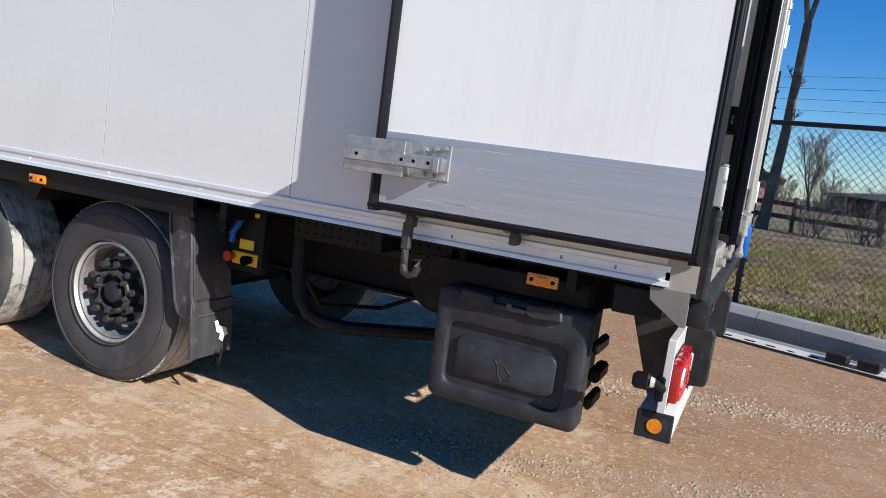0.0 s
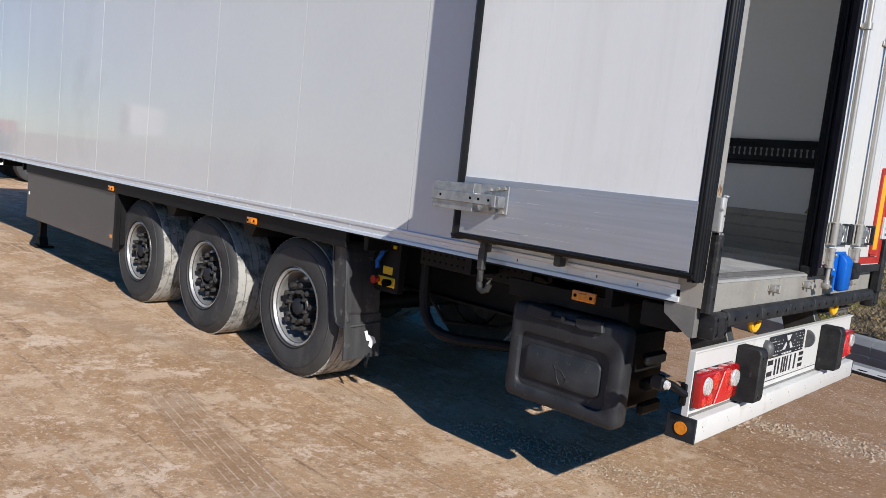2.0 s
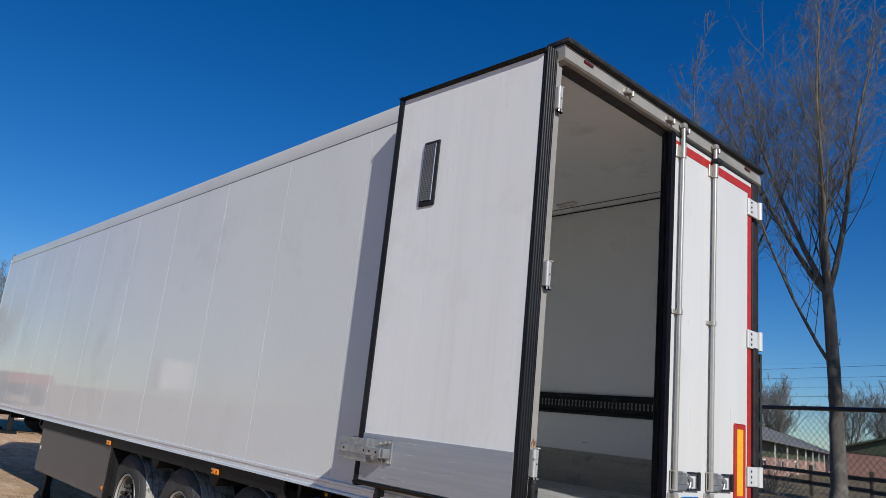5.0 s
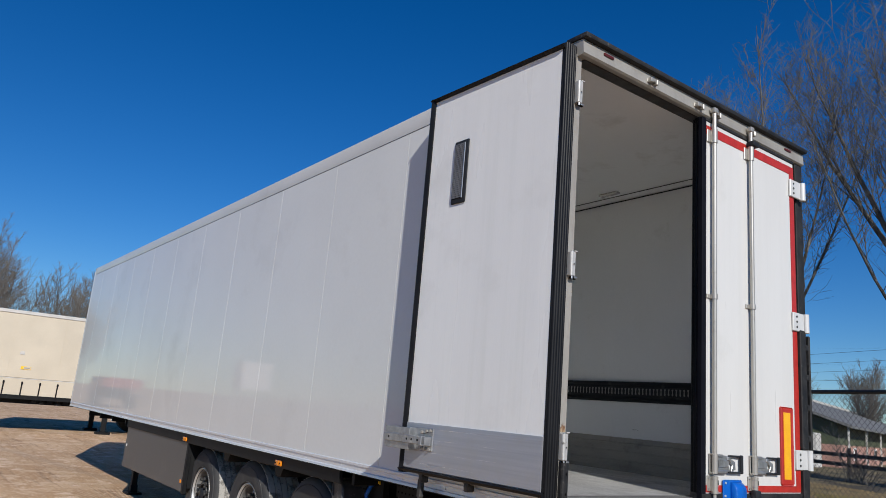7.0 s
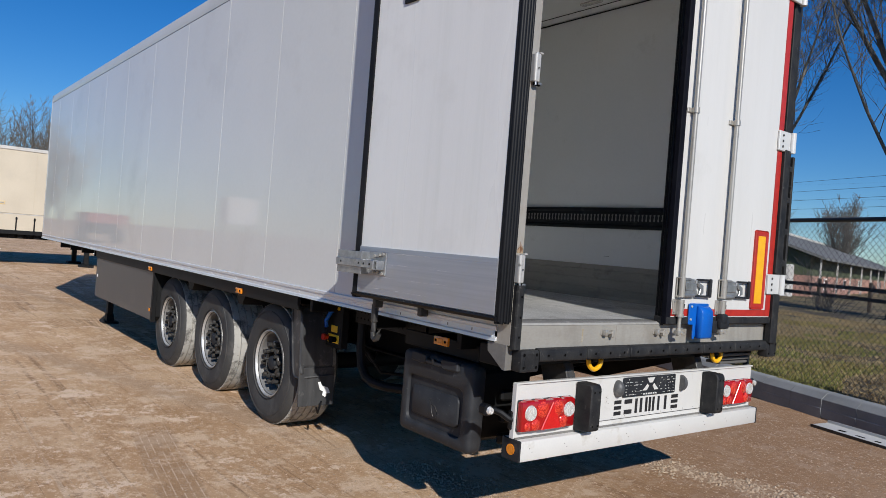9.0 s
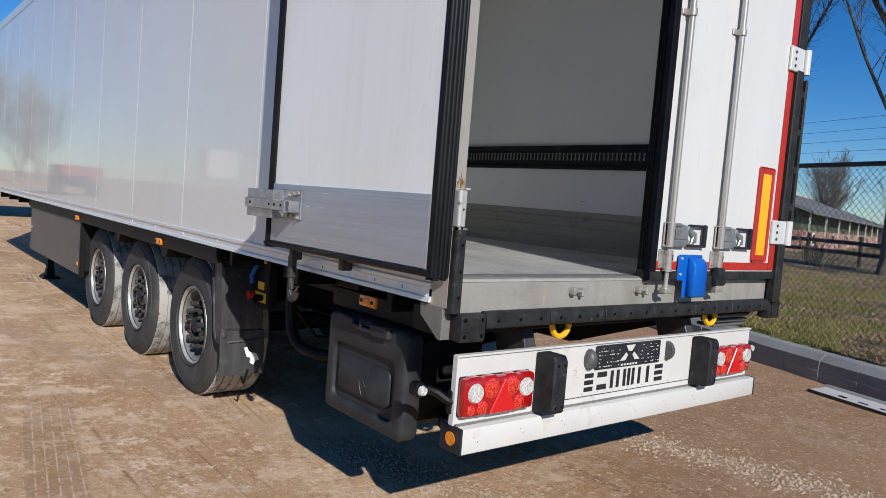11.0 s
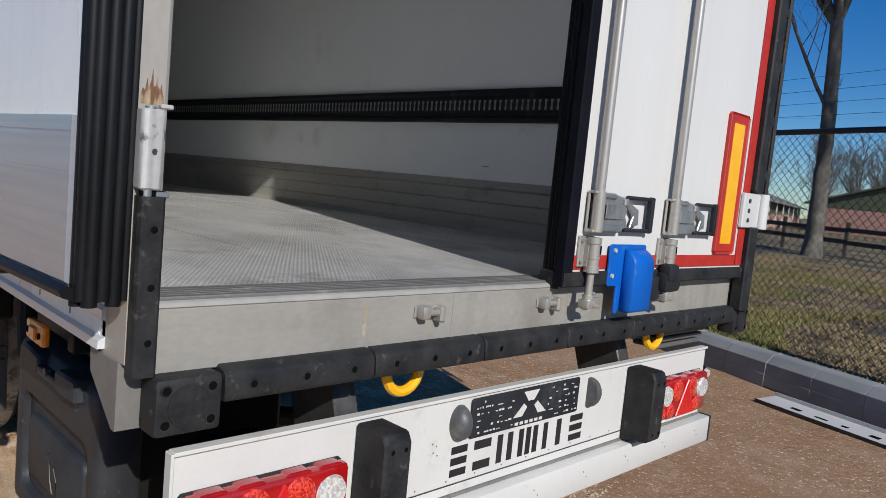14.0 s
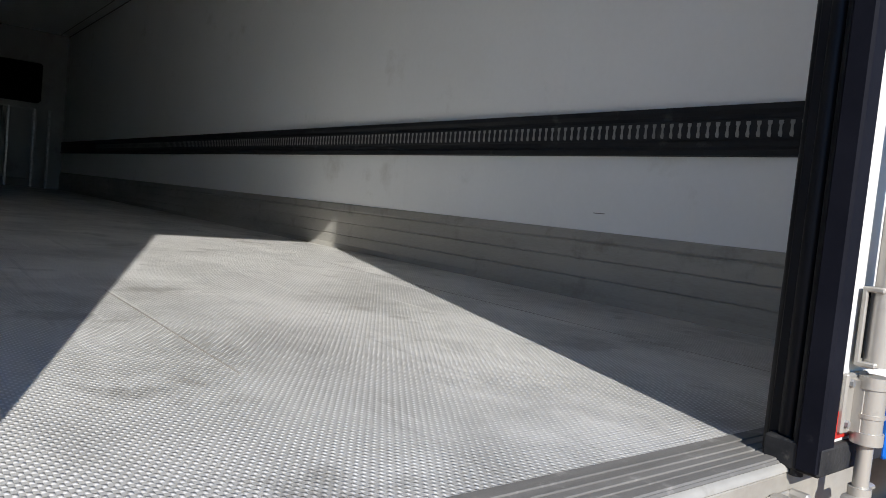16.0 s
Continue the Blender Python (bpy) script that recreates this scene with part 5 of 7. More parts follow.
def chassis():
    for y in (0.72, 1.78):
        bm = bmesh.new()
        prism(bm, [(y - 0.06, 1.12), (y + 0.06, 1.12), (y + 0.06, 1.105), (y + 0.006, 1.1), (y + 0.006, 0.74), (y + 0.06, 0.735), (y + 0.06, 0.72), (y - 0.06, 0.72), (y - 0.06, 0.735), (y - 0.006, 0.74), (y - 0.006, 1.1), (y - 0.06, 1.105)], "x", -9.4, -0.9)
        part("chassis_beam", bm, CHASSIS, trailer, "black chassis beam", smooth=0)
        bm = bmesh.new()
        prism(bm, [(-0.9, 1.12), (-0.12, 1.12), (-0.12, 1.0), (-0.9, 0.72)], "y", y - 0.006, y + 0.006)
        part("chassis_beam", bm, CHASSIS, trailer, "black tapering chassis end", smooth=0)
        bm = bmesh.new()
        prism(bm, [(-12.4, 1.12), (-12.4, 1.03), (-10.0, 1.02), (-9.39, 0.74), (-9.39, 1.12)], "y", y - 0.05, y + 0.05)
        part("chassis_beam", bm, CHASSIS, trailer, "black shallow neck of the chassis", smooth=0)
    for i in range(14):
        x = -0.5 - 0.85 * i
        part("cross_member", bm_box(x - 0.02, x + 0.02, 0.05, W - 0.05, 1.03, 1.12, bev=0.003), CHASSIS, trailer)
    part("underfloor", bm_box(-12.9, -0.11, 0.06, W - 0.06, 1.108, 1.119), CHASSIS, trailer, "dark underside of the floor")
    # punched side bracket strip behind the last wheel
    strip = part("punched_strip", bm_box(-1.95, -1.1, 0.28, 0.30, 0.985, 1.1, bev=0.003), CHASSIS, trailer, "punched steel strip")
    hole = mesh_of("hole", bm_rod((0, 0, 0), (0, -0.0025, 0), 0.007, seg=8), HOLE)
    for i in range(17):
        for j in range(2):
            put("hole", hole, strip, pose(-1.92 + 0.047 * i, 0.281, 1.02 + 0.045 * j))
    part("punched_strip", bm_box(-1.15, -0.45, 0.16, 0.18, 0.96, 1.05, bev=0.003), CHASSIS, trailer, "black lamp carrier strip")
    # hoop and spare carrier behind the wheels
    bm = bmesh.new()
    tube(bm, [(-1.95, 0.34, 1.08), (-1.945, 0.34, 0.80), (-1.92, 0.34, 0.68), (-1.86, 0.345, 0.605), (-1.78, 0.36, 0.575), (-1.66, 0.40, 0.565), (-1.30, 0.70, 0.56), (-0.9, 1.2, 0.56)], 0.033, seg=10)
    part("support_hoop", bm, CHASSIS, trailer, "dark steel hoop")
    part("support_leg", bm_box(-1.30, -1.26, 0.75, 0.85, 0.55, 1.1, bev=0.006), CHASSIS, trailer)
    part("support_leg", bm_box(-1.16, -1.12, 0.5, 0.6, 0.72, 1.1, bev=0.006), CHASSIS, trailer)
    bm = lathe(bmesh.new(), [(0.0, -0.45), (0.15, -0.45), (0.175, -0.41), (0.18, -0.36), (0.18, 0.36), (0.175, 0.41), (0.15, 0.45), (0.0, 0.45)], 28)
    put("air_tank", mesh_of("air_tank", bm, CHASSIS), trailer, pose(-1.3, 1.05, 0.86), "black air tank")
    # pallet of side boxes ahead of the wheels
    box_ = part("side_box", bm_box(-8.73, -5.97, 0.035, 0.075, 0.47, 1.06, bev=0.008), SKIRT, trailer, "dark grey side box panel")
    part("side_box_back", bm_box(-8.70, -6.1, 0.075, 0.75, 0.50, 1.05, bev=0.01), CHASSIS, box_)
    part("box_edge", bm_box(-6.0, -5.94, 0.03, 0.08, 0.45, 1.04, bev=0.006), CHASSIS, box_, "dark end post")
    part("reflector", bm_box(-6.08, -6.03, 0.026, 0.034, 0.565, 0.605, bev=0.003), AMBER, box_)
    part("reflector", bm_box(-8.66, -8.63, 0.03, 0.036, 0.75, 0.79, bev=0.003), WHITE_CHIP, box_)
    bm = bmesh.new()
    prism(bm, [(-5.98, 1.02), (-5.935, 1.0), (-5.925, 0.52), (-5.98, 0.47)], "y", 0.07, 0.3)
    part("box_end", bm, CHASSIS, box_, smooth=0)
    # landing legs
    for y in (0.36, 2.18):
        bm = bm_box(-9.22, -9.10, y - 0.055, y + 0.055, 0.35, 1.1, bev=0.008)
        box(bm, -9.205, -9.115, y - 0.04, y + 0.04, 0.07, 0.4, bev=0.006)
        box(bm, -9.30, -9.02, y - 0.11, y + 0.11, GZ - 0.01, 0.055, bev=0.012)
        prism(bm, [(-9.25, 0.05), (-9.07, 0.05), (-9.12, 0.16), (-9.2, 0.16)], "y", y - 0.05, y + 0.05)
        part("landing_leg", bm, CHASSIS, trailer, "black landing leg")
    bm = bm_box(-9.18, -9.14, 0.4, 2.14, 0.7, 0.74)
    part("leg_brace", bm, CHASSIS, trailer)

chassis()


def wheels():
    # tyre
    prof = [(0.25, 0.03), (0.264, 0.006), (0.31, -0.006), (0.38, -0.014), (0.44, -0.008), (0.472, 0.012), (0.485, 0.03)]
    side = lathe(bmesh.new(), prof + [(0.486, 0.035)], 56)
    bm2 = lathe(bmesh.new(), [(0.489, 0.35), (0.478, 0.372), (0.44, 0.39), (0.34, 0.38), (0.285, 0.36)], 48)
    tmp = bpy.data.meshes.new("tmp")
    bm2.to_mesh(tmp)
    bm2.free()
    side.from_mesh(tmp)
    bpy.data.meshes.remove(tmp)
    # raised ring on the sidewall
    for r in (0.285, 0.425):
        t = bmesh.new()
        lathe(t, [(r - 0.004, -0.006), (r, -0.0145), (r + 0.004, -0.006)], 48)
        tmp = bpy.data.meshes.new("tmp")
        t.to_mesh(tmp)
        t.free()
        side.from_mesh(tmp)
        bpy.data.meshes.remove(tmp)
    tyre = mesh_of("tyre", side, TYRE, 40)
    tr = [(0.485, 0.032)]
    for k in range(5):
        a = 0.032 + 0.318 * k / 5
        b = 0.032 + 0.318 * (k + 1) / 5
        tr += [(0.4905, a + 0.006), (0.4905, b - 0.006)]
        if k < 4:
            tr += [(0.476, b - 0.0055), (0.476, b + 0.0055)]
    tr += [(0.489, 0.352)]
    tb = lathe(bmesh.new(), tr, 72)
    for j in range(72):
        for y in (0.045, 0.335):
            a = 2 * math.pi * j / 72
            box(tb, -0.006, 0.006, y - 0.012, y + 0.012, 0.484, 0.4925, m=Matrix.Rotation(a, 4, "Y"))
    tread = mesh_of("tread", tb, TREAD, 40)
    k = 0.92
    rim = mesh_of("wheel", lathe(bmesh.new(), [(r * k, y) for r, y in [(0.279, 0.02), (0.266, 0.035), (0.260, 0.10), (0.256, 0.13), (0.287, 0.22), (0.287, 0.36)]], 56), RIM, 30)
    lip = mesh_of("rim_lip", lathe(bmesh.new(), [(r * k, y) for r, y in [(0.287, 0.03), (0.299, 0.010), (0.297, 0.0), (0.289, -0.002), (0.284, 0.003), (0.279, 0.02)]], 56), LIP, 30)
    disc = mesh_of("disc", lathe(bmesh.new(), [(r * k, y) for r, y in [(0.258, 0.128), (0.236, 0.124), (0.214, 0.106), (0.205, 0.100), (0.12, 0.098), (0.12, 0.2), (0.26, 0.21)]], 40), DISC, 30)
    hubm = mesh_of("hub", lathe(bmesh.new(), [(r * k, y) for r, y in [(0.136, 0.11), (0.134, 0.045), (0.124, 0.026), (0.108, 0.022), (0.102, 0.07)]], 32), HUB, 35)
    capm = mesh_of("hub_cap", lathe(bmesh.new(), [(r * k, y) for r, y in [(0.106, 0.066), (0.07, 0.07), (0.062, 0.020), (0.045, 0.010), (0.0, 0.010)]], 28), PLASTIC, 35)
    nut = bmesh.new()
    rod(nut, (0, 0.105, 0.158), (0, 0.085, 0.158), 0.025, 0.024, seg=8)
    rod(nut, (0, 0.09, 0.158), (0, 0.012, 0.158), 0.0205, 0.019, seg=8)
    nutm = mesh_of("wheel_nut", nut, HUB, 35)
    boltm = mesh_of("hub_bolt", bm_rod((0, 0.075, 0.108), (0, 0.004, 0.108), 0.0145, seg=6), HUB, 35)
    holem = mesh_of("hand_hole", bm_box(-0.024, 0.024, 0.090, 0.14, 0.182, 0.210, bev=0.008), LIP, 35)
    axle = mesh_of("axle", bm_rod((0, 0.2, 0), (0, 2.3, 0), 0.07, seg=16), CHASSIS)
    for k, x in enumerate((-3.0, -4.31, -5.62)):
        put("axle", axle, trailer, pose(x, 0.0, 0.505))
        for side_, m in ((0, pose(x, 0.128, 0.508, 0, 17 * k + 9, 0)), (1, pose(x, W - 0.128, 0.508, 0, 31 * k, 180))):
            w = put("wheel", rim, trailer, m, "silver steel wheel with dusty tyre")
            put("tyre", tyre, w, m, "black tyre, dusty")
            put("tread", tread, w, m, "pale dusty tyre tread")
            put("rim_lip", lip, w, m, "bright rim lip")
            put("hub", hubm, w, m)
            put("hub_cap", capm, w, m, "black hub cap")
            put("disc", disc, w, m, "dark grey wheel disc")
            for i in range(10 if side_ == 0 else 0):
                put("wheel_nut", nutm, w, m @ pose(0, 0, 0, 0, 36 * i, 0))
                put("hand_hole", holem, w, m @ pose(0, 0, 0, 0, 36 * i + 18, 0))
            for i in range(8 if side_ == 0 else 0):
                put("hub_bolt", boltm, w, m @ pose(0, 0, 0, 0, 45 * i, 0))
    # mudguard strip and flap behind the last wheel
    bm = bmesh.new()
    prism(bm, [(-2.575, 1.045), (-2.47, 1.045), (-2.42, 0.99), (-2.385, 0.62), (-2.36, 0.545), (-2.40, 0.495), (-2.45, 0.50), (-2.49, 0.56), (-2.555, 0.9)], "y", 0.09, 0.125, bev=0.008)
    edge = part("mudguard_edge", bm, MUD, trailer, "scratched black mudguard edge")
    bm = bmesh.new()
    tube(bm, [(-2.565, 0.088, 1.04), (-2.55, 0.088, 0.9), (-2.488, 0.088, 0.575), (-2.462, 0.088, 0.52), (-2.43, 0.088, 0.505), (-2.39, 0.09, 0.505), (-2.366, 0.16, 0.51), (-2.366, 0.37, 0.52)], 0.008, seg=6)
    part("rim_bead", bm, MUD, edge)
    bm = bmesh.new()
    prism(bm, [(-2.50, 1.04), (-2.46, 1.04), (-2.415, 0.98), (-2.375, 0.6), (-2.40, 0.55), (-2.45, 0.98)], "y", 0.1, 0.37, bev=0.003)
    part("mudguard", bm, MUD, trailer, "scratched black plastic mudguard")
    bm = bmesh.new()
    prism(bm, [(-2.395, 0.58), (-2.375, 0.58), (-2.365, 0.45), (-2.355, 0.292), (-2.372, 0.29), (-2.382, 0.45)], "y", 0.085, 0.385, bev=0.002)
    flap = part("mud_flap", bm, MUD, trailer, "worn black mud flap with a torn white patch")
    bm = bmesh.new()
    prism(bm, [(0.24, 0.47), (0.262, 0.475), (0.275, 0.445), (0.33, 0.425), (0.35, 0.385), (0.325, 0.38), (0.31, 0.352), (0.285, 0.37), (0.29, 0.40), (0.262, 0.41)], "x", -2.358, -2.354)
    part("torn_patch", bm, WHITE_CHIP, flap, "torn white film", smooth=0)
    for x in (-3.66, -4.97):
        bm = bmesh.new()
        prism(bm, [(x - 0.12, 1.04), (x + 0.12, 1.04), (x + 0.05, 0.92), (x - 0.05, 0.92)], "y", 0.12, 0.5, bev=0.004)
        part("mudguard", bm, CHASSIS, trailer, "black mudguard bridge")
    # mudguard roof over the wheels
    part("mudguard", bm_box(-6.0, -2.4, 0.1, 0.5, 1.045, 1.06), CHASSIS, trailer, "black mudguard sheet")

wheels()


def small_underside():
    # tool box
    x0, x1, y0, z0, z1 = -1.06, -0.405, 0.09, 0.468, 0.95
    # tool box; body and ribs in chassis black, painting the shade behind the lid
    tb = part("tool_box", bm_box(x0 + 0.03, x1 - 0.06, y0 + 0.07, 0.60, z0 + 0.05, z1 - 0.04, bev=0.02), CHASSIS, trailer, "black moulded plastic tool box, body blackened as shade")

    def rounded(a, b, c, d, r, y):
        pts = []
        for cx, cz, t0 in ((b - r, d - r, 0), (a + r, d - r, 90), (a + r, c + r, 180), (b - r, c + r, 270)):
            pts += [(cx + r * math.cos(radians(t0 + 18 * k)), y, cz + r * math.sin(radians(t0 + 18 * k))) for k in range(6)]
        return pts

    def stepped(loops):
        """A moulded plate: rings of rounded outlines joined one to the next, the last one closed."""
        bm = bmesh.new()
        rings = [[bm.verts.new(p) for p in q] for q in loops]
        for p, q in zip(rings, rings[1:]):
            for j in range(len(p)):
                bm.faces.new((p[j], p[(j + 1) % len(p)], q[(j + 1) % len(q)], q[j]))
        bm.faces.new(rings[-1])
        bmesh.ops.recalc_face_normals(bm, faces=bm.faces)
        return bm
    rim = [(0.012, 0.10), (0.0, 0.085), (0.0, 0.022), (0.007, 0.008), (0.022, 0.0)]
    inner = [(0.0, 0.0), (0.006, 0.004), (0.010, 0.020)]
    lid = part("lid", stepped([rounded(x0 + i, x1 - i, z0 + i, z1 - i, 0.042 - i, y0 + d) for i, d in rim]
                              + [rounded(x0 + 0.062 + i, x1 - 0.068 - i, z0 + 0.062 + i, z1 - 0.135 - i, 0.05 - i, y0 + d) for i, d in inner]), SCUFFED, tb, "black moulded lid, scuffed", smooth=50)
    panel = part("lid_panel", stepped([rounded(x0 + 0.108 + i, x1 - 0.112 - i, z0 + 0.115 + i, z1 - 0.195 - i, 0.035 - i, y0 + d) for i, d in ((0.0, 0.021), (0.002, 0.010), (0.008, 0.006))]), SCUFFED, lid, smooth=50)
    bm = bmesh.new()
    tube(bm, [(x0 + 0.3, y0 + 0.0055, 0.705), (x0 + 0.285, y0 + 0.0055, 0.688), (x0 + 0.30, y0 + 0.0055, 0.672), (x0 + 0.335, y0 + 0.0055, 0.668), (x0 + 0.36, y0 + 0.0055, 0.64), (x0 + 0.355, y0 + 0.0055, 0.60)], 0.0018, seg=5)
    tube(bm, [(x0 + 0.30, y0 + 0.0055, 0.672), (x0 + 0.31, y0 + 0.0055, 0.63), (x0 + 0.33, y0 + 0.0055, 0.60)], 0.0018, seg=5)
    part("embossed_mark", bm, HUB, panel)
    # latch wings with the pull bar between them
    for a, b, s in ((x0 + 0.10, x0 + 0.255, 1), (x1 - 0.265, x1 - 0.11, -1)):
        bm = bmesh.new()
        pts = [(a, z1 - 0.052), (b - 0.03, z1 - 0.06), (b, z1 - 0.045), (b, z1 - 0.004), (a + 0.012, z1 + 0.004)] if s == 1 else [(a, z1 - 0.045), (a + 0.03, z1 - 0.06), (b, z1 - 0.052), (b - 0.012, z1 + 0.004), (a, z1 - 0.004)]
        prism(bm, pts, "y", y0 - 0.02, y0 + 0.05, bev=0.007)
        part("latch", bm, SCUFFED, lid, "scuffed moulded latch wing")
    part("latch_bar", bm_box(x0 + 0.25, x1 - 0.26, y0 - 0.022, y0 + 0.03, z1 - 0.05, z1 - 0.026, bev=0.008, seg=2), SCUFFED, lid, "black pull bar")
    part("key_lock", bm_rod((x0 + 0.325, y0 - 0.024, z1 - 0.028), (x0 + 0.325, y0 - 0.01, z1 - 0.028), 0.012, seg=12), HUB, lid)
    for k in range(3):
        part("box_rib", bm_box(x1 - 0.03, x1 + 0.005 + 0.015 * (k % 2), y0 + 0.22, 0.5, z0 + 0.04 + 0.12 * k, z0 + 0.10 + 0.12 * k, bev=0.012), CHASSIS, tb)
    for x in (x0 + 0.12, x1 - 0.14):
        part("box_hanger", bm_box(x, x + 0.05, 0.2, 0.55, z1 - 0.04, 1.05), CHASSIS, tb)
    # air controls
    cp = part("air_control_panel", bm_box(-2.345, -2.125, 0.27, 0.34, 0.755, 1.085, bev=0.01), CHASSIS, trailer, "black valve panel with yellow labels")
    part("label_plate", bm_box(-2.305, -2.145, 0.266, 0.271, 0.792, 0.855, bev=0.002), YELLOW_SIGN, cp, "yellow label plate")
    part("label_plate", bm_box(-2.265, -2.175, 0.266, 0.271, 0.872, 0.922, bev=0.002), YELLOW_SIGN, cp, "yellow label plate")
    part("label_plate", bm_box(-2.295, -2.155, 0.26, 0.271, 1.042, 1.064, bev=0.002), YELLOW_SIGN, cp, "yellow label plate")
    part("knob", bm_rod((-2.300, 0.22, 0.828), (-2.300, 0.27, 0.828), 0.026, 0.018, seg=14), RED_KNOB, cp, "red push knob")
    part("knob", bm_rod((-2.190, 0.22, 0.823), (-2.190, 0.27, 0.823), 0.026, 0.018, seg=14), HOLE, cp, "black push knob")
    bm = bmesh.new()
    tube(bm, [(-2.250, 0.25, 1.035), (-2.260, 0.235, 0.99), (-2.285, 0.23, 0.95), (-2.290, 0.24, 0.905)], 0.016)
    tube(bm, [(-2.285, 0.25, 1.03), (-2.255, 0.24, 1.045), (-2.225, 0.25, 1.03)], 0.018)
    part("hose_coupling", bm, BLUE, cp, "blue coupling handle")
    bm = bmesh.new()
    prism(bm, [(-2.525, 1.03), (-2.375, 1.03), (-2.375, 0.93), (-2.525, 0.93)], "y", 0.28, 0.30)
    for k in range(3):
        box(bm, -2.525, -2.375, 0.27, 0.285, 0.94 + 0.035 * k, 0.952 + 0.035 * k)
    part("punched_plate", bm, HUB, trailer, "ribbed steel bracket")
    part("hose", tube(bmesh.new(), [(-1.95, 0.36, 0.82), (-1.9, 0.5, 0.62), (-1.7, 0.8, 0.6), (-1.4, 0.9, 0.75)], 0.012), RUBBER, trailer)
    part("hose", tube(bmesh.new(), [(-2.0, 0.36, 0.82), (-2.1, 0.55, 0.66), (-2.4, 0.8, 0.7)], 0.012), RUBBER, trailer)
    part("ground_loop", tube(bmesh.new(), [(-2.3, 0.25, 0.34), (-2.29, 0.22, 0.25), (-2.28, 0.2, 0.30)], 0.008), RUBBER, trailer)

small_underside()

# stickers on the inner right wall
def wall_sticker(x):
    y = W - 0.0722
    bm = bmesh.new()
    prism(bm, [(x - 0.055, 1.535), (x + 0.055, 1.535), (x, 1.632)], "y", y - 0.0012, y)
    sign = part("warning_sign", bm, BLACK_INK, trailer, "yellow triangular warning sign with a black edge", smooth=0)
    bm = bmesh.new()
    prism(bm, [(x - 0.045, 1.541), (x + 0.045, 1.541), (x, 1.62)], "y", y - 0.0022, y - 0.001)
    part("sign_field", bm, YELLOW_SIGN, sign, smooth=0)
    bm = bmesh.new()
    prism(bm, [(x - 0.02, 1.556), (x + 0.024, 1.55), (x + 0.012, 1.572), (x - 0.004, 1.58)], "y", y - 0.003, y - 0.002)
    part("symbol", bm, RUST, sign, smooth=0)
    part("label_sticker", bm_box(x + 0.05, x + 0.12, y - 0.0015, y, 1.635, 1.70), YELLOW_SIGN, trailer, "small yellow sticker")


wall_sticker(-0.455)

# ---- beyond the yard ----
def kerb():
    line = tagged(new("kerb"), "grey concrete kerb blocks with a pale chamfered top along the yard edge", "kerb", kind="structure")
    line.location = (-0.5, kerb_y(-0.5), GZ)
    slope = math.atan(-0.375)
    bm = bmesh.new()
    prism(bm, [(0.0, -0.12), (0.0, 0.115), (0.005, 0.12), (0.004, 0.125), (0.004, 0.215), (0.075, 0.278), (0.10, 0.286), (0.21, 0.288), (0.21, -0.12)], "x", -0.2245, 0.2245, bev=0.003)
    me = mesh_of("kerb_block", bm, CONCRETE, 0)
    rnd = random.Random(3)
    for i in range(-30, 30):
        x = -1.09 + 0.2255 * math.cos(slope) + 0.451 * math.cos(slope) * i
        put("kerb_block", me, line, pose(x, kerb_y(x) + rnd.uniform(-0.004, 0.004), GZ + rnd.uniform(-0.005, 0.005), 0, 0, math.degrees(slope) + rnd.uniform(-0.4, 0.4)))


def turf_z(x, y):
    d = y - kerb_y(x) - 0.2
    return GZ + 0.24 + 0.16 * min(1, max(0, d / 9)) + 0.05 * noise.noise((x * 0.5, y * 0.5, 1)) * min(1, max(0, d))


def turf():
    bm = bmesh.new()
    xs = [-400, -150, -70, -40] + [-26 + i for i in range(0, 42)] + [25, 60, 150, 400]
    ds = [0.18, 0.4] + [0.8 + 0.6 * i for i in range(24)] + [20, 30, 60, 120, 300, 700]
    grid = [[bm.verts.new((x, max(kerb_y(x), -120) + d, turf_z(x, kerb_y(x) + d))) for d in ds] for x in xs]
    for a, b in zip(grid, grid[1:]):
        for j in range(len(ds) - 1):
            bm.faces.new((a[j], b[j], b[j + 1], a[j + 1]))
    tagged(part("grass_ground", bm, TURF), "rough turf and dead leaves behind the kerb", "grass", kind="structure")
    rnd = np.random.RandomState(5)

    def blades(name, count, h0, h1, width, material, label, lean, far):
        v, f = [], []
        for k in range(count):
            x = rnd.uniform(-11, 5)
            d = 0.2 + far * rnd.rand() ** 1.6
            y = kerb_y(x) + d
            if noise.noise((x * 0.7, y * 0.7, 7)) < (0.02 if material is GRASS else -0.45):
                continue
            z = turf_z(x, y)
            a, h = rnd.uniform(0, 2 * math.pi), rnd.uniform(h0, h1)
            c, s = math.cos(a), math.sin(a)
            lx, ly = rnd.uniform(-lean, lean, 2)
            i = len(v)
            v += [(x - c * width, y - s * width, z - 0.01), (x + c * width, y + s * width, z - 0.01), (x + lx + c * width * 0.4, y + ly + s * width * 0.4, z + h), (x + lx - c * width * 0.4, y + ly - s * width * 0.4, z + h)]
            f.append((i, i + 1, i + 2, i + 3))
        me = bpy.data.meshes.new(name)
        me.from_pydata(v, [], f)
        me.materials.append(material)
        tagged(new(name, me), label, "grass", kind="stuff")
    blades("grass", 120000, 0.012, 0.06, 0.006, GRASS, "short patchy green grass behind the fence", 0.05, 8)
    blades("dead_leaves", 90000, 0.006, 0.03, 0.012, STRAW, "dead brown leaves and stalks in the grass", 0.04, 11)


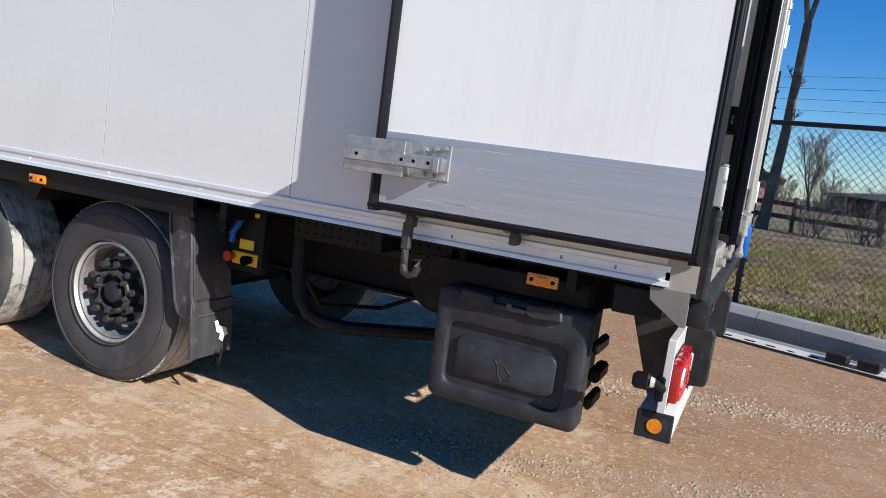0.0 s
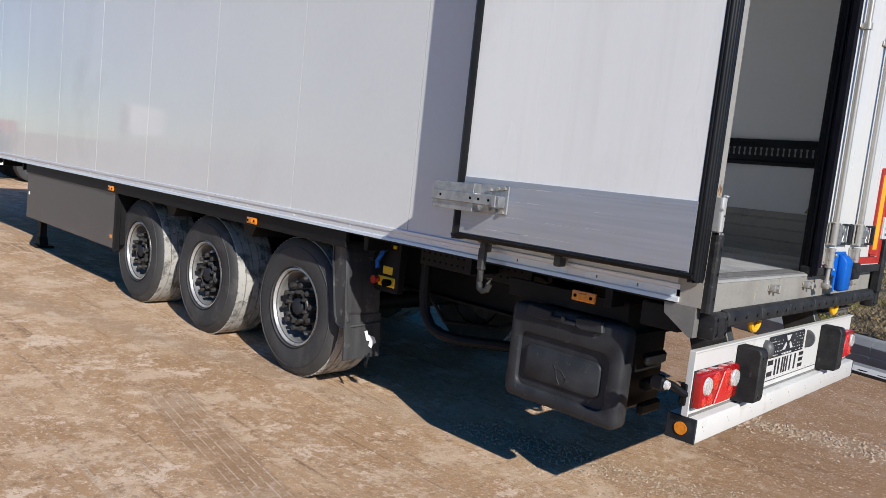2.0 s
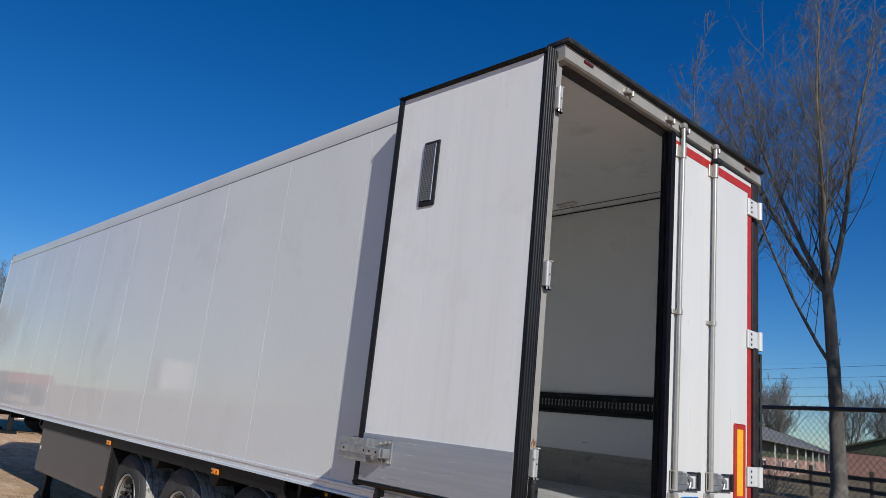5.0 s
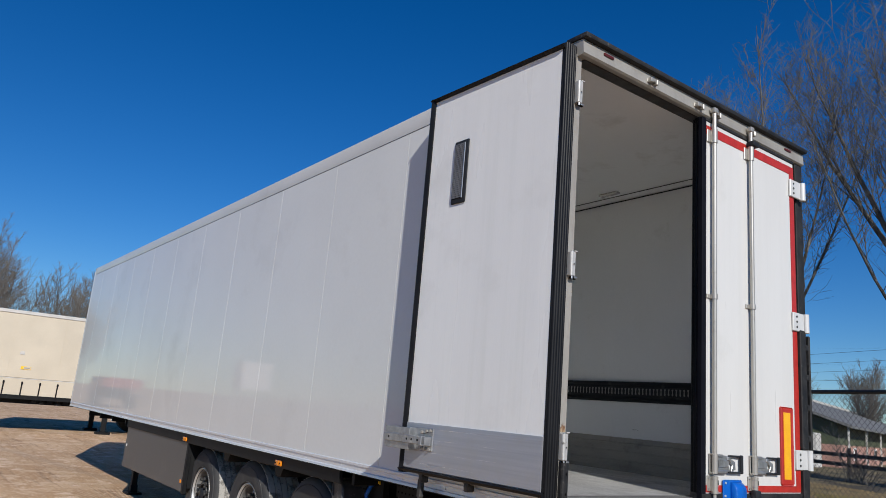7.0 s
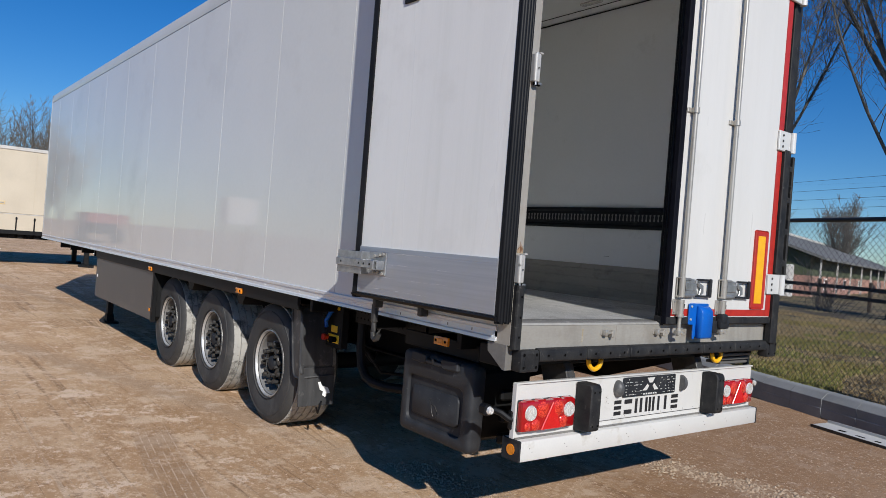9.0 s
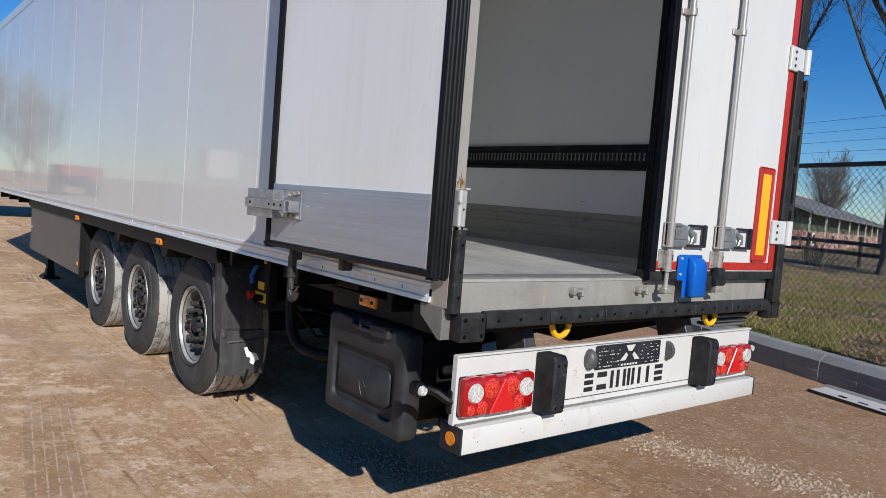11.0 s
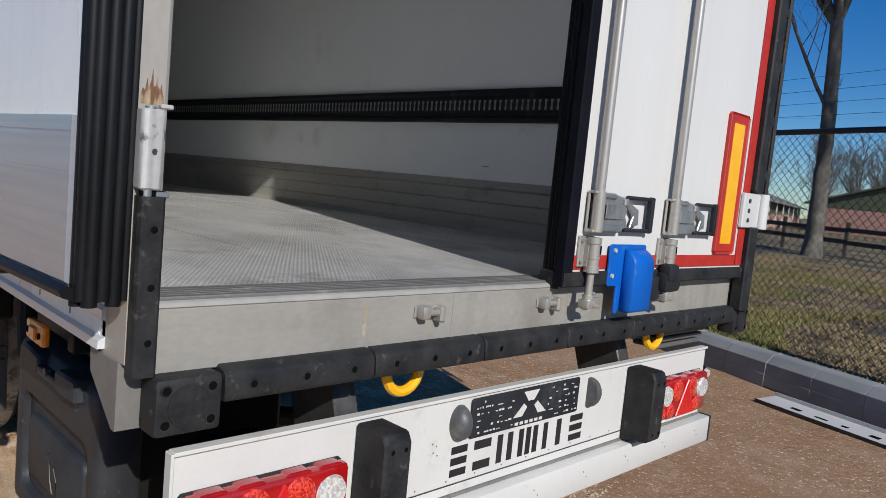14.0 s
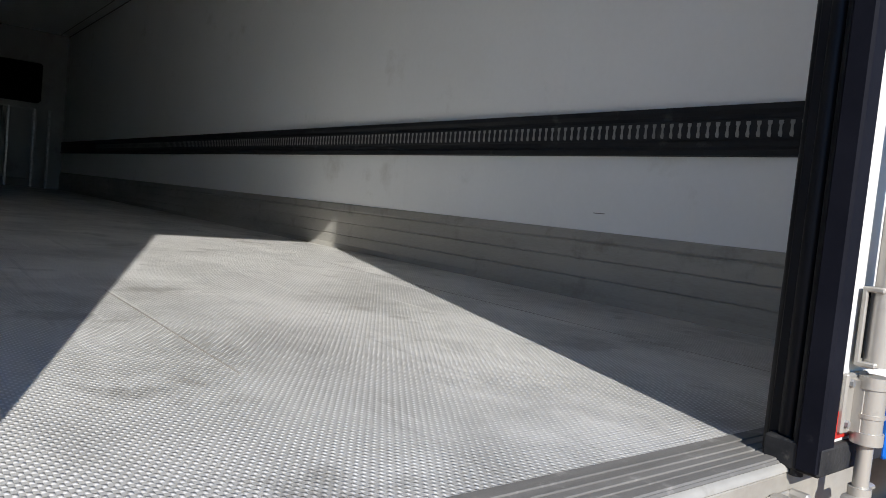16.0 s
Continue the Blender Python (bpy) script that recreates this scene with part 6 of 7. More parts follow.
def chain_fence():
    fence = thing("chain_link_fence", (-0.1, kerb_y(-0.1) + 0.50, GZ + 0.25), "black chain-link fence with barbed wire along the kerb", "fence")
    off, z0, z1 = 0.50, GZ + 0.24, 2.25
    pitch, step = 0.074, 0.041
    xa, xb = -8.0, 4.6
    v, f = [], []
    r = 0.0026

    def wire(p, q):
        p, q = Vector(p), Vector(q)
        d = (q - p).normalized()
        u = d.cross(Vector((0.35, 0.93, 0))).normalized() * r
        w = d.cross(u).normalized() * r
        i = len(v)
        for e in (p, q):
            v.extend([tuple(e + u), tuple(e - 0.5 * u + 0.87 * w), tuple(e - 0.5 * u - 0.87 * w)])
        f.extend([(i, i + 1, i + 4, i + 3), (i + 1, i + 2, i + 5, i + 4), (i + 2, i, i + 3, i + 5)])
    n, rows = int((xb - xa) / pitch), int((z1 - z0) / step)
    for i in range(n):
        for s in (1, -1):
            for j in range(rows):
                x = xa + pitch * i
                # each strand zigzags between its two neighbours
                a = (0 if j % 2 == 0 else 0.5) * pitch * s
                b = (0.5 if j % 2 == 0 else 0) * pitch * s
                pa, pb = x + a, x + b
                wire((pa, kerb_y(pa) + off + 0.002 * s, z0 + step * j), (pb, kerb_y(pb) + off - 0.002 * s, z0 + step * (j + 1)))
    me = bpy.data.meshes.new("chain_mesh")
    me.from_pydata(v, [], f)
    me.materials.append(FENCE)
    tagged(put("chain_mesh", me, fence, None, "black diamond wire mesh"), kind="stuff")
    part("top_rail", bm_rod((xa, kerb_y(xa) + off, z1), (xb, kerb_y(xb) + off, z1), 0.026, seg=10), FENCE, fence, "black top rail")
    for k in range(5):
        x = -0.06 + 2.5 * (k - 3)
        y = kerb_y(x) + off
        p = part("fence_post", bm_box(x - 0.03, x + 0.03, y - 0.03, y + 0.03, z0 - 0.3, 2.78, bev=0.004), FENCE, fence, "black square post")
        for j in range(14):
            z = 0.42 + 0.165 * j
            part("clip", bm_box(x - 0.045, x + 0.045, y - 0.045, y - 0.028, z - 0.012, z + 0.012), FENCE, p)
    for z in (2.39, 2.5, 2.61, 2.73):
        part("barbed_wire", bm_rod((xa, kerb_y(xa) + off, z), (xb, kerb_y(xb) + off, z), 0.0017, seg=4), FENCE, fence)


def limb(bm, p, d, length, r, rnd, steps, sides, bend, lift, taper=0.45):
    """One tapered limb; gives the points along it with direction and radius."""
    pts = [(p.copy(), d.copy(), r)]
    for i in range(steps):
        d = (d + Vector((rnd.uniform(-bend, bend), rnd.uniform(-bend, bend), rnd.uniform(-bend, bend) + lift))).normalized()
        p = p + d * (length / steps)
        pts.append((p.copy(), d.copy(), r * (1 - (1 - taper) * (i + 1) / steps)))
    rings = []
    for q, e, s in pts:
        t = turn_to(e)
        rings.append([bm.verts.new(q + t @ Vector((s * math.cos(2 * math.pi * j / sides), s * math.sin(2 * math.pi * j / sides), 0))) for j in range(sides)])
    for a, b in zip(rings, rings[1:]):
        for j in range(sides):
            bm.faces.new((a[j], a[(j + 1) % sides], b[(j + 1) % sides], b[j]))
    return pts


def bare_tree(name, place, height, girth, seed, label, spread=0.5, fork=0.36, group="", lean=(0, 0), thick=1.0, dense=1.0, stems=2, droop=0.0, rise=(0.35, 1.5), forks=(), sides=(), fine=2):
    """A leafless tree: trunk, a fork into a few stems, limbs, branches and fine twigs.
    forks: (bearing, lean) of each stem; sides: (height on the trunk, bearing, length, steepness) of single heavy limbs."""
    rnd = random.Random(seed)
    tree = thing(name, place, label, "tree", group)
    base = Vector(place)
    trunk, crown = bmesh.new(), bmesh.new()
    d0 = Vector((lean[0], lean[1], 1)).normalized()
    t = limb(trunk, base - Vector((0, 0, 0.15)), d0, height * fork, girth, rnd, 8, 12, 0.035, 0.03, 0.68)
    foot = [q for q in trunk.verts][:12]
    for q in foot:
        q.co += (q.co - base).normalized() * girth * 0.45
    tip, td, tr = t[-1]
    a0 = rnd.uniform(0, 6.283)
    plan = list(forks) or [(a0 + 6.283 * s / stems, rnd.uniform(0.12, 0.22) if s == 0 else rnd.uniform(0.3, 0.5)) for s in range(stems)]
    mains = []
    for s, (a, lean_s) in enumerate(plan):
        d = (td + Vector((math.cos(a), math.sin(a), 0)) * lean_s).normalized()
        ln = height * (1 - fork) * (1.0 if s == 0 else rnd.uniform(0.75, 0.95))
        mains.append((limb(trunk, tip - td * girth * 0.6, d, ln, tr * (0.72 if s == 0 else 0.6), rnd, 10, 8, 0.06, 0.07, 0.08), ln))
    for h, a, ln, up in sides:
        k = max(1, min(7, round(8 * h / (height * fork))))
        d = Vector((math.cos(a), math.sin(a), up)).normalized()
        mains.append((limb(trunk, t[k][0], d, ln, t[k][2] * 0.30, rnd, 10, 7, 0.05, 0.06, 0.1), ln))
    lim2 = []
    for pts, ln in [(t, height * fork * 0.9)] + mains:
        count = int((4 if pts is t else 21) * dense)
        for i in range(count):
            f = (0.45 + 0.5 * rnd.random()) if pts is t else 0.12 + 0.84 * (i + rnd.random() * 0.7) / count
            k = min(len(pts) - 2, int(f * (len(pts) - 1)))
            q = pts[k][0].lerp(pts[k + 1][0], f * (len(pts) - 1) - k)
            a = rnd.uniform(0, 6.283)
            d = (Vector((math.cos(a), math.sin(a), rnd.uniform(*rise))).normalized() + pts[k][1] * 0.35).normalized()
            l2 = height * (0.25 * (1 - f) + 0.07) * rnd.uniform(0.65, 1.2) * (spread / 0.5) * (0.22 if pts is t else 1)
            rr = max(0.0115 * thick, pts[k][2] * rnd.uniform(0.20, 0.34))
            lim2.append((limb(trunk, q, d, l2, rr, rnd, 7, 5, 0.12, 0.07 - droop, 0.18), l2))
    for pts, ln in lim2:
        for k in range(int(8 * dense)):
            p, d, r = pts[rnd.randint(1, 7)]
            side = Vector((rnd.uniform(-1, 1), rnd.uniform(-1, 1), rnd.uniform(-0.2, 1))).normalized()
            e = (d * 0.75 + side * 0.8).normalized()
            l3 = ln * rnd.uniform(0.22, 0.45)
            sub = limb(crown, p, e, l3, max(0.0072 * thick, r * 0.34), rnd, 5, 4, 0.17, 0.05 - droop, 0.3)
            for j in range(int(5 * dense)):
                p, d2, r2 = sub[rnd.randint(1, 5)]
                side = Vector((rnd.uniform(-1, 1), rnd.uniform(-1, 1), rnd.uniform(-0.3, 1))).normalized()
                tw = limb(crown, p, (d2 * 0.7 + side * 0.8).normalized(), l3 * rnd.uniform(0.3, 0.7), 0.005 * thick, rnd, 3, 3, 0.2, 0.02 - droop, 0.45)
                for m in range(fine):
                    p, d3, r3 = tw[rnd.randint(1, 3)]
                    side = Vector((rnd.uniform(-1, 1), rnd.uniform(-1, 1), rnd.uniform(-0.4, 0.8))).normalized()
                    limb(crown, p, (d3 * 0.6 + side * 0.8).normalized(), l3 * rnd.uniform(0.12, 0.3), 0.003 * thick, rnd, 2, 3, 0.2, 0.0, 0.5)
    part("trunk", trunk, BARK, tree, "grey-brown trunk and limbs", smooth=60)
    tagged(part("crown", crown, TWIG, tree, "bare twigs without leaves", smooth=0), kind="stuff")
    return tree


def wooden_fence():
    fence = thing("wooden_fence", (-6, 24.4, 0.35), "dark weathered wooden post-and-rail fence behind the trees", "fence")
    def fy(x):
        return 23.6 + (-0.42 * (x + 4) if x < 2 else -2.52 - 0.12 * (x - 2))
    post = mesh_of("fence_post", bm_box(-0.06, 0.06, -0.05, 0.05, -0.3, 1.12, bev=0.012), WOOD)
    rnd = random.Random(6)
    for k in range(16):
        x = -24 + 2.25 * k
        put("fence_post", post, fence, pose(x, fy(x), 0.36, rnd.uniform(-2, 2), rnd.uniform(-2, 2), 0))
        for z in (0.78, 1.16):
            bm = bmesh.new()
            dz = rnd.uniform(-0.03, 0.03)
            prism(bm, [(x - 0.05, fy(x) - 0.09), (x + 2.3, fy(x + 2.3) - 0.09), (x + 2.3, fy(x + 2.3) - 0.05), (x - 0.05, fy(x) - 0.05)], "z", z + dz, z + dz + 0.14)
            part("rail", bm, WOOD, fence, smooth=0)


def barn():
    # long low livestock barn: near gable at the corner, long side running away
    c = Vector((-15.6, 36.6, 0.3))
    u = Vector((-0.27, 0.963, 0)).normalized()
    g = Vector((-0.963, -0.27, 0)).normalized()
    ob = thing("barn", c, "long low farm barn, green cladding over faded brick, grey roof", "barn")
    m = Matrix.Translation(c) @ Matrix((u.to_4d(), g.to_4d(), (0, 0, 1, 0), (0, 0, 0, 1))).transposed()
    m = Matrix(((u.x, g.x, 0, c.x), (u.y, g.y, 0, c.y), (0, 0, 1, c.z), (0, 0, 0, 1)))
    long_, wide, eave, ridge = 60, 13, 2.35, 4.6

    def p(name, bm, material, label="", parent=ob):
        bm.transform(m)
        bmesh.ops.recalc_face_normals(bm, faces=bm.faces[:])
        return part(name, bm, material, parent, label, smooth=0)
    p("brick_wall", bm_box(0, long_, 0, wide, 0, 1.25), BARN_BRICK, "faded pink brick base")
    p("clad_wall", bm_box(0.03, long_ - 0.03, 0.03, wide - 0.03, 1.25, eave), BARN_GREEN, "green steel cladding")
    bm = bmesh.new()
    prism(bm, [(0.05, eave), (wide - 0.05, eave), (wide / 2, ridge - 0.1)], "x", 0.05, long_ - 0.05)
    p("gable", bm, BARN_GREEN, "green gable")
    for s in (0, 1):
        bm = bmesh.new()
        y0, y1 = (-0.7, wide / 2) if s == 0 else (wide + 0.7, wide / 2)
        zz = eave - 0.22
        prism(bm, [(y0, zz), (y1, ridge), (y1, ridge + 0.14), (y0, zz + 0.14)], "x", -0.5, long_ + 0.5)
        p("roof", bm, BARN_ROOF, "grey corrugated roof slope")
    p("ridge_cap", bm_box(-0.5, long_ + 0.5, wide / 2 - 0.3, wide / 2 + 0.3, ridge + 0.06, ridge + 0.25), PALE, "pale ridge cap")
    for k in range(9):
        x = 0.1 + 6.0 * k
        p("post", bm_box(x, x + 0.09, -0.5, -0.41, 0, eave - 0.05), PALE, "white roof post")
    for k in range(5):
        x = 4.5 + 8 * k
        w = p("window", bm_box(x, x + 0.9, -0.05, 0.04, 0.45, 1.15), WHITE_CHIP, "white framed window")
        p("pane", bm_box(x + 0.1, x + 0.8, -0.07, -0.045, 0.53, 1.07), GLASS_DARK, "", w)
    bx = p("feed_bin", bm_box(-3.2, -2.2, 0.4, 1.4, 0.0, 1.75, bev=0.05), PALE, "pale bin by the gable")
    p("hatch", bm_box(-3.24, -3.18, 0.6, 1.2, 0.9, 1.5), GLASS_DARK, "", bx)


def shed(x0, x1, y0, eave, rise, wall_m, roof_m, label):
    ob = thing("shed", ((x0 + x1) / 2, y0, 0.3), label, "shed")
    mid = (x0 + x1) / 2
    part("wall", bm_box(x0 + 0.3, x1 - 0.3, y0, y0 + 30, 0.2, eave), wall_m, ob, "shed wall")
    bm = bmesh.new()
    prism(bm, [(x0 + 0.3, eave), (x1 - 0.3, eave), (x1 - 0.3, eave + 0.3), (mid, eave + rise - 0.2), (x0 + 0.3, eave + 0.3)], "y", y0 - 0.05, y0 + 29.9)
    part("gable", bm, roof_m, ob, "clad gable", smooth=0)
    for s in (0, 1):
        bm = bmesh.new()
        e = x0 - 0.3 if s == 0 else x1 + 0.3
        prism(bm, [(e, eave + 0.12), (mid, eave + rise - 0.1), (mid, eave + rise + 0.05), (e, eave + 0.27)], "y", y0 - 0.5, y0 + 30.4)
        part("roof", bm, BARN_ROOF if wall_m is CHASSIS else roof_m, ob, "roof slope", smooth=0)
    bm = bm_box(mid - 1.6, mid + 1.6, y0 - 0.08, y0 + 0.02, 0.3, 2.2)
    part("door", bm, GLASS_DARK, ob, "dark barn door")


def bush(place, seed):
    rnd = random.Random(seed)
    ob = thing("bush", place, "leafless twiggy bush by the fence", "bush", "bushes by the fence")
    bm = bmesh.new()
    for k in range(26):
        a = rnd.uniform(0, 6.283)
        t = limb(bm, Vector(place) + Vector((rnd.uniform(-0.4, 0.4), rnd.uniform(-0.3, 0.3), -0.05)), Vector((0.6 * math.cos(a), 0.6 * math.sin(a), 1)).normalized(), rnd.uniform(0.9, 1.9), 0.014, rnd, 5, 3, 0.2, 0.02, 0.3)
        for j in range(6):
            p, d, r = t[rnd.randint(1, 5)]
            limb(bm, p, (d + Vector((rnd.uniform(-1, 1), rnd.uniform(-1, 1), rnd.uniform(-0.3, 0.8)))).normalized(), rnd.uniform(0.3, 0.7), 0.007, rnd, 3, 3, 0.25, 0, 0.4)
    tagged(part("brushwood", bm, TWIG, ob, "bare twigs", smooth=0), kind="stuff")


def scrap():
    # white metal tray lying along the kerb, two black blocks on its end
    ob = thing("metal_tray", (0.22, 4.97, GZ), "white folded metal strip with slots lying by the kerb", "metal strip")
    s = math.degrees(math.atan(-0.29))
    m = pose(0.22, 4.97, GZ + 0.035, 3, 0, s)

    def p(name, bm, material, parent, label=""):
        bm.transform(m)
        return part(name, bm, material, parent, label)
    base = p("strip", bm_box(-1.15, 1.15, -0.12, 0.12, 0.0, 0.006, bev=0.001), WHITE_PAINT, ob, "white painted strip")
    p("edge", bm_box(-1.15, 1.15, -0.124, -0.118, -0.05, 0.012), HUB, ob, "dark folded edge")
    p("edge", bm_box(-1.15, 1.15, 0.116, 0.122, 0.0, 0.035), WHITE_PAINT, ob, "white folded edge")
    rnd = random.Random(12)
    for k in range(8):
        x = -0.9 + 0.2 * k
        p("slot", bm_box(x, x + rnd.uniform(0.05, 0.12), -0.05, -0.03 + rnd.uniform(0, 0.03), 0.0055, 0.008), HOLE, ob)
    for k, x in enumerate((0.72, 0.98)):
        t = bm_box(x - 0.09, x + 0.09, -0.07, 0.08, 0.012, 0.10, bev=0.01)
        t.transform(m)
        ob2 = part("rubber_block", t, BUMPER)
        tagged(ob2, "black rubber block lying on the white metal strip", "rubber block", "rubber blocks")


def gravel():
    """Loose stones, denser on the gravel strips."""
    rnd = np.random.RandomState(8)
    unit = [(1, 0, 0), (-1, 0, 0), (0, 1, 0), (0, -1, 0), (0, 0, 1), (0, 0, -0.6)]
    tri = [(0, 2, 4), (2, 1, 4), (1, 3, 4), (3, 0, 4), (2, 0, 5), (1, 2, 5), (3, 1, 5), (0, 3, 5)]
    v, f = [], []
    for k in range(26000):
        if k < 15200:
            x, y = rnd.uniform(-9, 3.5), rnd.uniform(-3.2, 5.2)
            s = 0.0028 + 0.0075 * rnd.rand() ** 4
        else:
            # two gravel ridges running along the yard
            x = rnd.uniform(-1.7, 0.8) if k < 18600 else rnd.uniform(-2.5, 4)
            y = (1.0 + 0.3 * x if k < 18600 else 2.62 + 0.2 * x) + rnd.normal(0, 0.13)
            s = 0.003 + (0.011 if k < 18600 else 0.019) * rnd.rand() ** 3
        a = rnd.uniform(0, 6.28)
        c, q = math.cos(a), math.sin(a)
        sx, sy, sz = s * rnd.uniform(0.7, 1.4), s * rnd.uniform(0.7, 1.3), s * rnd.uniform(0.4, 0.8)
        z = GZ + 0.035 * (noise.noise((x * 0.35, y * 0.35, 0)) + 0.4 * noise.noise((x * 1.1, y * 1.1, 3)))
        i = len(v)
        v += [(x + c * px * sx - q * py * sy, y + q * px * sx + c * py * sy, z + pz * sz) for px, py, pz in unit]
        f += [(i + a_, i + b_, i + c_) for a_, b_, c_ in tri]
    me = bpy.data.meshes.new("gravel")
    me.from_pydata(v, [], f)
    me.materials.append(STONE)
    tagged(new("gravel", me), "loose pale gravel stones on the earth yard", "gravel", kind="stuff")


def curtain_trailer():
    x, y0, y1 = -22.0, -0.75, 7.6
    ob = thing("curtain_trailer", (x - 1.3, y0, GZ), "cream curtain-sided trailer on landing legs, parked across the yard", "trailer")
    part("curtain", bm_box(x - 2.5, x, y0, y1, 1.53, 3.42, bev=0.02), CURTAIN, ob, "cream tarpaulin curtain")
    part("top_rail", bm_box(x - 2.52, x + 0.025, y0 - 0.01, y1, 3.40, 3.50, bev=0.01), PALE, ob, "pale top rail")
    part("lower_band", bm_box(x - 2.5, x + 0.006, y0, y1, 1.05, 1.53), CURTAIN, ob, "cream lower skirt")
    part("side_rail", bm_box(x - 2.5, x + 0.02, y0, y1, 0.93, 1.05), CHASSIS, ob, "black side rail")
    part("hem", bm_box(x - 0.01, x + 0.012, y0, y1, 1.515, 1.535), PALE, ob)
    for k in range(16):
        y = -0.27 + 0.475 * k
        st = part("strap", bm_box(x, x + 0.022, y - 0.018, y + 0.018, 1.03, 1.44, bev=0.004), CHASSIS, ob)
        part("buckle", bm_box(x + 0.018, x + 0.034, y - 0.026, y + 0.026, 1.36, 1.43, bev=0.006), CHASSIS, st)
    for k in range(6):
        y = y0 + 1.35 * k + 0.5
        part("pillar_line", bm_box(x - 0.01, x + 0.006, y, y + 0.014, 1.55, 3.38), CURTAIN, ob)
    lab = part("label_plate", bm_box(x, x + 0.01, 0.09, 0.36, 1.79, 1.88), YELLOW_SIGN, ob, "yellow-edged label plate")
    part("label_field", bm_box(x + 0.01, x + 0.013, 0.165, 0.35, 1.80, 1.87), CURTAIN, lab)
    part("label_bar", bm_box(x + 0.013, x + 0.015, 0.18, 0.33, 1.822, 1.85), STEEL_POST, lab)
    part("label_plate", bm_box(x, x + 0.01, 0.0, 0.12, 2.22, 2.31), PALE, ob, "pale label plate")
    for xx in (x - 0.25, x - 2.1):
        leg = part("landing_leg", bm_box(xx - 0.07, xx + 0.07, 2.63, 2.77, 0.1, 0.95, bev=0.01), CHASSIS, ob, "dark landing leg")
        part("foot", bm_box(xx - 0.16, xx + 0.16, 2.50, 2.90, GZ - 0.01, 0.10, bev=0.015), CHASSIS, leg)
    board = part("marker_board", bm_box(x - 0.15, x - 0.12, 2.86, 3.30, 0.46, 0.66, bev=0.004), WHITE_CHIP, ob, "white board beside the leg")
    for y in (2.95, 3.12):
        part("bolt", bm_rod((x - 0.121, y, 0.54), (x - 0.115, y, 0.54), 0.03, seg=10), CHASSIS, board)
    part("under_beam", bm_box(x - 2.2, x - 0.3, y0 + 0.3, y1, 0.80, 0.94), CHASSIS, ob, "black frame under the floor")
    for k in range(5):
        y = 0.55 + 0.22 * k
        part("coupling_gear", bm_box(x - 0.9, x - 0.12, y, y + 0.12, 0.84 - 0.025 * (k % 2), 0.94, bev=0.01), CHASSIS, ob)
    for k in range(3):
        for xx in (x - 0.3, x - 2.2):
            y = 4.0 + 1.31 * k
            part("wheel", bm_rod((xx - 0.17, y, 0.5), (xx + 0.17, y, 0.5), 0.49, seg=24), TYRE, ob)


def box_truck(place, body, label, length=7.0, floor=1.0, top=3.7):
    x, y = place
    ob = thing("box_truck", (x - length / 2, y, GZ), label, "truck", "parked trucks")
    part("cargo_box", bm_box(x - length, x, y - 1.25, y + 1.25, floor, top, bev=0.03), body, ob, "cargo box")
    part("cab", bm_box(x - length - 2.0, x - length - 0.15, y - 1.2, y + 1.2, 0.7, min(3.0, top), bev=0.12, seg=2), body, ob, "driver cab")
    part("windscreen", bm_box(x - length - 2.02, x - length - 1.9, y - 1.0, y + 1.0, min(1.8, top - 0.9), min(2.7, top - 0.2), bev=0.03), GLASS_DARK, ob)
    part("frame", bm_box(x - length - 1.9, x, y - 0.5, y + 0.5, 0.6, floor), CHASSIS, ob)
    for dx in (1.2, 2.5, length + 1.0):
        for s in (-1, 1):
            part("wheel", bm_rod((x - dx, y + s * 0.95, 0.5), (x - dx, y + s * 1.22, 0.5), 0.49, seg=24), TYRE, ob)


def reflected_box(x, y):
    ob = thing("reflected_box", (x - 0.8, y, GZ), "white box on legs, added for its reflection in the trailer side", "container")
    part("body", bm_box(x - 1.6, x, y - 1.25, y + 1.25, 1.95, 4.08, bev=0.03), WHITE_CHIP, ob, "white box body")
    for s in (-1.1, 1.1):
        part("door_bar", bm_rod((x + 0.02, y + s * 0.4, 2.0), (x + 0.02, y + s * 0.4, 4.0), 0.02, seg=8), PALE, ob)
        for dx in (-1.4, -0.2):
            part("leg", bm_box(x + dx - 0.05, x + dx + 0.05, y + s - 0.05, y + s + 0.05, GZ, 1.95), PALE, ob)


def power_lines():
    ob = thing("power_line", (-60, 75, 0.4), "thin overhead power lines far behind the fence", "power line")
    for z, y in ((11.2, 75), (9.6, 75.6), (8.0, 75), (6.6, 75.6)):
        part("wire", tube(bmesh.new(), [(-140 + 18 * i, y, z + 0.0006 * (-140 + 18 * i + 30) ** 2) for i in range(13)], 0.0028, seg=3), FENCE, ob)
    part("pole", bm_rod((-125, 75.3, 0), (-125, 75.3, 13), 0.16, 0.1), WOOD, ob)
    part("pole", bm_rod((70, 75.3, 0), (70, 75.3, 13), 0.16, 0.1), WOOD, ob)


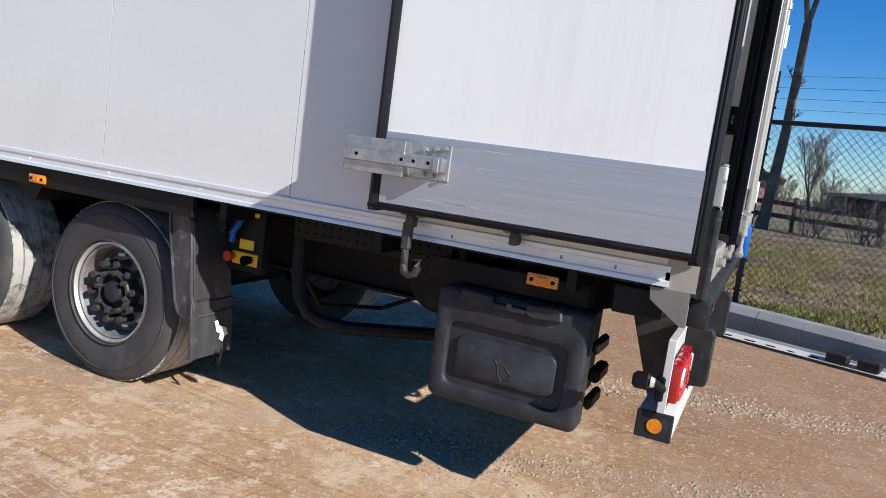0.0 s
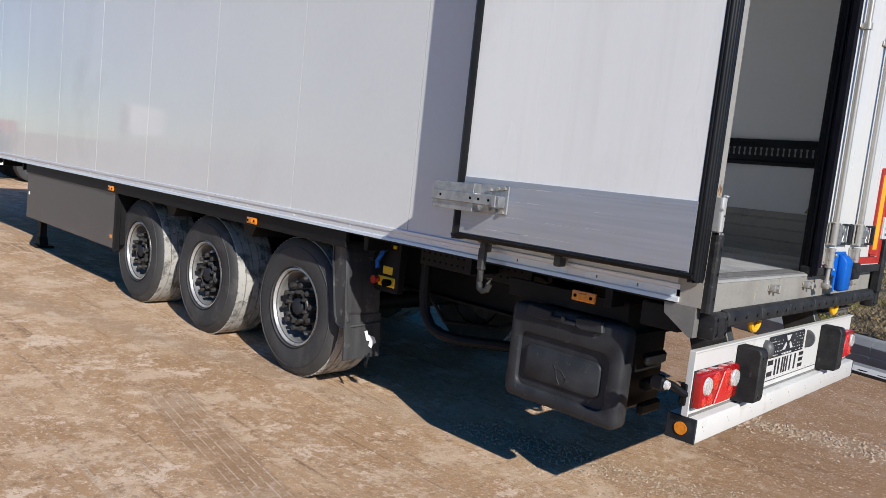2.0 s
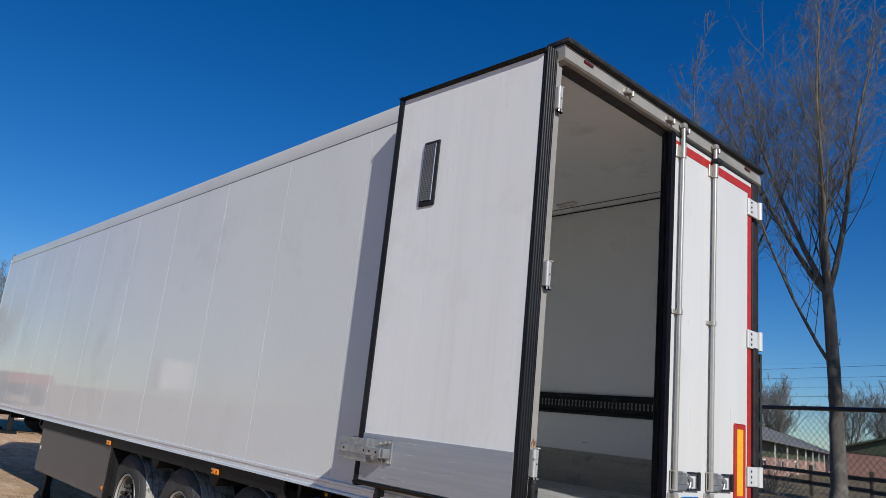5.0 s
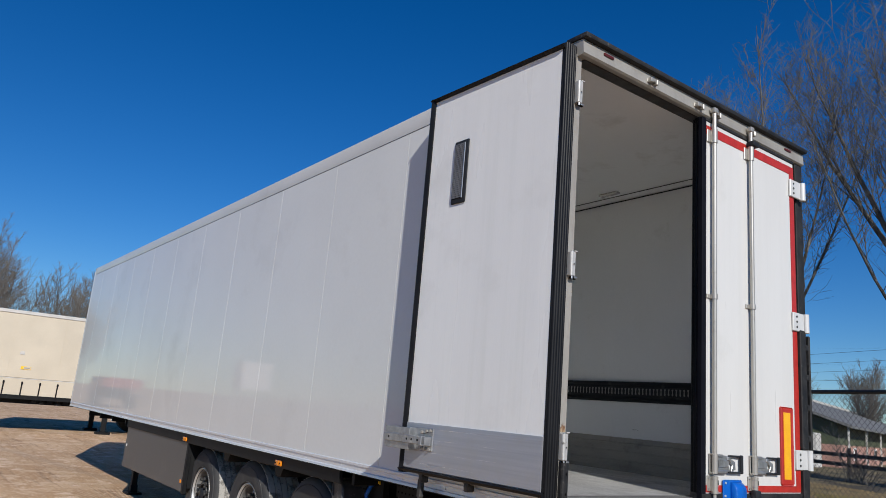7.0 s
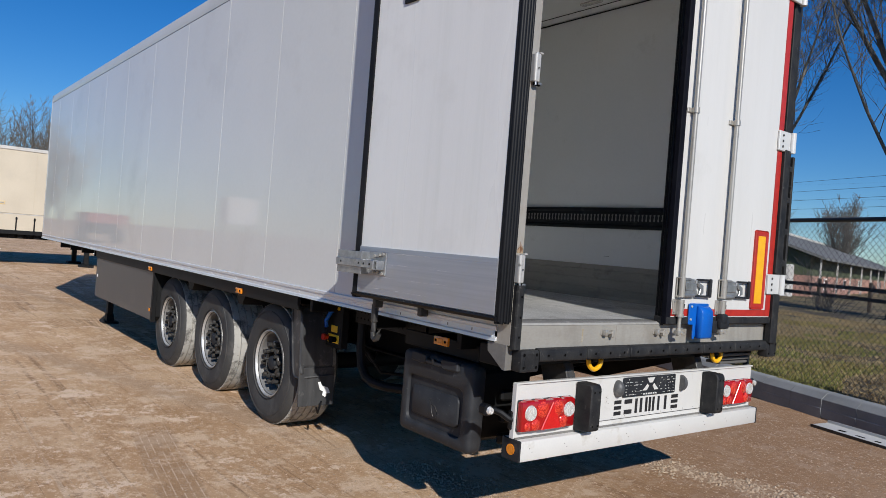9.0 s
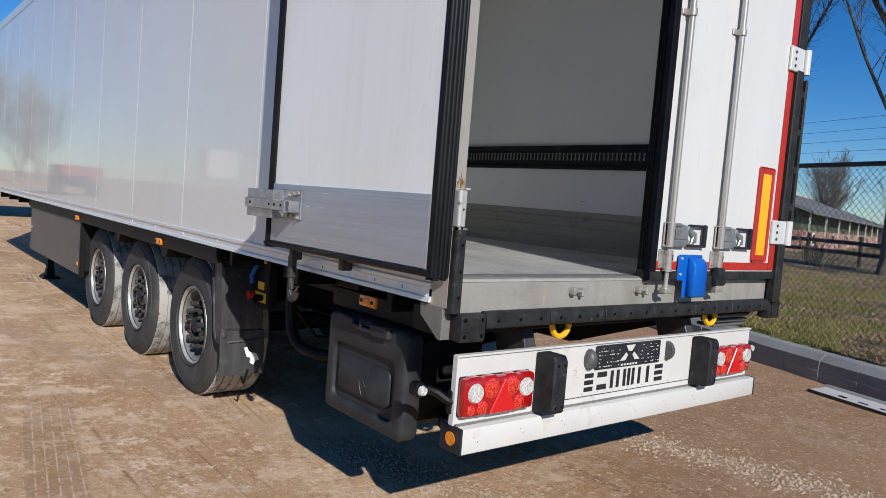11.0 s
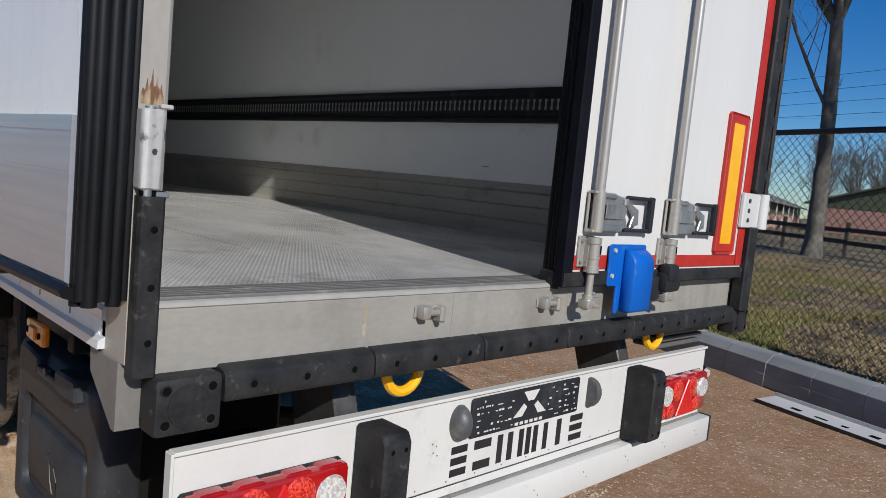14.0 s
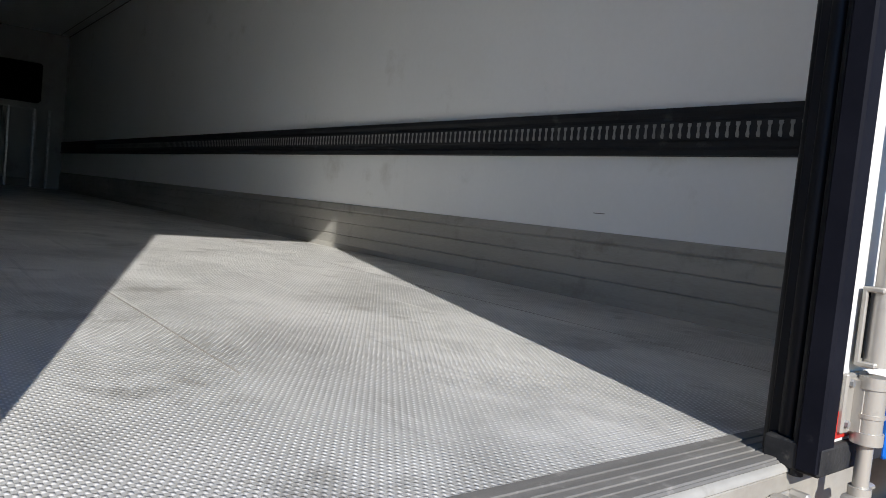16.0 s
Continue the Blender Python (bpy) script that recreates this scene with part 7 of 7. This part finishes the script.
shed(-21.3, 0.5, 66, 2.6, 3.6, BARN_BRICK, BARN_GREEN, "distant barn with a dark green gable over a pink brick wall")
# its solid near-black wall stands in for the shade inside an open side
shed(6, 30, 74, 2.2, 1.6, CHASSIS, PALE, "distant low shed with a pale gable, open side painted black as shade")
kerb(), turf(), chain_fence(), wooden_fence(), barn(), scrap(), gravel()
curtain_trailer(), power_lines()
# out-of-view white box, added for the bright square mirrored in the trailer side
reflected_box(-52, -19.9)
box_truck((-48, -9.2), TRUCK_RED, "low red flat truck parked on the far yard", 2.0, 1.3, 1.95)
yard = "trees behind the fence"
t1 = bare_tree("tree", (-6.0, 21.5, 0.36), 17.5, 0.25, 11, "tall bare tree, grey forked trunk, low side limb", 0.50, 0.39, yard, dense=0.9, thick=1.3, rise=(0.8, 2.4),
               forks=((1.2, 0.10), (3.5, 0.34), (0.4, 0.36), (3.0, 0.62), (5.2, 0.3), (2.0, 0.5)), sides=((3.9, 3.53, 8.5, 1.55),))
t2 = bare_tree("tree", (-0.1, 21.2, 0.36), 15.0, 0.17, 23, "bare slender tree with a slight lean behind the fence", 0.5, 0.42, yard, lean=(0.06, 0), dense=1.1, thick=1.4, rise=(0.5, 1.7), stems=3)
t3 = bare_tree("tree", (-10.4, 21.0, 0.36), 16.0, 0.16, 37, "tall bare slender tree with upright stems behind the fence", 0.50, 0.26, yard, dense=0.95, thick=1.3, stems=6, rise=(1.0, 2.4))
t4 = copy_thing(t1, pose(4.6, 19.6, 0.36, 0, 0, 130))
t5 = copy_thing(t3, pose(-12.6, 21.8, -2.2, 0, 0, 70))
far = bare_tree("tree", (-45, 88, 0.4), 9.5, 0.3, 51, "broad bare tree beyond the barn", 0.85, 0.16, "far trees", thick=3.0, stems=4, dense=0.85, fine=0)
for k, (x, y, r) in enumerate(((-26, 82, 40), (-22.5, 84, 160), (4, 98, 250), (16, 94, 20), (-60, 84, 100), (-32.3, 80, 215), (-34.8, 85, 300), (-20.5, 86, 75))):
    copy_thing(far, pose(x, y, 0.4, 0, 0, r))
for k in range(9):
    copy_thing(far, pose(-6 + 6.5 * k, 104 + 3 * (k % 3), -4.2 - 0.5 * (k % 2), 0, 0, 77 * k))
wood = bare_tree("tree", (-72, 3, GZ), 14.0, 0.24, 77, "bare tree in the row behind the trailers", 0.62, 0.2, "tree row", thick=2.2, stems=4, dense=0.9, fine=0)
rt = random.Random(15)
for k in range(34):
    copy_thing(wood, pose(-62 - rt.uniform(0, 26), -12 + 1.6 * k + rt.uniform(-1.2, 1.2), GZ - rt.uniform(0, 2.5), 0, 0, rt.uniform(0, 360)))
for k, (x, y) in enumerate(((1.3, 20.6), (2.6, 20.4), (-8.6, 22.6))):
    bush((x, y, 0.36), 60 + k)
